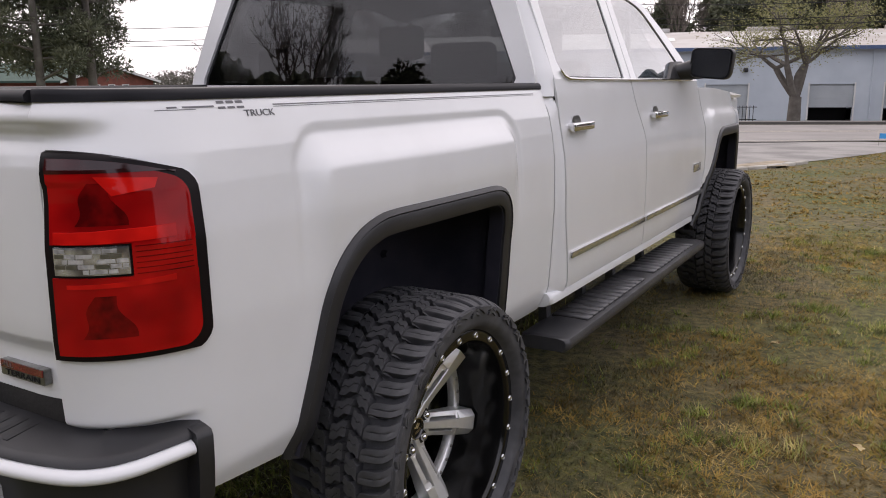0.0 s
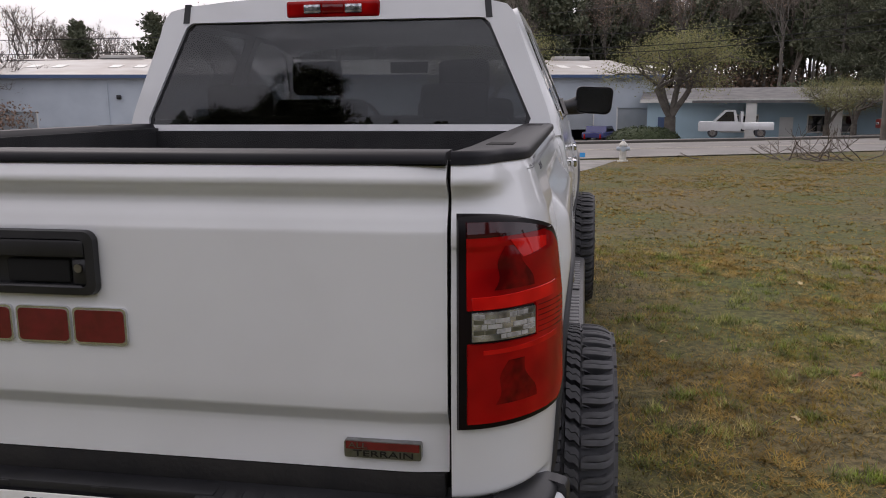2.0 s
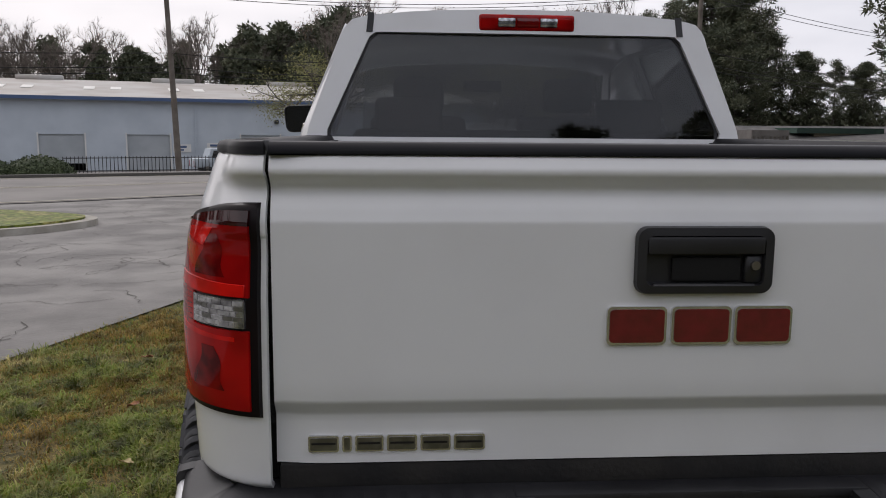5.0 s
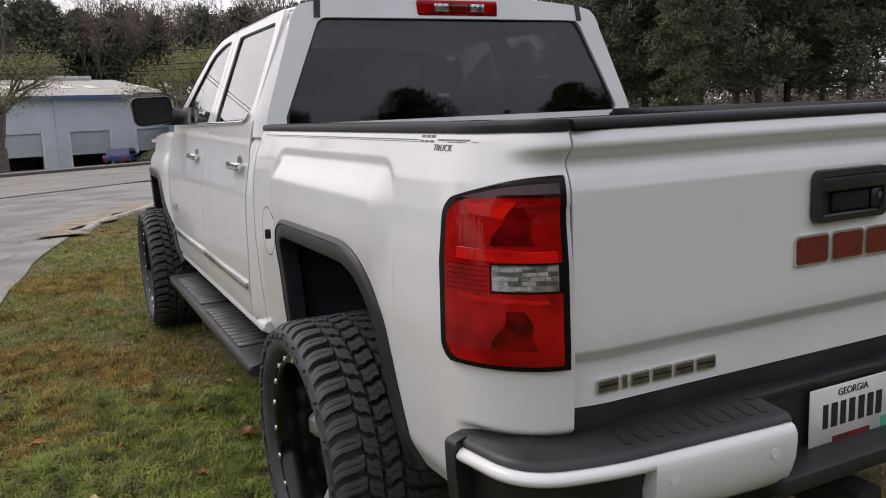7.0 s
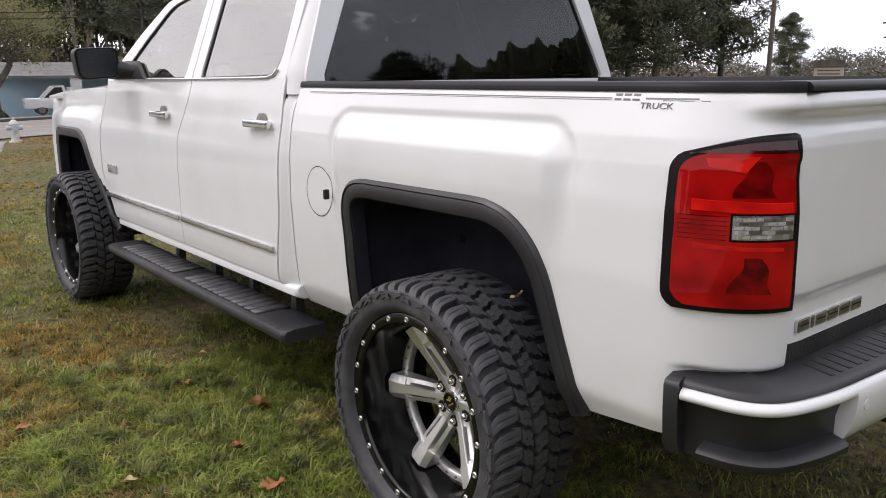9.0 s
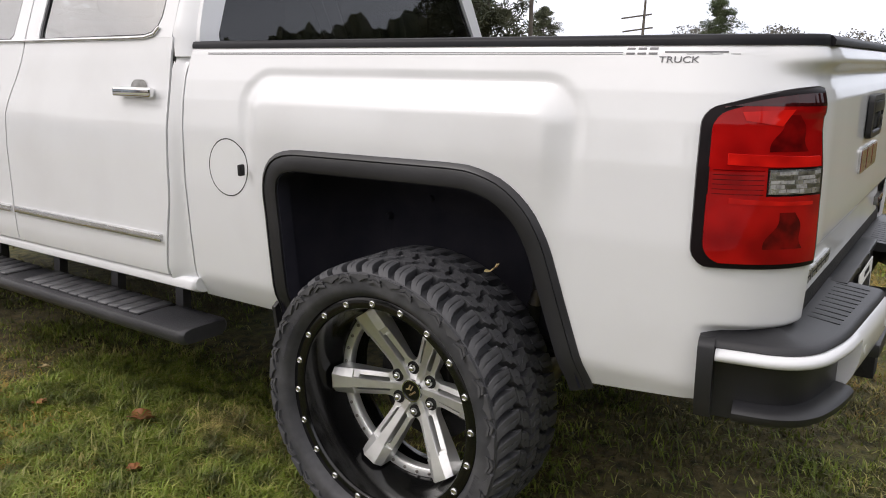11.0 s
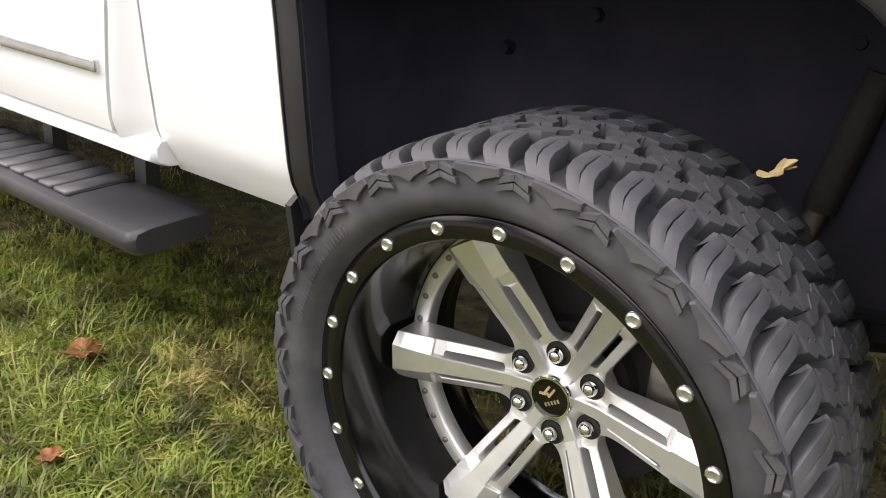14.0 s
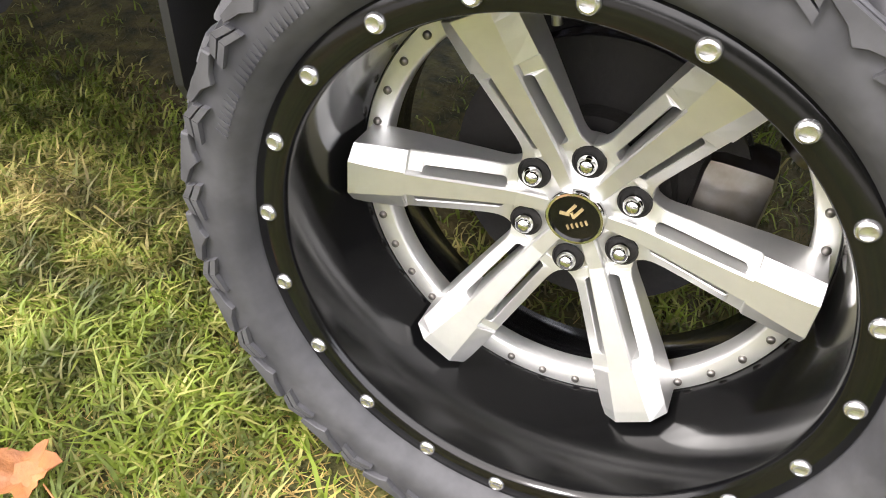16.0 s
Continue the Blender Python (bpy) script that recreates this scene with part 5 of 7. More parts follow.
for sd in SIDES:
    spring = Shape()
    for k in range(4):
        half = 0.72 - 0.15 * k
        spring.loft([[(sd * (0.57 + dx), AXLE_R[0] + y, 0.545 - 0.012 * k + 0.10 * (y / 0.72) ** 2 + dz) for dx, dz in ((-0.032, -0.005), (0.032, -0.005), (0.032, 0.005), (-0.032, 0.005))] for y in span(-half, half, 14)], closed=True, caps=True)
    part("leaf_spring", spring, M_DARK, truck, "dark leaf spring pack")
    shock = part("shock_absorber", Shape().tube((sd * 0.63, 0.83, 0.52), (sd * 0.625, 0.812, 0.665), 0.022, n=14).tube((sd * 0.615, 0.800, 0.715), (sd * 0.60, 0.76, 0.93), 0.026, n=14), M_DARK, truck, "dark shock absorber")
    part("shock_collar", Shape().tube((sd * 0.625, 0.812, 0.662), (sd * 0.615, 0.800, 0.718), 0.020, n=14), M_STEEL, shock, "pale steel collar")
part("exhaust_pipe", Shape().tube((0.62, 0.25, 0.56), (0.62, 1.6, 0.52), 0.04, n=14), M_STEEL, truck, "steel exhaust pipe")
spare = Shape().lathe([(0.50, 0.10), (0.50, 0.34), (0.52, 0.37), (0.66, 0.37), (0.70, 0.34), (0.70, 0.10)], 40, 0.0, 0.0, closed=True)
spare.v = [(z, y + 0.42, x) for x, y, z in spare.v]
part("spare_wheel", spare, M_RUBBER, truck, "dark spare wheel under the bed")
part("underbody_panel", Shape().box(-0.78, 0.78, 1.62, 4.1, 0.60, 0.64).box(-0.58, 0.58, 0.12, 1.62, 0.72, 0.76), M_DARK, truck, "dark underbody")
part("fuel_tank", Shape().rbox(-0.40, 0.38, 1.7, 3.2, 0.50, 0.70, 0.05), M_DARK, truck, "dark fuel tank")

# ---- wheels: local x runs along the axle, the outer face towards -x ----
def tread_piece(loop, r0, r1, shrink=0.86, curve_in=0.0):
    """A tread block: an outline of (x, angle in degrees) raised from radius r0 to r1, with chamfered edges."""
    sh = Shape()
    cx, ca = sum(p[0] for p in loop) / len(loop), sum(p[1] for p in loop) / len(loop)
    def ring_(r, k):
        out = []
        for x, a in loop:
            xx, aa = lerp(cx, x, k), radians(lerp(ca, a, k))
            rr = r - curve_in * max(0.0, abs(xx) - 0.115) ** 1.5
            out.append((xx, rr * math.cos(aa), rr * math.sin(aa)))
        return out
    sh.loft([ring_(r0, 1.04), ring_(r1 - 0.004, 0.97), ring_(r1, shrink)], closed=True, caps=True, smooth=False)
    return sh

NB = 46
STEP = 360 / NB
def joined(*shapes):
    out = Shape()
    for s in shapes:
        out.add(s.v, s.f)
    return out

def shoulder(sgn, long):
    """A rounded shoulder lug, split by a sipe, curling over on to the sidewall."""
    path = [(0.0775, 0.4250), (0.0790, 0.4282), (0.0850, 0.4291), (0.106, 0.4292), (0.128, 0.4272), (0.145, 0.4225), (0.157, 0.4160), (0.165, 0.4090), (0.1690, 0.4035)] + ([(0.1705, 0.3985)] if long else [(0.1700, 0.4010)])
    n = len(path)
    sh = Shape()
    for half in (-1, 1):
        loops = []
        for i, (x, r) in enumerate(path):
            t = i / (n - 1)
            (xa, ra), (xb, rb) = path[max(i - 1, 0)], path[min(i + 1, n - 1)]
            nx, nr = Vector((-(rb - ra), xb - xa)).normalized()
            wide_ = STEP * (0.315 + 0.04 * t) * (0.52 if i == 0 else 0.66 if i == 1 else 0.88 if i == 2 else 1.0) * (1.0 if long else 0.92)
            mid = -2.9 * math.cos(math.pi * t) * (1 - 0.4 * t) + 0.75 * math.sin(8.5 * t)
            slit = 0.30 < t < 0.60
            gap = 0.08 if slit else 0.0
            row = []
            for v, dep in ((0.0, -0.028 if slit else 0.0), (0.0, -0.0015 if slit else 0.0), (0.04, 0.0), (0.50, 0.0), (0.91, -0.0002), (0.965, -0.0016), (1.0, -0.008), (1.05, -0.032)):
                a = radians(mid + half * (gap + v * (wide_ - gap)))
                rr = r + nr * dep
                row.append((sgn * (x + nx * dep), rr * math.cos(a), rr * math.sin(a)))
            loops.append(row)
        sh.loft(loops, closed=False, smooth=True)
        for lp in (loops[0], loops[-1]):
            sh.add(lp, [tuple(range(len(lp)))])
    return sh

def centre_block(x0, x1, slant, seed):
    """Two interlocking halves of a centre block, parted by a zigzag sipe."""
    rt = random.Random(seed)
    hi = [(lerp(x0, x1, u), 2.85 + 1.0 * k + slant * (u - 0.5)) for u, k in ((0.0, -0.5), (0.34, 0.55), (0.62, -0.45), (1.0, 0.35))]
    lo = [(lerp(x0, x1, u), -2.85 + 1.0 * k + slant * (u - 0.5)) for u, k in ((0.0, -0.35), (0.38, 0.6), (0.66, -0.5), (1.0, 0.4))]
    mid = [(lerp(x0, x1, u), 0.9 * k + slant * (u - 0.5) + rt.uniform(-0.15, 0.15)) for u, k in ((0.0, -0.4), (0.28, 0.7), (0.55, -0.5), (0.78, 0.6), (1.0, -0.2))]
    up = [(x, a + 0.16) for x, a in mid]
    return joined(tread_piece(lo + mid[::-1], 0.398, 0.4284, 0.95), tread_piece(up + hi[::-1], 0.398, 0.4298, 0.95))

PIECES = {
    "a": shoulder(-1, True).mesh("tread_block", M_RUBBER), "b": shoulder(-1, False).mesh("tread_block", M_RUBBER),
    "c": shoulder(1, True).mesh("tread_block", M_RUBBER),
    "d": centre_block(-0.0750, -0.0345, 2.6, 1).mesh("tread_block", M_RUBBER),
    "e": centre_block(-0.0255, 0.0255, -2.8, 2).mesh("tread_block", M_RUBBER),
    "f": centre_block(0.0345, 0.0750, 2.6, 3).mesh("tread_block", M_RUBBER),
}
def bite():
    """A raised chevron on the sidewall."""
    sh = Shape()
    for k in (-1, 1):
        for r, w in ((0.4050, 2.7), (0.3945, 3.3)):
            lp = [(r, k * 0.04), (r - 0.0080, k * w), (r - 0.0160, k * (w + 0.3)), (r - 0.0078, k * 0.04)]
            sh.loft([[(-0.1705 - h, q * math.cos(radians(a)), q * math.sin(radians(a))) for q, a in lp] for h in (-0.010, 0.0078)], closed=True, caps=True, smooth=False)
    return sh
def skirt():
    """A low pointed plate on the sidewall under a shoulder lug."""
    sh = Shape()
    lp = [(0.4055, -4.6), (0.3985, -5.0), (0.3915, -1.7), (0.3825, 0.3), (0.3890, 1.7), (0.3965, 4.9), (0.4055, 4.6)]
    sh.loft([[(-0.1705 - h, lerp(0.396, q, k) * math.cos(radians(a * k)), lerp(0.396, q, k) * math.sin(radians(a * k))) for q, a in lp] for h, k in ((-0.010, 1.0), (0.0066, 1.0), (0.0080, 0.93))], closed=True, caps=True, smooth=False)
    return sh
def text_arc():
    """Raised unreadable sidewall lettering as plain bars."""
    sh = Shape()
    for i in range(26):
        if i % 9 == 8:
            continue
        a0 = radians(14 + 1.25 * i)
        a1 = a0 + radians(0.45)
        lp = [(0.354, a0), (0.354, a1), (0.368, a1 + 0.006), (0.368, a0 + 0.006)]
        sh.loft([[(-0.1715 - h, r * math.cos(a), r * math.sin(a)) for r, a in lp] for h in (0.0, 0.0022)], closed=True, caps=True, smooth=False)
    return sh
TEXT = text_arc().mesh("sidewall_lettering", M_RUBBER)
BITE = bite().mesh("sidewall_bite", M_RUBBER)
SKIRT = skirt().mesh("sidewall_plate", M_RUBBER)

tyre_profile = [(0.140, 0.318), (0.160, 0.330), (0.170, 0.365), (0.170, 0.395), (0.160, 0.403), (0.140, 0.402), (0.10, 0.401), (-0.10, 0.401), (-0.140, 0.4025), (-0.158, 0.4050), (-0.1655, 0.4070), (-0.1690, 0.4068), (-0.1702, 0.4055), (-0.1694, 0.4030), (-0.1703, 0.3980), (-0.1712, 0.390), (-0.1722, 0.378), (-0.1728, 0.362), (-0.1690, 0.348), (-0.158, 0.339), (-0.146, 0.333), (-0.136, 0.325)]
TYRE = Shape().lathe(tyre_profile, 120).mesh("tyre", M_RUBBER)
rim_profile = [(-0.134, 0.332), (-0.144, 0.331), (-0.1465, 0.3285), (-0.1460, 0.2995), (-0.1445, 0.2975), (-0.134, 0.294), (-0.06, 0.286), (0.03, 0.283), (0.055, 0.262), (0.12, 0.262), (0.15, 0.30), (0.16, 0.320)]
RIM = Shape().lathe(rim_profile, 120).mesh("wheel", M_GLOSS)
LIPLINE = Shape().lathe([(-0.1415, 0.3345), (-0.1440, 0.3335), (-0.1440, 0.3315), (-0.1415, 0.3310)], 120).mesh("rim_bead", M_RUBBER)
bolt = Shape().lathe([(-0.1510, 0.0108), (-0.1540, 0.0106), (-0.1565, 0.0090), (-0.1572, 0.0068), (-0.1558, 0.0052), (-0.1560, 0.0)], 16)
BOLT = bolt.mesh("lip_bolt", M_SIL)

def spoke_bar():
    """One spoke along +y: a proud flat centre bar, sloping rails beside two round-ended slots, and a faceted outer end."""
    sh = Shape()
    low = 0.055
    bar = ((0.036, 0.0098), (0.075, 0.0112), (0.18, 0.0152), (0.206, 0.0165))
    rise = lambda r: curve(((0.036, 0.0050), (0.075, 0.0), (0.18, -0.016), (0.206, -0.0192)), r)
    sh.loft([[(low, r, -w), (rise(r) + 0.003, r, -w), (rise(r), r, -w + 0.002), (rise(r), r, w - 0.002), (rise(r) + 0.003, r, w), (low, r, w)] for r, w in bar], closed=True, caps=True, smooth=False)
    for k, far in ((-1, 0.196), (1, 0.188)):
        near, rad = 0.090, 0.0055
        stations = sorted([0.079, 0.083, 0.087, 0.206] + [near + rad * q for q in (0, 0.08, 0.3, 0.65, 1.0)] + [far - rad * q for q in (0, 0.08, 0.3, 0.65, 1.0)] + [0.102, 0.112, 0.13, 0.15, 0.17])
        rail = []
        for r in stations:
            w = curve(bar, r)
            open_ = lerp(0.0215, 0.0262, (r - 0.08) / 0.126)
            d = min(r - near, far - r)
            inner = w if d <= 0 else lerp(w, open_, math.sqrt(max(0.0, 1 - (1 - min(d / rad, 1.0)) ** 2)))
            outer = curve(((0.079, 0.0455), (0.083, 0.0425), (0.088, 0.0395), (0.095, 0.0375), (0.104, 0.0368), (0.13, 0.0382), (0.206, 0.0410)), r)
            x0 = curve(((0.079, 0.0105), (0.12, 0.0048), (0.206, -0.0115)), r)
            x1 = curve(((0.079, 0.0130), (0.12, 0.0110), (0.206, -0.0030)), r)
            rail.append([(low, r, k * inner), (x0 + 0.0012, r, k * inner), (x0, r, k * (inner + 0.0012)), (x1 - 0.001, r, k * (outer - 0.0012)), (x1 + 0.001, r, k * outer), (low, r, k * outer)])
        sh.loft(rail, closed=True, caps=True, smooth=False)
    sh.loft([[(low, r, -b), (x1, r, -b), (x0, r, -a), (x0, r, a), (x1, r, b), (low, r, b)]
             for r, a, b, x0, x1 in ((0.205, 0.0165, 0.0410, -0.0190, -0.0040), (0.2075, 0.0168, 0.0412, -0.0194, -0.0068), (0.235, 0.0190, 0.0416, -0.0232, -0.0090), (0.262, 0.0212, 0.0420, -0.0262, -0.0112), (0.2775, 0.0225, 0.0412, -0.0270, -0.0115), (0.2785, 0.0215, 0.0400, -0.0255, -0.0105))], closed=True, caps=True, smooth=False)
    # the spokes stand out like a shallow cone
    sh.v = [(curve(((0.08, 0.055), (0.27, 0.028)), r) if x >= low else x + curve(((0.04, 0.018), (0.08, 0.018), (0.27, -0.013), (0.28, -0.0145)), r), r if r < 0.2 else lerp(0.2, r, 0.91), z) for x, r, z in sh.v]
    return sh
SPOKE = spoke_bar().mesh("spoke", M_ALU)
hub = Shape()
hub.lathe([(0.05, 0.0885), (0.018, 0.0885), (0.0135, 0.086), (0.0130, 0.075), (0.0125, 0.044), (0.008, 0.040), (0.004, 0.036), (0.02, 0.034)], 60)
HUB = hub.mesh("hub_plate", M_ALU)
CAPR = Shape().lathe([(0.004, 0.036), (-0.004, 0.036), (-0.006, 0.0345), (-0.006, 0.0315), (0.0, 0.0310)], 40).mesh("centre_cap_ring", M_CHROME)
CAPD = Shape().lathe([(-0.003, 0.0312), (-0.0042, 0.020), (-0.0045, 0.0)], 40).mesh("centre_cap", M_GLOSS)
capm = Shape()
for y, z, l, h, tilt in ((0.0065, 0.0075, 0.017, 0.0036, 62), (0.0135, 0.0020, 0.015, 0.0036, 62), (0.0100, -0.0085, 0.012, 0.0036, 118), (0.0050, 0.0, 0.008, 0.0030, 0)):
    capm.box(-0.0064, -0.0042, -l / 2, l / 2, -h / 2, h / 2, Matrix.Rotation(radians(55), 4, "X") @ Matrix.Translation((0, y, z)) @ Matrix.Rotation(radians(tilt), 4, "X"))
for i in range(5):
    capm.box(-0.0064, -0.0042, -0.003, 0.003, -0.0011, 0.0011, Matrix.Rotation(radians(55), 4, "X") @ Matrix.Translation((0, -0.0085, -0.012 + 0.006 * i)))
CAPM = capm.mesh("cap_mark", M_LEAF_TAN)
LUGW = Shape().lathe([(0.0125, 0.0205), (0.0095, 0.0200), (0.0095, 0.0180), (0.0120, 0.0170), (0.0120, 0.0)], 24).mesh("lug_pocket", M_DARK)
LUG = Shape().lathe([(0.014, 0.0128), (0.005, 0.0126), (-0.001, 0.0110), (-0.005, 0.0076), (-0.0065, 0.0040), (-0.007, 0.0)], 20).mesh("lug_nut", M_CHROME)
RING = Shape().lathe([(0.055, 0.2845), (0.032, 0.2845), (0.026, 0.281), (0.026, 0.258), (0.030, 0.254), (0.055, 0.254)], 96).mesh("inner_ring", M_ALU)
STUD = Shape().lathe([(0.027, 0.0055), (0.0225, 0.0050), (0.0210, 0.0030), (0.0210, 0.0)], 10).mesh("ring_stud", M_STEEL)
ROTOR = Shape().lathe([(0.135, 0.06), (0.085, 0.062), (0.085, 0.098), (0.108, 0.102), (0.108, 0.186), (0.116, 0.186), (0.116, 0.165), (0.140, 0.165), (0.140, 0.186), (0.147, 0.186), (0.147, 0.06)], 64).mesh("brake_disc", M_DARK)
vanes = Shape()
for i in range(40):
    vanes.box(0.114, 0.142, 0.160, 0.1855, -0.0045, 0.0045, Matrix.Rotation(radians(9 * i), 4, "X"))
VANES = vanes.mesh("cooling_vanes", M_SIL)
VALVE = Shape().tube((-0.005, 0.274, 0), (-0.004, 0.246, 0), 0.0045, n=10).tube((-0.004, 0.248, 0), (-0.004, 0.238, 0), 0.0058, n=10).mesh("valve_stem", M_BADGE)
BACK = Shape().lathe([(0.150, 0.04), (0.150, 0.165), (0.135, 0.170)], 48).mesh("dust_shield", M_DARK)
CALI = Shape().rbox(0.085, 0.165, -0.20, -0.115, -0.09, 0.09, 0.02, 2).mesh("brake_caliper", M_STEEL)

def stick(name, me, parent, m, label=""):
    ob = new(name, me)
    ob.parent = parent
    ob.matrix_basis = m
    return tagged(ob, label)

def wheel(at, turn, roll):
    w = new("wheel", RIM)
    w.parent = truck
    w.matrix_parent_inverse = Matrix.Translation(truck.location).inverted()
    w.matrix_basis = Matrix.Translation(at) @ Matrix.Rotation(radians(turn), 4, "Z") @ Matrix.Rotation(radians(roll), 4, "X")
    tagged(w, "deep dish black wheel with silver spokes and mud tyre")
    rx = lambda a: Matrix.Rotation(radians(a), 4, "X")
    inset = Matrix.Translation((0.018, 0, 0))
    stick("tyre", TYRE, w, Matrix.Identity(4), "black all-terrain tyre")
    stick("rim_bead", LIPLINE, w, Matrix.Identity(4))
    for i in range(NB):
        a = STEP * i
        stick("tread_block", PIECES["a" if i % 2 else "b"], w, rx(a))
        stick("tread_block", PIECES["c"], w, rx(a + STEP * 0.4))
        stick("tread_block", PIECES["d"], w, rx(a + STEP * 0.15))
        stick("tread_block", PIECES["e"], w, rx(a + STEP * 0.6))
        stick("tread_block", PIECES["f"], w, rx(a + STEP * 0.05))
        if i % 2:
            stick("sidewall_bite", BITE, w, rx(a + 2.6 + STEP * 0.5))
        else:
            stick("sidewall_plate", SKIRT, w, rx(a + 2.6 + STEP * 0.5))
    for a in (0, 180):
        stick("sidewall_lettering", TEXT, w, rx(a), "raised bars of unreadable lettering")
    for i in range(20):
        a = radians(-2.7 + 18 * i)
        stick("lip_bolt", BOLT, w, Matrix.Translation((0.006, 0.3140 * math.cos(a), 0.3140 * math.sin(a))), "bright lip bolt")
    stick("inner_ring", RING, w, Matrix.Identity(4), "silver studded inner ring")
    for i in range(36):
        if i % 6 in (0,):
            continue
        a = radians(-2.6 + 10 * i)
        stick("ring_stud", STUD, w, Matrix.Translation((0, 0.269 * math.cos(a), 0.269 * math.sin(a))))
    for i in range(6):
        stick("spoke", SPOKE, w, rx(-2.6 + 60 * i), "machined silver split spoke")
        a = radians(27.4 + 60 * i)
        off = Matrix.Translation((0.018, 0.0698 * math.cos(a), 0.0698 * math.sin(a)))
        stick("lug_nut", LUG, w, off, "chrome lug nut")
        stick("lug_pocket", LUGW, w, off, "dark lug pocket")
    stick("hub_plate", HUB, w, inset, "silver hub plate")
    stick("centre_cap_ring", CAPR, w, inset, "chrome cap ring")
    stick("centre_cap", CAPD, w, inset, "gloss black centre cap")
    stick("cap_mark", CAPM, w, inset, "pale bars on the cap")
    stick("brake_disc", ROTOR, w, Matrix.Identity(4), "dark brake disc")
    stick("cooling_vanes", VANES, w, Matrix.Identity(4), "pale vanes in the edge of the brake disc")
    stick("valve_stem", VALVE, w, rx(74), "brass valve stem")
    stick("dust_shield", BACK, w, Matrix.Identity(4))
    stick("brake_caliper", CALI, w, rx(-roll), "grey brake caliper")
    return w

wheel((-0.985, *AXLE_R), 0, 0)
wheel((0.985, *AXLE_R), 180, 17)
wheel((-1.015, *AXLE_F), 0, 31)
wheel((1.015, *AXLE_F), 180, 52)
# the truck stands turned a little towards the driveway
YAW = radians(0.38)
truck.location = (-2.5 * math.sin(YAW), 0.3 + 2.5 * math.cos(YAW), 0)
truck.rotation_euler = (0, 0, YAW)


# ---- across the road ----
def warehouse():
    """A long metal warehouse, its front along the road; local x runs along the road."""
    x0, y0 = from_road(62, -16)
    root = thing("warehouse", "long pale blue metal warehouse with roller doors", "warehouse", (x0, y0, -1.6))
    root.rotation_euler = (0, 0, radians(18))
    L, D, E, R = 50.0, 24.0, 5.1, 6.85
    doors = [1.6, 11.6, 17.4, 22.9, 30.6, 37.4, 42.1, 46.9]
    def p(nm, sh, mat, lab="", par=None):
        return part(nm, sh, mat, par or root, lab, local=True)
    xs = 0.0
    for dx in doors:
        p("wall_panel", Shape().box(xs, dx, 0, 0.25, 0, E), M_SIDING, "pale blue metal siding")
        p("wall_panel", Shape().box(dx, dx + 2.8, 0, 0.25, 2.72, E), M_SIDING, "pale blue metal siding")
        xs = dx + 2.8
    p("wall_panel", Shape().box(xs, L, 0, 0.25, 0, E), M_SIDING, "pale blue metal siding")
    for nm, a in (("end_wall", 0.0), ("end_wall", L - 0.25)):
        e = Shape()
        e.prism([(a, 0.25, 0), (a, D, 0), (a, D, E), (a, D / 2, R), (a, 0.25, E)], (0.25, 0, 0))
        p(nm, e, M_SIDING, "pale blue gable wall")
    p("back_wall", Shape().box(0, L, D - 0.25, D, 0, E), M_SIDING)
    r = Shape()
    r.prism([(-0.4, -0.5, E - 0.02), (-0.4, D / 2, R), (-0.4, D / 2, R + 0.12), (-0.4, -0.5, E + 0.12)], (L + 0.8, 0, 0))
    roof = p("front_roof", r, M_ROOFMETAL, "weathered metal roof")
    r = Shape()
    r.prism([(-0.4, D + 0.5, E - 0.02), (-0.4, D / 2, R), (-0.4, D / 2, R + 0.12), (-0.4, D + 0.5, E + 0.12)], (L + 0.8, 0, 0))
    p("back_roof", r, M_ROOFMETAL)
    p("eave_trim", Shape().box(-0.45, L + 0.45, -0.58, -0.48, E - 0.10, E + 0.14), M_BLUETRIM, "blue eave trim")
    p("floor_slab", Shape().box(0.3, L - 0.3, 0.3, D - 0.3, -0.3, 0.05), M_VOID)
    for i in range(9):
        x = 2.4 + 5.9 * i
        for k in (0.0, 1.3):
            sk = Shape()
            sk.box(0, 0.75, 0, 2.0, 0.0, 0.03, pose(x + k * 1.4, 4.5, E + 0.12 + 5.0 * (R - E) / (D / 2 + 0.5) + 0.012, math.degrees(math.atan2(R - E, D / 2 + 0.5))))
            p("skylight_panel", sk, M_SKYLIGHT, "pale skylight panel", roof)
    for x in (6, 15, 25, 34.5, 45):
        p("ridge_vent", Shape().rbox(x, x + 3.4, D / 2 - 0.5, D / 2 + 0.5, R - 0.05, R + 0.42, 0.06, 1), M_ROOFMETAL, "low ridge vent", roof)
    rng = random.Random(3)
    for i, dx in enumerate(doors):
        lift = (0.06, 0.06, 0.75, 0.05, 0.05, 1.15, 1.1, 1.1)[i]
        door = p("roller_door", Shape().box(dx, dx + 2.8, 0.12, 0.18, lift, 2.72), M_ROLLDOOR, "partly raised roller door" if lift > 0.3 else "closed roller door")
        for k in range(int((2.7 - lift) / 0.3)):
            p("door_slat", Shape().box(dx, dx + 2.8, 0.105, 0.12, 2.70 - 0.3 * k - 0.03, 2.70 - 0.3 * k), M_ROLLDOOR, "", door)
        for a in (dx - 0.10, dx + 2.80):
            p("door_jamb", Shape().box(a, a + 0.10, -0.05, 0.2, 0, 2.82), M_WHITEWALL, "white door jamb")
        # black sheet that stands in for the darkness inside the bay
        p("bay_shade_sheet", Shape().box(dx, dx + 2.8, 1.6, 1.65, 0, 2.72), M_VOID, "black sheet for the unlit bay behind the door")
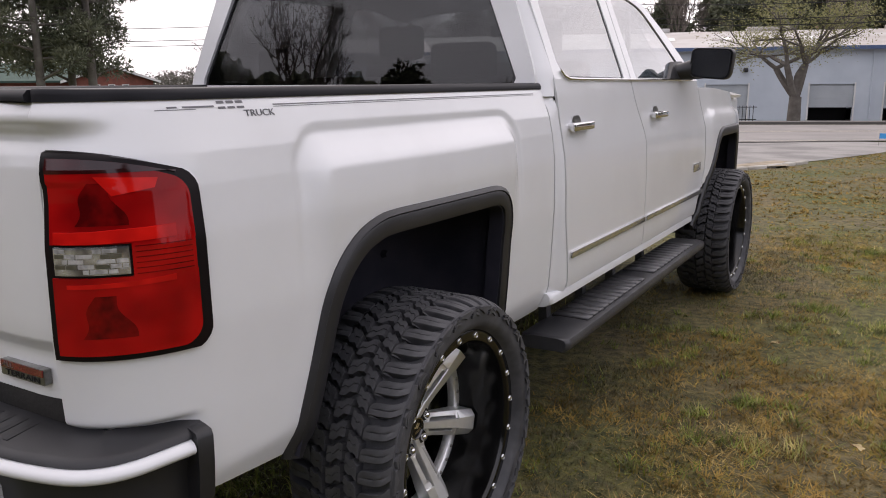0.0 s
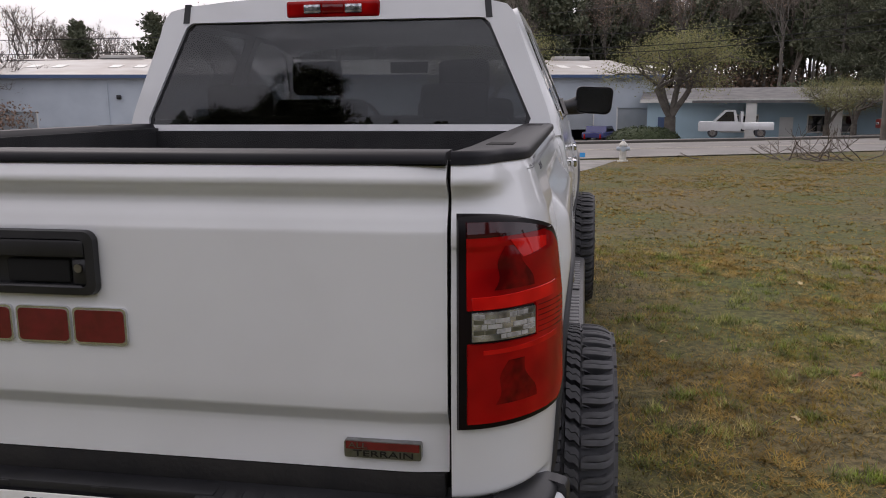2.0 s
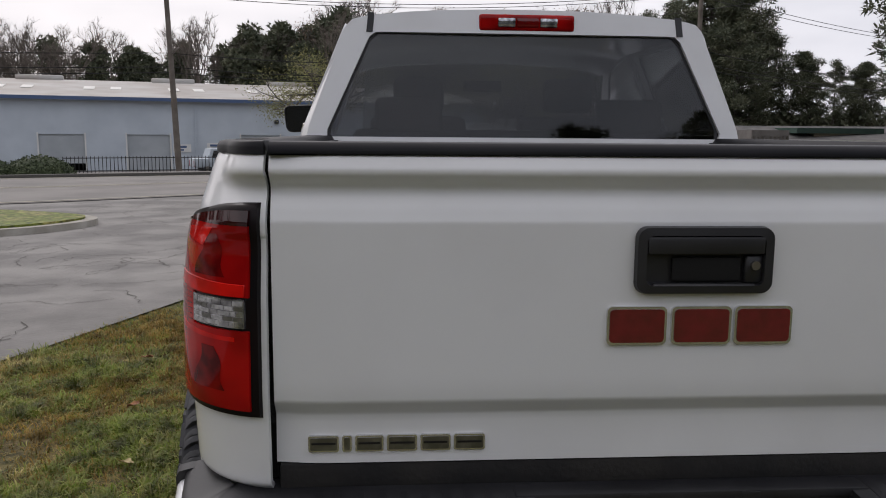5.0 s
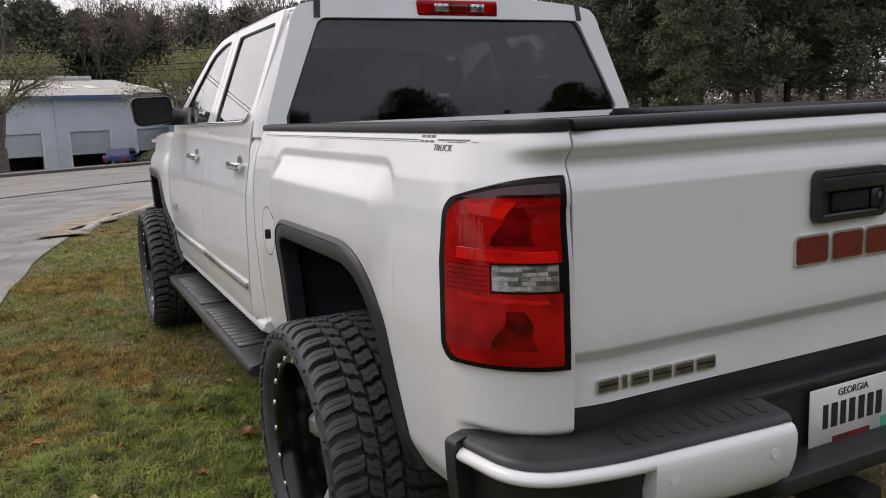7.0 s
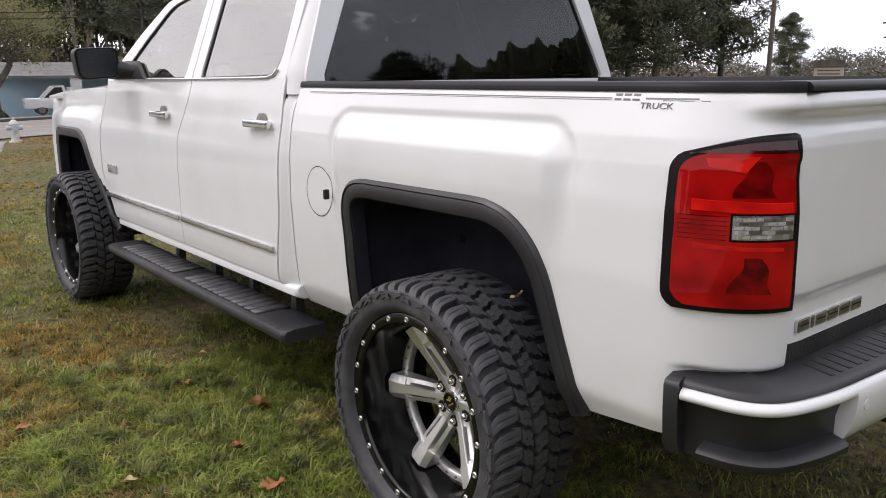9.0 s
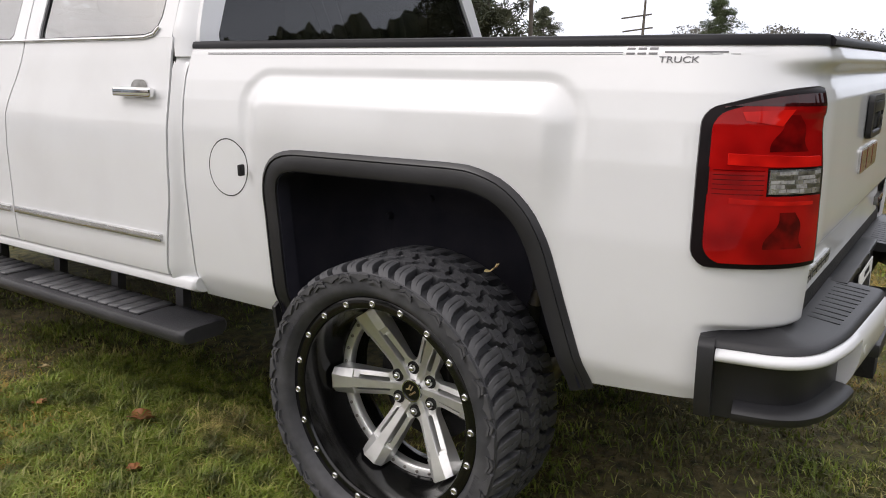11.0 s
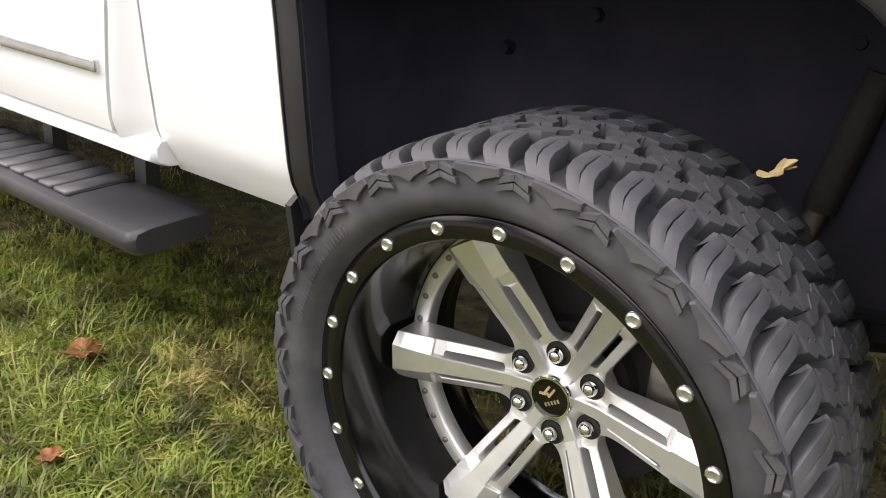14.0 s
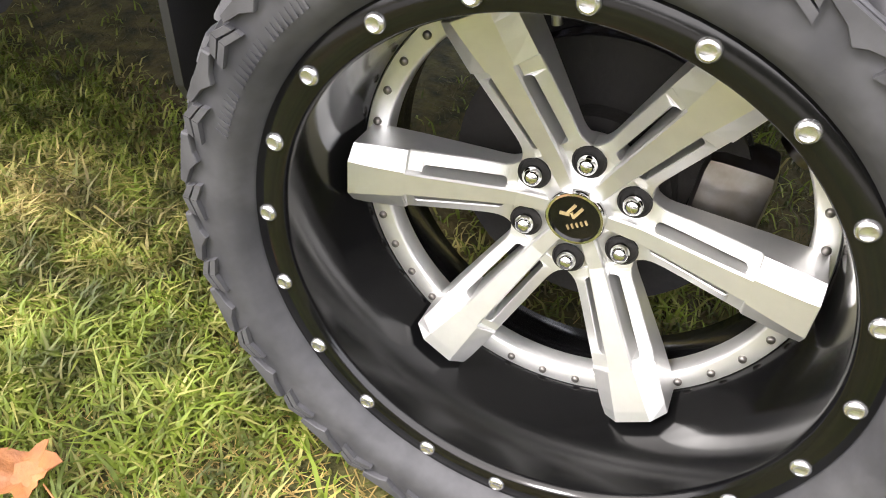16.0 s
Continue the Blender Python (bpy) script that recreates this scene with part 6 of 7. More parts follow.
    for x in (9.2, 27.4, 41.2):
        p("downspout", Shape().box(x, x + 0.10, -0.12, 0, 0, E - 0.2), M_SIDING, "pale downspout")
    for x in (9.9, 33.0):
        p("wall_lamp", Shape().rbox(x, x + 0.3, -0.35, 0, 3.55, 3.85, 0.05, 1), M_TRIM, "dark wall lamp")
    for x, w, z in ((25.9, 1.2, 1.5), (28.2, 2.3, 1.6)):
        s_ = p("wall_sign", Shape().box(x, x + w, -0.06, 0, z, z + 0.55), M_WHITEWALL, "white wall sign with blue bars")
        p("sign_bar", Shape().box(x + 0.2, x + w - 0.3, -0.075, -0.06, z + 0.30, z + 0.45), M_BLUETRIM, "", s_)
        p("sign_bar", Shape().box(x + 0.3, x + w - 0.5, -0.075, -0.06, z + 0.10, z + 0.22), M_BLUETRIM, "", s_)
    return root

warehouse()

def low_house(name, label, at, turn, L, D, E, R, wall_mat, roof_mat, windows, category, doors=()):
    """A gabled house, local x along its front, with windows at (x, z, w, h)."""
    root = thing(name, label, category, at)
    root.rotation_euler = (0, 0, radians(turn))
    p = lambda nm, sh, mat, lab="", par=None: part(nm, sh, mat, par or root, lab, local=True)
    p("wall", Shape().box(0, L, 0, D, -1.5, E), wall_mat, "house wall")
    for a in (-0.3, L + 0.1):
        p("gable", Shape().prism([(a + 0.3, 0.02, E), (a + 0.3, D - 0.02, E), (a + 0.3, D / 2, R - 0.1)], (-0.2 if a > 0 else 0.2, 0, 0)), wall_mat)
    for k in (0, 1):
        ya, yb = (-0.6, D / 2) if k == 0 else (D + 0.6, D / 2)
        p("roof", Shape().prism([(-0.5, ya, E - 0.15), (-0.5, yb, R), (-0.5, yb, R + 0.18), (-0.5, ya, E + 0.03)], (L + 1.0, 0, 0)), roof_mat, "pitched roof")
    p("fascia", Shape().box(-0.5, L + 0.5, -0.66, -0.6, E - 0.2, E + 0.04), M_WHITEWALL, "white fascia board")
    for x, z, w, h in windows:
        f = p("window", Shape().box(x, x + w, -0.08, 0, z, z + h), M_WHITEWALL, "white framed window")
        for i in range(2):
            p("pane", Shape().box(x + 0.08 + i * (w - 0.08) / 2, x + (i + 1) * (w - 0.08) / 2, -0.10, -0.08, z + 0.1, z + h - 0.1), M_AUTOGLASS, "", f)
    for x, w, h, mat in doors:
        p("door", Shape().box(x, x + w, -0.08, 0, -0.6, h), mat, "door")
    return root

# low light blue shop beside the warehouse, brick houses further along
E15 = (1.33, -1.2)
bx0, by0 = polar(E15, 4.3, 62)
shop = low_house("repair_shop", "low light blue shop with a grey roof", (bx0, by0, -1.15), -8, 19, 9, 2.85, 3.6, M_SIDING2, M_GREYROOF, [(5.2, 0.5, 2.6, 1.3), (11.0, 0.5, 3.2, 1.3)], "shop", [(0.8, 1.0, 1.6, M_BLUETRIM), (9.2, 0.9, 1.6, M_WHITEWALL)])
part("awning_roof", Shape().box(3.2, 18.6, -2.4, -0.5, 2.62, 2.80), M_GREYROOF, shop, "flat porch roof", local=True)
for x in (6.8, 12.2, 18.2):
    part("porch_pier", Shape().box(x, x + 0.7, -2.3, -1.7, -0.9, 2.62), M_WHITEWALL, shop, "white porch pier", local=True)
hx, hy = polar((0.17, -1.48), 20.2, 64)
low_house("brick_house", "low brick house with grey roof and white windows", (hx, hy, -0.6), -16, 15, 8, 1.7, 2.6, material("brown_brick", (0.20, 0.13, 0.10), 0.85, 0, (0.15, 0.10, 0.08), 2.0), M_GREYROOF, [(3.4, 0.55, 1.7, 0.9), (7.4, 0.55, 1.2, 0.9), (11.0, 0.55, 1.6, 0.9)], "house")
ga = -53.3
gx, gy = polar((1.93, -0.97), ga, 80)
gh = low_house("brick_house", "red brick gable house with a green shingle roof", (gx + 3.6 * math.cos(radians(ga)), gy - 3.6 * math.sin(radians(ga)), -1.2), 90 - ga, 15, 7.2, 2.9, 4.2, M_BRICK, M_GREENROOF, [], "house")
# the long wing beside the gable
part("wall", Shape().box(1.6, 8.8, 7.2, 21.0, -1.5, 2.9), M_BRICK, gh, "brick wing wall", local=True)
for xa in (0.9, 9.5):
    part("roof", Shape().prism([(xa, 5.0, 2.80), (5.2, 5.0, 4.45), (5.2, 5.0, 4.62), (xa, 5.0, 2.98)], (0, 16.6, 0)), M_GREENROOF, gh, "green wing roof", local=True)
for off in (1.25, 0.0, -1.2):
    f = part("window", Shape().box(-0.08, 0.02, 3.6 + off - 0.30, 3.6 + off + 0.30, 1.6, 2.62), M_WHITEWALL, gh, "narrow white window", local=True)
    for z in (1.66, 2.00, 2.34):
        part("pane", Shape().box(-0.11, -0.08, 3.6 + off - 0.20, 3.6 + off + 0.20, z, z + 0.22), M_AUTOGLASS, f, local=True)
for k in (-1, 1):
    part("barge_board", Shape().prism([(-0.62, 3.6 + k * 4.2, 2.72), (-0.62, 3.6, 4.18), (-0.62, 3.6, 4.40), (-0.62, 3.6 + k * 4.2, 2.94)], (0.08, 0, 0)), M_WHITEWALL, gh, "white barge board", local=True)
# storage container, green bin and tan shed by the far houses
cx, cy = polar((-0.6, -1.44), 24.6, 60)
cont = thing("storage_container", "grey metal storage container on its side lot", "container", (cx, cy, ground_z(cx, cy)))
part("body", Shape().box(0, 2.7, 0, 2.4, 0, 2.0 - ground_z(cx, cy) - 0.2), material("container_grey", (0.20, 0.19, 0.18), 0.7, 0, (0.14, 0.13, 0.12), 1.0), cont, local=True)
for k in range(9):
    part("rib", Shape().box(0.1 + 0.3 * k, 0.2 + 0.3 * k, -0.05, 0, 0.1, 1.9), M_STEEL, cont, local=True)
tx, ty = polar((-0.6, -1.44), 28.4, 66)
tan = thing("shed", "tan shed with a flat green roof", "shed", (tx, ty, ground_z(tx, ty)))
part("wall", Shape().box(0, 5, 0, 4, 0, 2.1), M_TAN, tan, local=True)
part("roof", Shape().box(-1.5, 5.2, -0.3, 4.2, 2.1, 2.5), M_GREENROOF, tan, local=True)

# vehicles across the road
def parked_vehicle(name, label, at, turn, L, W, low, belt, top, cab, mat, bed=None, group=""):
    """A far vehicle, local x from tail to nose: body, cabin with glass, wheels, lamps."""
    v = thing(name, label, "truck" if bed is not None else "car", at, group)
    v.rotation_euler = (0, 0, radians(turn))
    p = lambda nm, sh, m, lab="", par=None: part(nm, sh, m, par or v, lab, local=True)
    p("body", Shape().rbox(bed if bed else 0, L, -W / 2, W / 2, low, belt, 0.12, 2), mat)
    if bed:
        p("bed", Shape().rbox(0, bed - 0.08, -W / 2, W / 2, low + 0.1, belt - 0.05, 0.05, 1), mat)
    a, b = cab
    loop = [(a, belt - 0.05), (a + 0.18, top), (b - 0.75, top), (b, belt - 0.05)]
    p("cabin", Shape().loft([[(x, y, z) for x, z in loop] for y in (-W / 2 + 0.08, W / 2 - 0.08)], closed=True, caps=True, smooth=False), mat)
    for y in (-W / 2 + 0.06, W / 2 - 0.09):
        lp = [(a + 0.22, belt + 0.02), (a + 0.32, top - 0.10), (b - 0.85, top - 0.10), (b - 0.22, belt + 0.02)]
        p("side_window", Shape().prism([(x, y, z) for x, z in lp], (0, 0.03, 0)), M_AUTOGLASS, "dark side window")
    r = low * 0.80
    for x in (L * 0.17, L * 0.80):
        for y in (-W / 2 + 0.02, W / 2 - 0.24):
            yo = y - 0.012 if y < 0 else y + 0.232
            ty, ri = Shape().lathe([(y, 0.02), (y, r), (y + 0.22, r), (y + 0.22, 0.02)], 20, x, r), Shape().lathe([(yo, 0.01), (yo, r * 0.6), (y + 0.1, r * 0.6)], 16, x, r)
            ty.v, ri.v = [(b_, a_, c_) for a_, b_, c_ in ty.v], [(b_, a_, c_) for a_, b_, c_ in ri.v]
            wv = p("wheel", ty, M_RUBBER, "dark tyre")
            p("rim", ri, M_STEEL, "", wv)
    for y in (-W / 2 + 0.1, W / 2 - 0.4):
        p("headlight", Shape().rbox(L - 0.06, L + 0.01, y, y + 0.3, belt - 0.38, belt - 0.2, 0.02, 1), M_CLEAR)
        p("tail_light", Shape().rbox(-0.012, 0.04, y + 0.1, y + 0.22, belt - 0.5, belt - 0.15, 0.01, 1), M_RED)
    return v

fx, fy = polar(E15, 12.4, 57)
flat = parked_vehicle("flatbed_truck", "white flatbed work truck parked at the kerb", (fx, fy, ground_z(fx, fy)), 172, 4.7, 1.9, 0.40, 1.05, 1.80, (2.2, 3.8), M_PAINT, 2.0)
part("headboard", Shape().box(1.9, 2.05, -0.95, 0.95, 0.6, 1.7), M_PAINT, flat, "white headboard", local=True)
cx2, cy2 = polar(E15, 0.6, 60)
parked_vehicle("blue_car", "dark blue car outside a warehouse bay", (cx2, cy2, ground_z(cx2, cy2)), 72, 4.2, 1.7, 0.24, 0.66, 1.08, (0.8, 3.2), M_CARBLUE)
rx2, ry2 = polar((0.17, -1.48), 23.0, 60)
parked_vehicle("red_truck", "faded red truck beside the brick house", (rx2, ry2, ground_z(rx2, ry2)), 200, 4.2, 1.8, 0.4, 1.0, 1.5, (1.8, 3.3), M_TRUCKRED, 2.0)
wx2, wy2 = polar((-0.58, -1.44), -13.9, 50)
parked_vehicle("silver_car", "pale car behind the iron fence", (wx2, wy2, ground_z(wx2, wy2)), 25, 4.4, 1.8, 0.3, 0.85, 1.4, (0.8, 3.4), M_SIDING)

# fire hydrant with a marker flag
hx, hy = 2.43, 25.0
hz = ground_z(hx, hy)
hyd = thing("fire_hydrant", "white fire hydrant with pale blue caps by the road", "hydrant", (hx, hy, hz))
b = Shape()
b.lathe([(0.0, 0.0), (0.0, 0.17), (0.05, 0.17), (0.06, 0.11), (0.50, 0.105), (0.52, 0.14), (0.56, 0.14), (0.60, 0.10), (0.66, 0.04)], 20)
b.v = [(z, y, x) for x, y, z in b.v]
part("barrel", b, M_HYDRANT, hyd, local=True)
part("bonnet_nut", Shape().tube((0, 0, 0.64), (0, 0, 0.72), 0.03, n=5), M_HYDCAP, hyd, local=True)
for a in (0, 180, 270):
    q = Vector((math.cos(radians(a)), math.sin(radians(a)), 0))
    part("outlet_cap", Shape().tube(q * 0.08 + Vector((0, 0, 0.42)), q * 0.21 + Vector((0, 0, 0.42)), 0.065 if a != 270 else 0.085, n=12), M_HYDCAP, hyd, "pale blue outlet cap", local=True)
fl = thing("marker_flag", "small blue utility marker flag in the verge", "flag", (1.05, 24.0, ground_z(1.05, 24)))
part("wire", Shape().tube((0, 0, 0), (0, 0, 0.34), 0.005, n=5), M_STEEL, fl, local=True)
part("flag", Shape().box(0, 0.17, -0.003, 0.003, 0.20, 0.34), M_BLUE, fl, "bright blue flag", local=True)

# iron fence in front of the warehouse
fence = thing("iron_fence", "black iron fence in front of the warehouse", "fence", (*from_road(48, 2), 0))
def fence_at(s):
    x, y = from_road(48, s)
    return x, y, ground_z(x, y)
for k in range(66):
    x, y, z = fence_at(2 + 0.2 * k)
    part("picket", Shape().tube((x, y, z), (x, y, z + 0.95), 0.02, n=4), M_WIRE, fence)
for h in (0.15, 0.86):
    part("rail", Shape().tube(Vector(fence_at(2)) + Vector((0, 0, h)), Vector(fence_at(15.2)) + Vector((0, 0, h)), 0.025, n=4), M_WIRE, fence)

# ---- poles and wires ----
def utility_pole(x, y, h, lean=0.0, arm=True):
    z = ground_z(x, y)
    pole = thing("utility_pole", "weathered wooden utility pole beside the road", "pole", (x, y, z), "roadside poles")
    part("post", Shape().tube((0, 0, -0.2), (lean, 0, h), 0.17, 0.12, 10), M_POLE, pole, local=True)
    if arm:
        part("crossarm", Shape().box(-1.1, 1.1, -0.06, 0.06, h - 0.75, h - 0.6, pose(lean, 0, 0, 0, 0, 115)), M_POLE, pole, local=True)
        for k in (-0.9, 0.0, 0.9):
            part("insulator", Shape().tube((lean + k * -0.42, k * 0.9, h - 0.6), (lean + k * -0.42, k * 0.9, h - 0.42), 0.05, n=8), M_SIDING, pole, local=True)
    part("bracket", Shape().tube((lean * 0.6, 0, h * 0.62), (lean * 0.6 + 0.5, -0.3, h * 0.66), 0.035, n=6), M_STEEL, pole, local=True)
    return (x + lean, y, z + h)

tops = [utility_pole(*from_road(44.3, -48), 9.4), utility_pole(-12.0, 42.0, 9.8, -0.35), utility_pole(16.4, 43.0, 10.2), utility_pole(*from_road(38, 74), 10)]
def wire(a, b, sag, r=0.018):
    sh = Shape()
    a, b = Vector(a), Vector(b)
    pts = [a.lerp(b, t) - Vector((0, 0, sag * 4 * t * (1 - t))) for t in span(0, 1, 16)]
    sh.loft([[p + Vector((0, 0, r)), p + Vector((r, 0, 0)), p - Vector((0, 0, r)), p - Vector((r, 0, 0))] for p in pts], closed=True, caps=True)
    return lone("overhead_wire", sh, M_WIRE, "thin black overhead power line", "wire", group="overhead wires")
for a, b in zip(tops, tops[1:]):
    for dz, dy in ((-0.45, 0.0), (-0.5, 0.9), (-3.6, 0.0), (-4.3, 0.05), (-4.6, -0.05)):
        wire((a[0], a[1] + dy, a[2] + dz), (b[0], b[1] + dy, b[2] + dz), 0.7)
p9x, p9y = polar((-2.5, -0.86), 60.8, 58)
t9 = utility_pole(p9x, p9y, 13, 0.1, False)
wire(t9, (p9x - 50, p9y + 42, 9), 1.2)
wire(t9, (p9x + 42, p9y - 48, 10), 1.2)
lx, ly = polar((-2.7, -0.78), 68.6, 85)
lat = thing("power_pylon", "far wooden power line pole with crossarms", "pylon", (lx, ly, 0))
part("post", Shape().tube((0, 0, 0), (0.6, 0, 7.5), 0.2, 0.12, 8), M_POLE, lat, local=True)
for z in (4.6, 5.9):
    part("crossarm", Shape().box(-1.4, 1.6, -0.08, 0.08, z, z + 0.16, pose(0.4, 0, 0, 0, -8, -60)), M_POLE, lat, local=True)
sx, sy = polar((-2.5, -0.86), 63.5, 66)
sign = thing("sign_board", "brown and cream notice board on posts", "sign", (sx, sy, 0))
sign.rotation_euler = (0, 0, radians(-64))
part("board", Shape().box(0, 2.0, 0, 0.2, 0.75, 2.3), material("sign_cream", (0.55, 0.50, 0.40), 0.7), sign, "cream board", local=True)
part("header", Shape().box(-0.05, 2.05, -0.06, 0.25, 1.75, 2.3), M_POLE, sign, "dark brown header", local=True)
for z in (1.0, 1.25, 1.5):
    part("text_bar", Shape().box(0.25, 1.75, -0.03, 0, z, z + 0.09), M_POLE, sign, local=True)
for x in (0.1, 1.8):
    part("post", Shape().box(x, x + 0.12, 0.04, 0.16, -0.2, 0.75), M_POLE, sign, local=True)

# ---- trees ----
def branch(sh, rng, p, d, length, r, depth, tips, wide=0.55, up=0.15, sides=5):
    n = 3
    for i in range(n):
        q = p + d * (length / n)
        sh.tube(p, q, r * (1 - 0.22 * i / n), r * (1 - 0.22 * (i + 1) / n), sides, caps=False)
        d = (d + Vector((rng.gauss(0, 0.10), rng.gauss(0, 0.10), rng.gauss(0.02, 0.06)))).normalized()
        p = q
    if depth == 0:
        tips.append((p, d))
        return
    for k in range(rng.choice((2, 3, 3))):
        nd = (d + Vector((rng.gauss(0, wide), rng.gauss(0, wide), rng.gauss(up, wide * 0.5)))).normalized()
        branch(sh, rng, p, nd, length * rng.uniform(0.62, 0.84), r * 0.60, depth - 1, tips, wide, up, max(3, sides - 1))
    if depth <= 2:
        tips.append((p, d))

def leaves(rng, places, n, spread, size, thin=0.6):
    sh = Shape()
    for p, d in places:
        for k in range(n):
            c = p + Vector((rng.gauss(0, spread), rng.gauss(0, spread), rng.gauss(0, spread * 0.8)))
            a = Vector((rng.gauss(0, 1), rng.gauss(0, 1), rng.gauss(0, 1))).normalized() * size * rng.uniform(0.6, 1.3)
            b = a.cross(Vector((rng.gauss(0, 1), rng.gauss(0, 1), rng.gauss(0, 1)))).normalized() * a.length * thin
            sh.add([c - a, c + b * 0.6, c + a, c - b * 0.6], [(0, 1, 2, 3)])
    return sh

def make_tree(kind, seed, h):
    """A tree at the origin: trunk with limbs, and a crown of small leaves or twigs."""
    rng = random.Random(seed)
    tr, tips = Shape(), []
    if kind == "spring":
        label, mat, nm = "budding spring tree with a spreading crown", M_BUD, "budding_tree"
        for k in range(4):
            d = Vector((rng.gauss(0, 0.45), rng.gauss(0, 0.45), 1)).normalized()
            branch(tr, rng, Vector((0, 0, h * 0.16)), d, h * 0.24, h * 0.024, 4, tips, 0.68, -0.02)
        tr.tube((0, 0, -0.2), (0, 0, h * 0.17), h * 0.042, h * 0.036, 9)
        crown = leaves(rng, tips, 38, h * 0.055, h * 0.0085)
    elif kind == "bare":
        label, mat, nm = "bare winter tree with fine twigs", M_TWIG, "bare_tree"
        branch(tr, rng, Vector((0, 0, -0.2)), Vector((0, 0, 1)), h * 0.34, h * 0.022, 5, tips, 0.42, 0.25)
        crown = Shape()
        for p, d in tips:
            for k in range(5):
                q = p + (d + Vector((rng.gauss(0, 0.6), rng.gauss(0, 0.6), rng.gauss(0.2, 0.5)))).normalized() * h * rng.uniform(0.03, 0.07)
                crown.tube(p, q, 0.014, 0.006, 3, caps=False)
    elif kind == "spreading":
        label, mat, nm = "bare spreading tree with fine twigs", M_TWIG, "bare_tree"
        tr.tube((0, 0, -0.2), (0, 0, h * 0.12), h * 0.026, h * 0.022, 8)
        for k in range(7):
            a = 2 * math.pi * (k + rng.random() * 0.5) / 7
            d = Vector((0.75 * math.cos(a), 0.75 * math.sin(a), rng.uniform(0.7, 1.3))).normalized()
            branch(tr, rng, Vector((0, 0, h * 0.10)), d, h * 0.27, h * 0.012, 4, tips, 0.50, 0.12)
        crown = Shape()
        for p, d in tips:
            for k in range(4):
                q = p + (d + Vector((rng.gauss(0, 0.6), rng.gauss(0, 0.6), rng.gauss(0.1, 0.5)))).normalized() * h * rng.uniform(0.03, 0.08)
                crown.tube(p, q, 0.013, 0.005, 3, caps=False)
    elif kind == "russet":
        label, mat, nm = "tall thin tree with russet buds", M_RUSSET, "budding_tree"
        branch(tr, rng, Vector((0, 0, -0.2)), Vector((0, 0, 1)), h * 0.36, h * 0.018, 5, tips, 0.34, 0.35)
        crown = leaves(rng, tips, 5, h * 0.03, h * 0.009)
    else:
        low = {"pine": 0.46, "cedar": 0.06, "yardpine": 0.15, "openpine": 0.17}[kind]
        label, mat, nm = ("tall pine with a ragged dark crown", M_PINE, "pine_tree") if kind != "cedar" else ("full green conifer with drooping boughs", M_CEDAR, "conifer_tree")
        bend = rng.uniform(-0.3, 0.3)
        pts = [Vector((bend * t * t, 0.3 * bend * t, h * t - 0.2)) for t in span(0, 1, 8)]
        for i, (a, b) in enumerate(zip(pts, pts[1:])):
            tr.tube(a, b, h * 0.016 * (1 - 0.10 * i), h * 0.016 * (1 - 0.10 * (i + 1)), 7, caps=False)
        crown = Shape()
        n, per, tris, size = {"pine": (26, 2, 70, 0.026), "cedar": (70, 3, 80, 0.022), "yardpine": (100, 3, 110, 0.019), "openpine": (30, 4, 150, 0.015)}[kind]
        for k in range(n):
            t = low + (1 - low) * (k + rng.random()) / n
            a = rng.uniform(0, 2 * math.pi)
            shape_ = math.sin(math.pi * min(1, (t - low) / (1 - low) * 0.80 + 0.20)) ** 0.6
            ln = h * {"pine": 0.17, "cedar": 0.24, "yardpine": 0.30, "openpine": 0.22}[kind] * shape_ * rng.uniform(0.45, 1.1)
            p0 = Vector((bend * t * t, 0.3 * bend * t, h * t - 0.2))
            d = Vector((math.cos(a), math.sin(a), rng.uniform(0.0, 0.55) if kind != "cedar" else rng.uniform(-0.25, 0.2)))
            p1 = p0 + d * ln
            tr.tube(p0, p1, h * 0.0055, h * 0.0018, 4, caps=False)
            for j in range(per):
                # a rounded tuft of needles, flatter than wide
                c0 = p0.lerp(p1, 0.40 + 0.62 * (j + rng.random() * 0.6) / per) + Vector((rng.gauss(0, 0.02), rng.gauss(0, 0.02), rng.uniform(0, 0.03))) * h
                R = h * (0.062 if kind == "pine" else 0.055) * rng.uniform(0.65, 1.2)
                for q in range(tris):
                    v = Vector((rng.gauss(0, 1), rng.gauss(0, 1), rng.gauss(0, 1))).normalized()
                    c = c0 + Vector((v.x, v.y, 0.62 * v.z)) * R * rng.random() ** 0.4
                    v = (v + Vector((rng.gauss(0, 0.5), rng.gauss(0, 0.5), rng.gauss(0.3, 0.5)))).normalized()
                    w = v.cross(Vector((rng.gauss(0, 1), rng.gauss(0, 1), rng.gauss(0, 1)))).normalized() * h * size * (0.42 if kind == "pine" else 0.20)
                    crown.add([c - w, c + w, c + v * h * size * rng.uniform(0.7, 1.5)], [(0, 1, 2)])
    root = thing(nm, label, "tree")
    part("trunk", tr, M_TWIG if kind in ("bare", "spreading") else M_BARK, root, local=True)
    part("crown", crown, mat, root, local=True)
    return root

def plant(src, x, y, turn=0.0, s=1.0, group=""):
    t = copy_thing(src, pose(x, y, ground_z(x, y), 0, 0, turn) @ Matrix.Scale(s, 4))
    return tagged(t, group=group) if group else t

def settle(src, x, y, turn=0.0, s=1.0, group=""):
    src.matrix_basis = pose(x, y, ground_z(x, y), 0, 0, turn) @ Matrix.Scale(s, 4)
    return tagged(src, group=group) if group else src

T_SPRING = make_tree("spring", 11, 8.0)
T_SPRING2 = make_tree("spring", 12, 8.0)
T_PINE = [make_tree("pine", 21 + i, 13.0) for i in range(3)]
T_YARD = [make_tree("yardpine", 31 + i, 12.0) for i in range(2)]
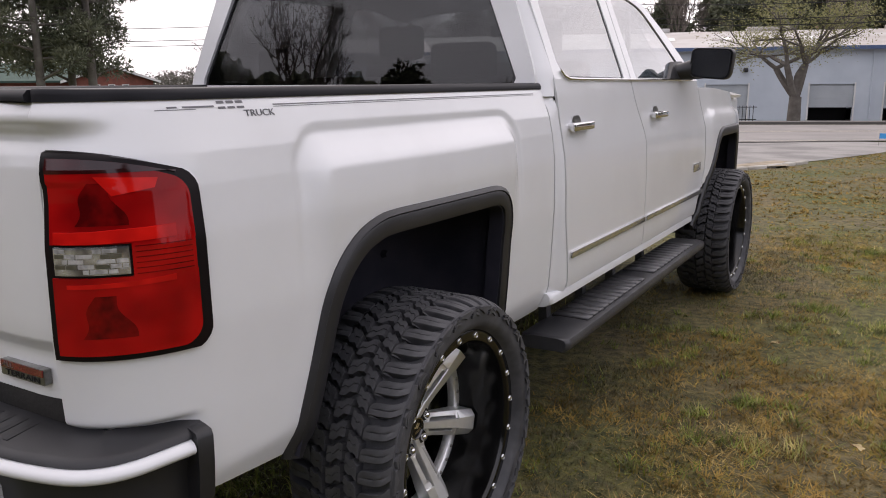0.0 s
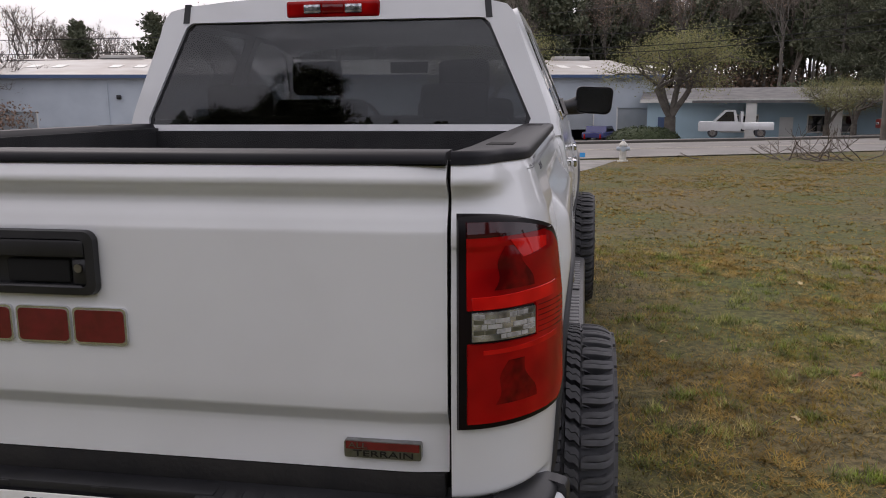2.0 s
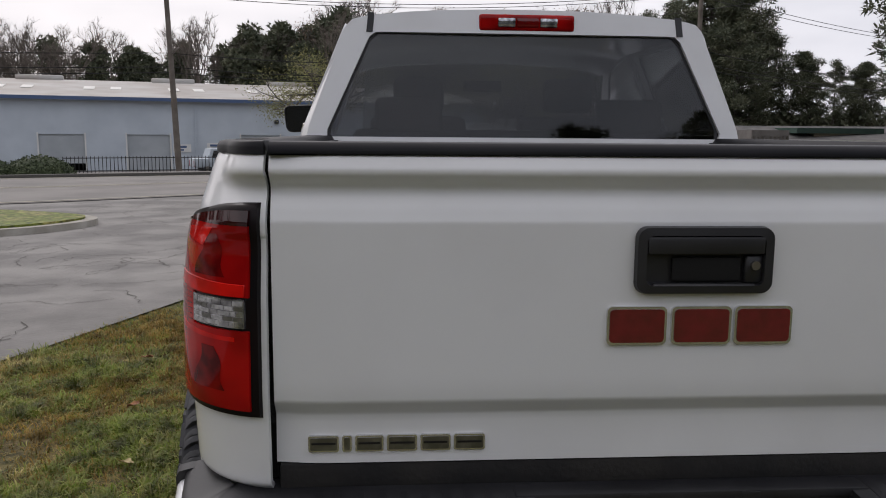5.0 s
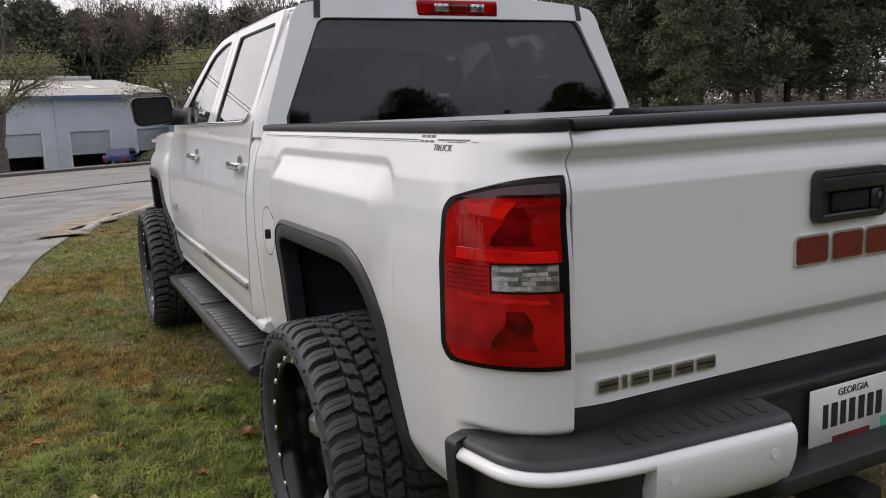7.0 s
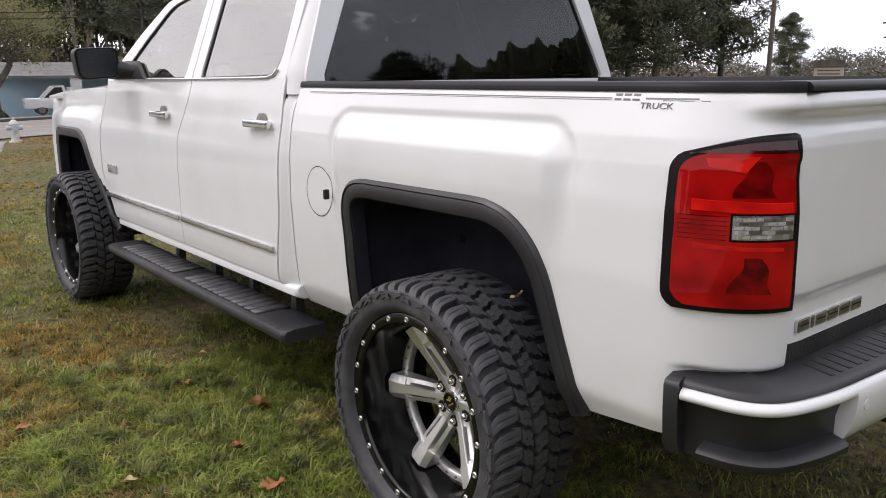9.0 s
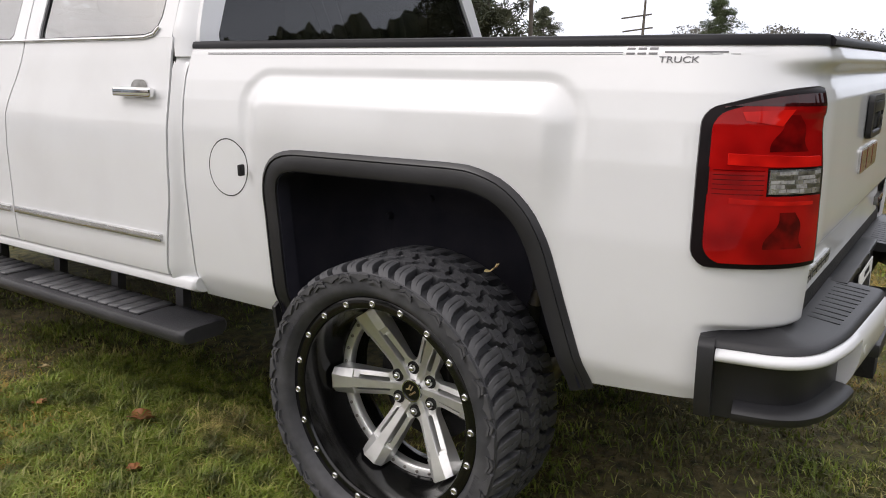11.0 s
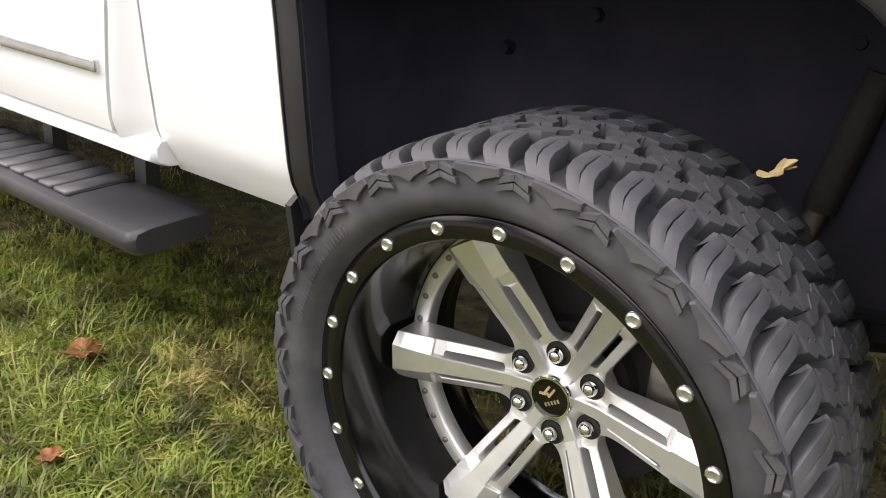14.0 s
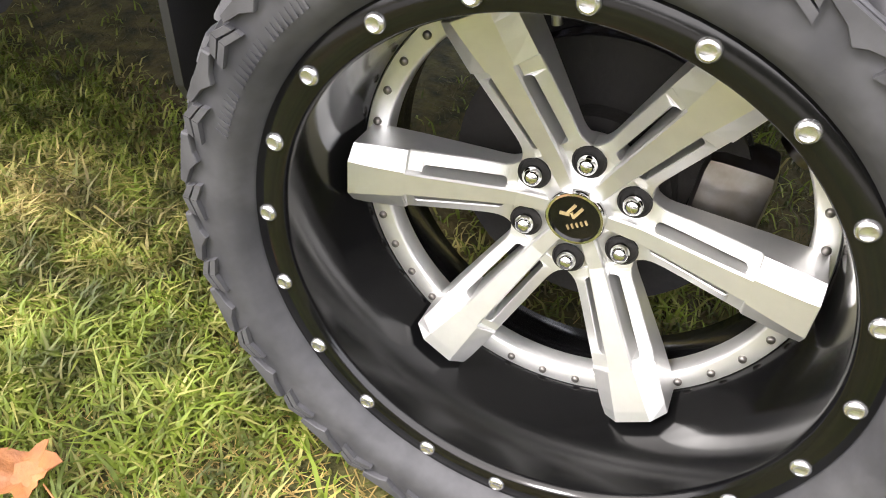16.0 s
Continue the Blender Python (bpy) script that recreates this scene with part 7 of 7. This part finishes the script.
T_CEDAR = make_tree("cedar", 41, 8.0)
T_OPEN = [make_tree("openpine", 71 + i, 12.0) for i in range(2)]
T_BARE = [make_tree("bare", 51 + i, 11.0) for i in range(2)]
T_RUSSET = [make_tree("russet", 61 + i, 11.0) for i in range(2)]
settle(T_SPRING, *polar(E15, 5.8, 54), 40, 1.05)
settle(T_SPRING2, *polar((2.2, -0.85), -7.7, 49), 10, 0.98)
for t_ in (T_SPRING, T_SPRING2):
    t_.matrix_basis = t_.matrix_basis @ Matrix.Diagonal((1.15, 1.15, 1.02, 1))
plant(T_SPRING2, *polar((0.17, -1.48), 16.6, 60), 190, 0.55)
plant(T_SPRING, *polar((0.17, -1.48), 18.2, 58), 100, 0.5)
# pines in the yard beyond the lawn
settle(T_YARD[0], *polar((-2.2, -1.1), 53.2, 50), 0, 1.15, "yard pines")
settle(T_YARD[1], *polar((-2.2, -1.1), 46.5, 46), 90, 1.15, "yard pines")
settle(T_CEDAR, *polar((-2.2, -1.1), 43.0, 42), 0, 0.95, "yard pines")
for az, dist, k, tn, sc in ((49.5, 58, 0, 140, 1.2), (57.5, 62, 1, 40, 1.1), (40.5, 60, 0, 250, 1.3), (36.5, 58, 1, 200, 1.3), (51.5, 70, 1, 10, 1.35), (44.0, 66, 0, 70, 1.4), (47.8, 54, 1, 300, 1.1), (42.0, 52, 0, 20, 1.1), (38.5, 50, 1, 110, 1.1)):
    plant(T_YARD[k], *polar((-2.2, -1.1), az, dist), tn, sc, "yard pines")
plant(T_CEDAR, *polar((-2.7, -0.78), 73.5, 60), 30, 0.85)
plant(T_YARD[0], *polar((-2.5, -0.86), 62.0, 110), 30, 0.6)
# dark pines beyond the far houses
for az, dist, k, tn, sc in ((19.5, 78, 0, 10, 1.15), (21.6, 76, 1, 60, 1.12), (23.4, 74, 0, 120, 1.05), (25.0, 80, 1, 200, 0.80), (27.6, 78, 0, 300, 0.64), (29.4, 76, 1, 30, 0.66), (31.0, 80, 0, 80, 0.58), (17.6, 80, 1, 250, 1.1), (33.5, 84, 1, 140, 0.6)):
    plant((T_OPEN if tn % 20 else T_YARD)[k], *polar((-0.6, -1.44), az, dist), tn, sc, "dark pines")
# left of the house with the green roof
settle(T_OPEN[0], *polar((2.2, -0.85), -57.6, 34), 20, 0.98, "front yard pines")
settle(T_OPEN[1], *polar((2.2, -0.85), -54.6, 35), 110, 1.05, "front yard pines")
for az, dist, k, tn, sc in ((-55.8, 37, 0, 200, 1.0), (-60.5, 38, 1, 300, 1.05)):
    plant(T_OPEN[k], *polar((2.2, -0.85), az, dist), tn, sc, "front yard pines")
# spreading bare trees past the corner of the warehouse, with a brown thicket at their feet
T_WIDE = [make_tree("spreading", 81 + i, 9.0) for i in range(2)]
settle(T_WIDE[0], *polar((1.61, -1.08), -43.7, 64), 0, 0.92)
settle(T_WIDE[1], *polar((1.61, -1.08), -39.6, 70), 0, 0.95)
plant(T_WIDE[0], *polar(E15, -36.2, 92), 90, 1.15)
plant(T_WIDE[1], *polar(E15, -32.4, 96), 200, 1.15)
plant(T_PINE[1], *polar((1.05, -1.3), -28.6, 94), 200, 0.80)
# woods behind the warehouse and houses
settle(T_PINE[0], *from_road(96, -14), 0, 0.9, "woods")
settle(T_PINE[1], *from_road(94, -6), 0, 0.95, "woods")
settle(T_PINE[2], *from_road(99, 4), 0, 0.95, "woods")
settle(T_BARE[0], *from_road(93, 18), 0, 1.1, "woods")
settle(T_BARE[1], *from_road(93, 25), 0, 1.15, "woods")
settle(T_RUSSET[0], *from_road(98, 10), 0, 1.0, "woods")
settle(T_RUSSET[1], *from_road(97, -20), 0, 1.0, "woods")
rng = random.Random(77)
for k in range(250):
    s = rng.uniform(-60, 95)
    d = rng.uniform(90, 122) if s < 40 else rng.uniform(84, 118)
    if k % 3 == 0:
        s = rng.uniform(28, 100)
        d = rng.uniform(80, 112)
    u = rng.random()
    dark = s > 30
    tall = lerp(0.98, 1.30, smooth01(12, 45, s)) * rng.uniform(0.85, 1.12)
    if s < -24:
        tall *= 0.75
    if dark:
        src = T_PINE[rng.randrange(3)] if u < 0.52 else T_RUSSET[rng.randrange(2)] if u < 0.86 else T_BARE[rng.randrange(2)]
    else:
        src = T_PINE[rng.randrange(3)] if u < 0.55 else T_BARE[rng.randrange(2)] if u < 0.74 else T_RUSSET[rng.randrange(2)]
    x, y = from_road(d, s)
    az = math.degrees(math.atan2(x - 1.3, y + 1.2))
    # open sky past the warehouse corner, thin bare trees above its roof
    if az < -37 or (az < -22 and k % 4 == 0):
        continue
    if az < -22:
        src, tall = (T_BARE[k % 2] if k % 8 else T_PINE[k % 3]), tall * (0.92 if k % 8 else 0.78)
    plant(src, x, y, rng.uniform(0, 360), tall, "woods")
# woods behind the camera's starting place, seen in the glass
for k in range(40):
    az = rng.uniform(112, 256)
    src = T_PINE[rng.randrange(3)] if rng.random() < 0.5 else T_YARD[rng.randrange(2)] if rng.random() < 0.6 else T_BARE[rng.randrange(2)]
    plant(src, *polar((0, 0), az, rng.uniform(40, 58)), rng.uniform(0, 360), rng.uniform(0.9, 1.15), "woods behind the lawn")
for k in range(22):
    az = rng.uniform(262, 300)
    plant(T_BARE[k % 2] if k % 3 else T_PINE[k % 3], *polar((0, 0), az, rng.uniform(52, 72)), rng.uniform(0, 360), rng.uniform(0.8, 1.1), "woods beyond the driveway")

def thicket(places, n, size, mat, nm, label):
    """Undergrowth as one mass of small leaves."""
    rg = np.random.default_rng(9)
    pts = np.array(places)
    c = pts[rg.integers(0, len(pts), n)]
    v = rg.normal(0, 1, (n, 3))
    v *= (1.7 * rg.random((n, 1)) ** 0.45) / np.linalg.norm(v, axis=1, keepdims=True)
    c = c[:, :3] + v * c[:, 3:6]
    c[:, 2] = np.abs(c[:, 2] + 1.2) - 1.2
    a = rg.normal(0, 1, (n, 3))
    a /= np.linalg.norm(a, axis=1, keepdims=True)
    b = np.cross(a, rg.normal(0, 1, (n, 3)))
    b /= np.linalg.norm(b, axis=1, keepdims=True)
    a, b = a * size, b * size * 0.6
    v = np.stack([c - a, c + b, c + a, c - b], 1).reshape(-1, 3)
    me = bpy.data.meshes.new(nm)
    me.from_pydata(v.tolist(), [], np.arange(n * 4).reshape(-1, 4).tolist())
    me.materials.append(mat)
    return tagged(new(nm, me), label, "undergrowth", kind="stuff")

rg0 = random.Random(4)
spots = []
for k in range(160):
    s = rg0.uniform(-65, 100)
    x, y = from_road(rg0.uniform(100, 124), s)
    if math.atan2(x - 1.3, y + 1.2) < radians(-36):
        continue
    spots.append((x, y, 1.2 if s < 30 else 2.6, 2.2, 2.2, 1.7 if s < 30 else 2.6))
thicket(spots, 26000, 0.30, M_PINE, "woods_undergrowth", "dark undergrowth at the foot of the woods")
spots = []
for k in range(140):
    s = rg0.uniform(25, 100)
    x, y = from_road(rg0.uniform(88, 110), s)
    spots.append((x, y, 3.2, 2.4, 2.4, 2.4))
thicket(spots, 16000, 0.24, M_RUSSET, "brown_undergrowth", "brown twiggy undergrowth between the trunks")
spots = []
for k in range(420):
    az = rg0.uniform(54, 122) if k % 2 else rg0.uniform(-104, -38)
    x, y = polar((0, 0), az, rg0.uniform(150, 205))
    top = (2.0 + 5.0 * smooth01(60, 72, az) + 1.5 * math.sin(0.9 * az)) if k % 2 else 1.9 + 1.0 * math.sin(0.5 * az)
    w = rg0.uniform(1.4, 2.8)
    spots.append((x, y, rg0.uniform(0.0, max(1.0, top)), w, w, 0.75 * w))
thicket(spots, 150000, 0.26, M_HAZE, "far_treeline", "low far treeline at the horizon, haze in its colour")
spots = []
for k in range(120):
    x, y = polar((0, 0), rg0.uniform(33, 57), rg0.uniform(78, 110))
    spots.append((x, y, 1.5, 2.5, 2.5, 1.8))
thicket(spots, 16000, 0.22, M_TWIG, "yard_undergrowth", "brown bare undergrowth behind the yard pines")
spots = []
for k in range(150):
    x, y = polar((-0.6, -1.44), rg0.uniform(15, 34), rg0.uniform(76, 96))
    spots.append((x, y, 1.4, 2.2, 2.2, 1.3))
thicket(spots, 22000, 0.24, M_PINE, "dark_undergrowth", "dark evergreen undergrowth beyond the far houses")
spots = []
for k in range(60):
    x, y = polar((1.6, -1.1), rg0.uniform(-46.5, -38), rg0.uniform(60, 72))
    spots.append((x, y, 0.6, 1.3, 1.3, 0.8))
thicket(spots, 16000, 0.12, M_RUSSET, "corner_thicket", "brown thicket round the spreading bare trees")
def woods_top(az):
    return 1.0 + 0.12 * math.exp(-((az - 182) / 24) ** 2) + 0.03 * math.sin(0.3 * az) + 0.025 * math.sin(1.3 * az) + 0.015 * math.sin(3.1 * az) + 0.008 * math.sin(7.7 * az)

rw = Shape()
rw.grid(lambda az, t: (*polar((0, 0), az, 55 + 1.4 * math.sin(1.9 * az) * math.sin(5 * t) + 0.8 * math.sin(6.1 * az + 9 * t) + 5 * t * t), -0.5 + 16.6 * t * woods_top(az)), span(100, 266, 664), span(0, 1, 22))
lone("rear_woods", rw, M_PINE, "dense dark woods behind the lawn", "woods", "stuff")

def bush(x, y, r, h):
    rngb = random.Random(int(x * 10))
    sh = Shape()
    z = ground_z(x, y)
    for k in range(2600):
        v = Vector((rngb.gauss(0, 1), rngb.gauss(0, 1), abs(rngb.gauss(0, 1)))).normalized()
        c = Vector((x + v.x * r * rngb.uniform(0.8, 1.05), y + v.y * r * rngb.uniform(0.8, 1.05), z + v.z * h * rngb.uniform(0.8, 1.05)))
        a = Vector((rngb.gauss(0, 1), rngb.gauss(0, 1), rngb.gauss(0, 1))).normalized() * 0.055
        b = a.cross(v).normalized() * 0.045 if a.cross(v).length > 1e-4 else a
        sh.add([c - a, c + b, c + a, c - b], [(0, 1, 2, 3)])
    core = Shape().grid(lambda u, t: (x + 0.85 * r * math.cos(u) * math.cos(t), y + 0.85 * r * math.sin(u) * math.cos(t), z + 0.85 * h * math.sin(t)), span(0, 2 * math.pi, 14), span(0, math.pi / 2, 6))
    t = thing("bush", "clipped dark green evergreen bush", "bush", (x, y, z), "bushes by the warehouse")
    part("foliage", sh, M_BUSH, t)
    part("core", core, M_BUSH, t)
for s in (-9.5, -6.8, -4.3, -1.8, 0.6):
    x, y = from_road(40, s)
    bush(x, y, 1.5, 0.85)
bush(*polar(E15, 3.8, 53), 2.0, 0.9)
bush(*polar(E15, 5.0, 53.5), 1.4, 0.8)

# brush pile at the lawn's far edge
rngp = random.Random(15)
pile = thing("brush_pile", "pile of cut bare branches on the lawn", "branches", (8.6, 25.5, ground_z(8.6, 25.5)))
for k in range(26):
    x, y = rngp.gauss(0, 1.2), rngp.gauss(0, 0.5)
    sh = Shape()
    d = Vector((rngp.gauss(0, 1), rngp.gauss(0, 0.5), rngp.uniform(0.05, 0.5))).normalized()
    branch(sh, rngp, Vector((x, y, 0.0)), d, rngp.uniform(0.3, 0.8), 0.022, 2, [], 0.5, 0.1, 4)
    part("branch", sh, M_TWIG, pile, local=True)

# ---- lawn: single blades near the truck and the camera's way, sparser further off ----
def blades(nm, label, n, area, mat, tall, wide, seed, lean=0.5, grain=1.0, simple=True, feather=0.9, bare=0.0, clump=14, loose=0.020, thin=0.0):
    rg = np.random.default_rng(seed)
    x0, x1, y0, y1 = area
    tries = int(n * 1.0)
    px_, py_ = rg.uniform(x0, x1, tries), rg.uniform(y0, y1, tries)
    # tufts: pull part of the blades towards common roots
    roots = np.stack([rg.uniform(x0, x1, tries // clump), rg.uniform(y0, y1, tries // clump)], 1)
    pick = rg.integers(0, len(roots), tries)
    tuft = rg.random(tries) < (0.72 if clump < 20 else 0.95)
    px_ = np.where(tuft, roots[pick, 0] + rg.normal(0, loose, tries), px_)
    py_ = np.where(tuft, roots[pick, 1] + rg.normal(0, loose, tries), py_)
    ys_ = np.array([-30, -4, 0, 3.6, 5.6, 9.8, 12.9, 15.0, 18.0, 21.0, 26])
    xs_ = np.array([-13.0, -6.2, -4.5, -3.1, -2.45, -1.95, -1.35, -0.4, 0.5, 1.3, 2.4])
    ok = px_ > np.interp(py_, ys_, xs_) + rg.normal(0.03, 0.05, tries)
    d = -0.4226 * px_ + 0.9063 * (py_ + 1.3)
    along_ = 0.9063 * px_ + 0.4226 * (py_ + 1.3)
    ok &= d < np.interp(along_, [a for a, b in ROAD_NEAR], [b for a, b in ROAD_NEAR]) - 0.1
    gx_, gy_ = px_ * grain, py_ * grain
    worn = np.sin(2.3 * gx_ + 1.3) * np.sin(1.9 * gy_ + 0.4) + 0.7 * np.sin(5.3 * gx_ + 2.1 * gy_) * np.sin(4.6 * gy_ - 1.7 * gx_) + 0.6 * np.sin(11.3 * gx_ - 4 * gy_ + 1) * np.sin(9.1 * gy_ + 5 * gx_)
    # bare spots, most of all where the truck is always parked
    worn = worn - 0.45 * bare * np.clip((0.85 - np.abs(px_)) / 0.30, 0, 1) * np.clip((py_ + 0.15) / 0.4, 0, 1)
    # thin the bright grass under the truck so the darkened grass shows
    if thin:
        ok &= rg.random(tries) < 1 - thin * np.clip((px_ + 1.15) / 0.40, 0, 1) * np.clip((py_ + 0.10) / 0.3, 0, 1) * np.clip((1.0 - py_) / 0.3, 0, 1) - thin * np.clip((px_ + 0.72) / 0.40, 0, 1) * np.clip((py_ - 1.0) / 0.3, 0, 1)
    ok &= rg.random(tries) < np.clip(0.80 - 0.16 * bare + (0.40 + 0.40 * bare) * worn, 0.22 - 0.15 * bare, 1.0)
    rim = np.minimum(np.minimum(px_ - x0, x1 - px_), np.minimum(py_ - y0, y1 - py_))
    ok &= rg.random(tries) < np.clip(rim / feather, 0, 1)
    px_, py_, d, worn = px_[ok], py_[ok], d[ok], worn[ok]
    pick = pick[ok]
    m = len(px_)
    gz = np.interp(d, [6, 12, 21, 33], [0, -0.07, -0.31, -0.47])
    tuft_h = rg.uniform(0.55, 1.35, len(roots))[pick]
    h = tall * tuft_h * rg.uniform(0.5, 1.2, m) * np.clip(0.92 + (0.22 + 0.14 * bare) * worn, 0.55 - 0.1 * bare, 1.25 + 0.1 * bare)
    a = rg.uniform(0, 2 * np.pi, m)
    w = wide * rg.uniform(0.7, 1.3, m)
    ln = np.abs(rg.normal(lean, 0.35, m))
    dx, dy = np.cos(a), np.sin(a)
    base = np.stack([px_, py_, gz - 0.004], 1)
    side = np.stack([-dy, dx, np.zeros(m)], 1) * (w / 2)[:, None]
    mid = base + np.stack([dx * h * ln * 0.35, dy * h * ln * 0.35, h * 0.62], 1)
    tip = base + np.stack([dx * h * ln * 1.0, dy * h * ln * 1.0, h * np.clip(1.0 - 0.25 * ln, 0.35, 1)], 1)
    me = bpy.data.meshes.new(nm)
    if simple:
        v = np.stack([base - side, base + side, tip], 1).reshape(-1, 3)
        loops, starts, per = np.arange(m * 3), np.arange(m) * 3, 3
    else:
        v = np.stack([base - side, base + side, mid + side * 0.75, mid - side * 0.75, tip], 1).reshape(-1, 3)
        k = np.arange(m)[:, None] * 5
        loops, per = np.concatenate([k + [0, 1, 2, 3], k + [3, 2, 4]], 1).ravel(), 5
        starts = (np.arange(m)[:, None] * 7 + [0, 4]).ravel()
    me.vertices.add(m * per)
    me.vertices.foreach_set("co", v.astype(np.float32).ravel())
    me.loops.add(len(loops))
    me.loops.foreach_set("vertex_index", loops.astype(np.int32))
    me.polygons.add(len(starts))
    me.polygons.foreach_set("loop_start", starts.astype(np.int32))
    me.update(calc_edges=True)
    me.validate()
    me.materials.append(mat)
    return tagged(new(nm, me), label, "grass", kind="stuff")

blades("lawn_grass", "short green lawn grass with straw-coloured patches", 330000, (-3.6, 0.7, -1.4, 4.0), M_GRASS, 0.044, 0.0056, 1, 1.0, simple=False, bare=1.0, thin=0.88)
blades("lawn_tufts", "thicker tufts of bright green grass", 130000, (-3.6, -0.4, -1.2, 4.0), M_GRASS, 0.062, 0.0060, 13, 0.95, simple=False, bare=1.0, clump=80, loose=0.032, thin=0.95)
blades("lawn_grass_wheel", "longer green grass beside the rear wheel", 60000, (-1.45, -0.35, 1.40, 3.10), M_GRASS, 0.044, 0.0056, 23, 0.9, simple=False, feather=0.35)
blades("lawn_straw", "flattened dead straw between the green grass", 210000, (-3.6, -0.55, -0.9, 4.0), M_STRAW, 0.034, 0.0040, 11, 1.9, thin=0.8)
blades("lawn_grass_dry", "yellowed dry grass among the green lawn", 190000, (-5.0, -0.9, 1.7, 8.0), M_GRASS_DRY, 0.040, 0.0060, 21, 1.1, 0.7, simple=False, bare=0.6)
blades("lawn_grass_edge", "green lawn grass beside the driveway", 170000, (-6.0, 0.2, 2.4, 11.0), M_GRASS, 0.042, 0.0085, 2, 0.8)
blades("lawn_grass_under", "short brownish grass with the truck's shade in its colour", 330000, (-1.25, 1.8, -2.2, 7.0), M_GRASS_SHADED, 0.026, 0.0045, 3, 0.9, bare=1.0)
blades("lawn_grass_right", "dry winter lawn grass lying flat", 300000, (0.3, 6.2, -1.8, 8.0), M_GRASS_DRY, 0.030, 0.0070, 4, 1.3, 0.8, bare=1.0)
blades("lawn_straw_right", "dead straw lying in the dry lawn", 150000, (0.9, 6.0, -1.6, 8.0), M_STRAW, 0.026, 0.0055, 12, 1.7, 1.1, bare=0.8, clump=45, loose=0.05)
blades("lawn_tufts_right", "small green tufts in the dry lawn", 90000, (0.5, 6.0, -1.8, 8.0), M_GRASS, 0.050, 0.0060, 8, 0.85, 1.6, bare=1.0, clump=70, loose=0.034)
blades("lawn_grass_back", "lawn grass behind the truck", 130000, (-6.5, 4.0, -5.5, 0.6), M_GRASS, 0.040, 0.009, 5, 0.8)
blades("lawn_grass_far", "far winter lawn grass with green tufts", 280000, (-3.0, 19, 5.5, 29), M_GRASS_DRY, 0.034, 0.022, 6, 1.1, 0.35)
blades("lawn_grass_side", "winter lawn grass towards the yard pines", 130000, (4.5, 19, -7.0, 8.5), M_GRASS_DRY, 0.034, 0.020, 7, 1.1, 0.4)

# fallen leaves
def fallen_leaf(x, y, size, turn, mat, seed, lift=0.045, tilt=12, z=None):
    """A curled lobed leaf."""
    rl = random.Random(seed)
    sh = Shape()
    n = 26
    rim = []
    for i in range(n):
        a = 2 * math.pi * i / n
        r = size * (0.62 + 0.38 * abs(math.cos(2.5 * a))) * (1.0 if math.cos(a) > -0.8 else 0.6)
        c = 0.28 * size * math.sin(a * 1.0 + 0.6) ** 2 + 0.10 * size * math.sin(3 * a + seed)
        rim.append((r * math.cos(a), 0.75 * r * math.sin(a), c))
    mid = [(0.45 * p[0], 0.45 * p[1], 0.12 * size * math.sin(5 * i) * 0.3) for i, p in enumerate(rim)]
    m = pose(x, y, (ground_z(x, y) + lift) if z is None else z, tilt * rl.uniform(-1, 1), tilt, turn)
    sh.loft([[m @ Vector(p) for p in rim], [m @ Vector(p) for p in mid]], closed=True)
    sh.add([m @ Vector(p) for p in mid], [tuple(range(n))])
    t = thing("fallen_leaf", "curled brown oak leaf lying on the grass", "leaf", (x, y, 0), "fallen leaves")
    part("blade", sh, mat, t, thick=0.0012)
    st = Shape().tube(m @ Vector((-size * 0.55, 0, 0.0)), m @ Vector((-size * 1.15, size * 0.12, size * 0.1)), 0.0014, n=5)
    part("stem", st, M_LEAF_DRY, t)

LEAVES = ((-1.07, 2.285, 0.068, 20, 0), (-1.36, 1.575, 0.064, 80, 0), (-1.55, 1.12, 0.055, 160, 0), (-1.60, 2.45, 0.030, 50, 0), (-1.75, 1.95, 0.032, 10, 1), (-1.22, 2.75, 0.034, 120, 0),
          (-1.95, 2.70, 0.040, 200, 0), (-2.15, 3.6, 0.045, 60, 0), (-1.62, 1.45, 0.026, 280, 1), (-2.45, 2.2, 0.035, 330, 1), (-1.9, 4.4, 0.05, 15, 0), (-2.3, 1.2, 0.04, 75, 0), (-1.0, 3.1, 0.03, 5, 1), (1.7, 1.4, 0.035, 40, 1), (2.6, 3.2, 0.04, 140, 0),
          (2.1, 2.5, 0.026, 10, 1), (3.2, 2.0, 0.028, 70, 1), (1.6, 3.7, 0.03, 200, 1), (3.6, 4.4, 0.035, 110, 1), (2.9, 5.6, 0.035, 300, 1), (-1.325, 1.96, 0.036, 30, 0))
for i, (x, y, sz, tn, pale) in enumerate(LEAVES):
    fallen_leaf(x, y, sz, tn, M_LEAF_TAN if pale else M_LEAF_DRY, i)
fallen_leaf(-0.90, 0.80, 0.030, 60, M_LEAF_TAN, 31, tilt=25, z=0.838)
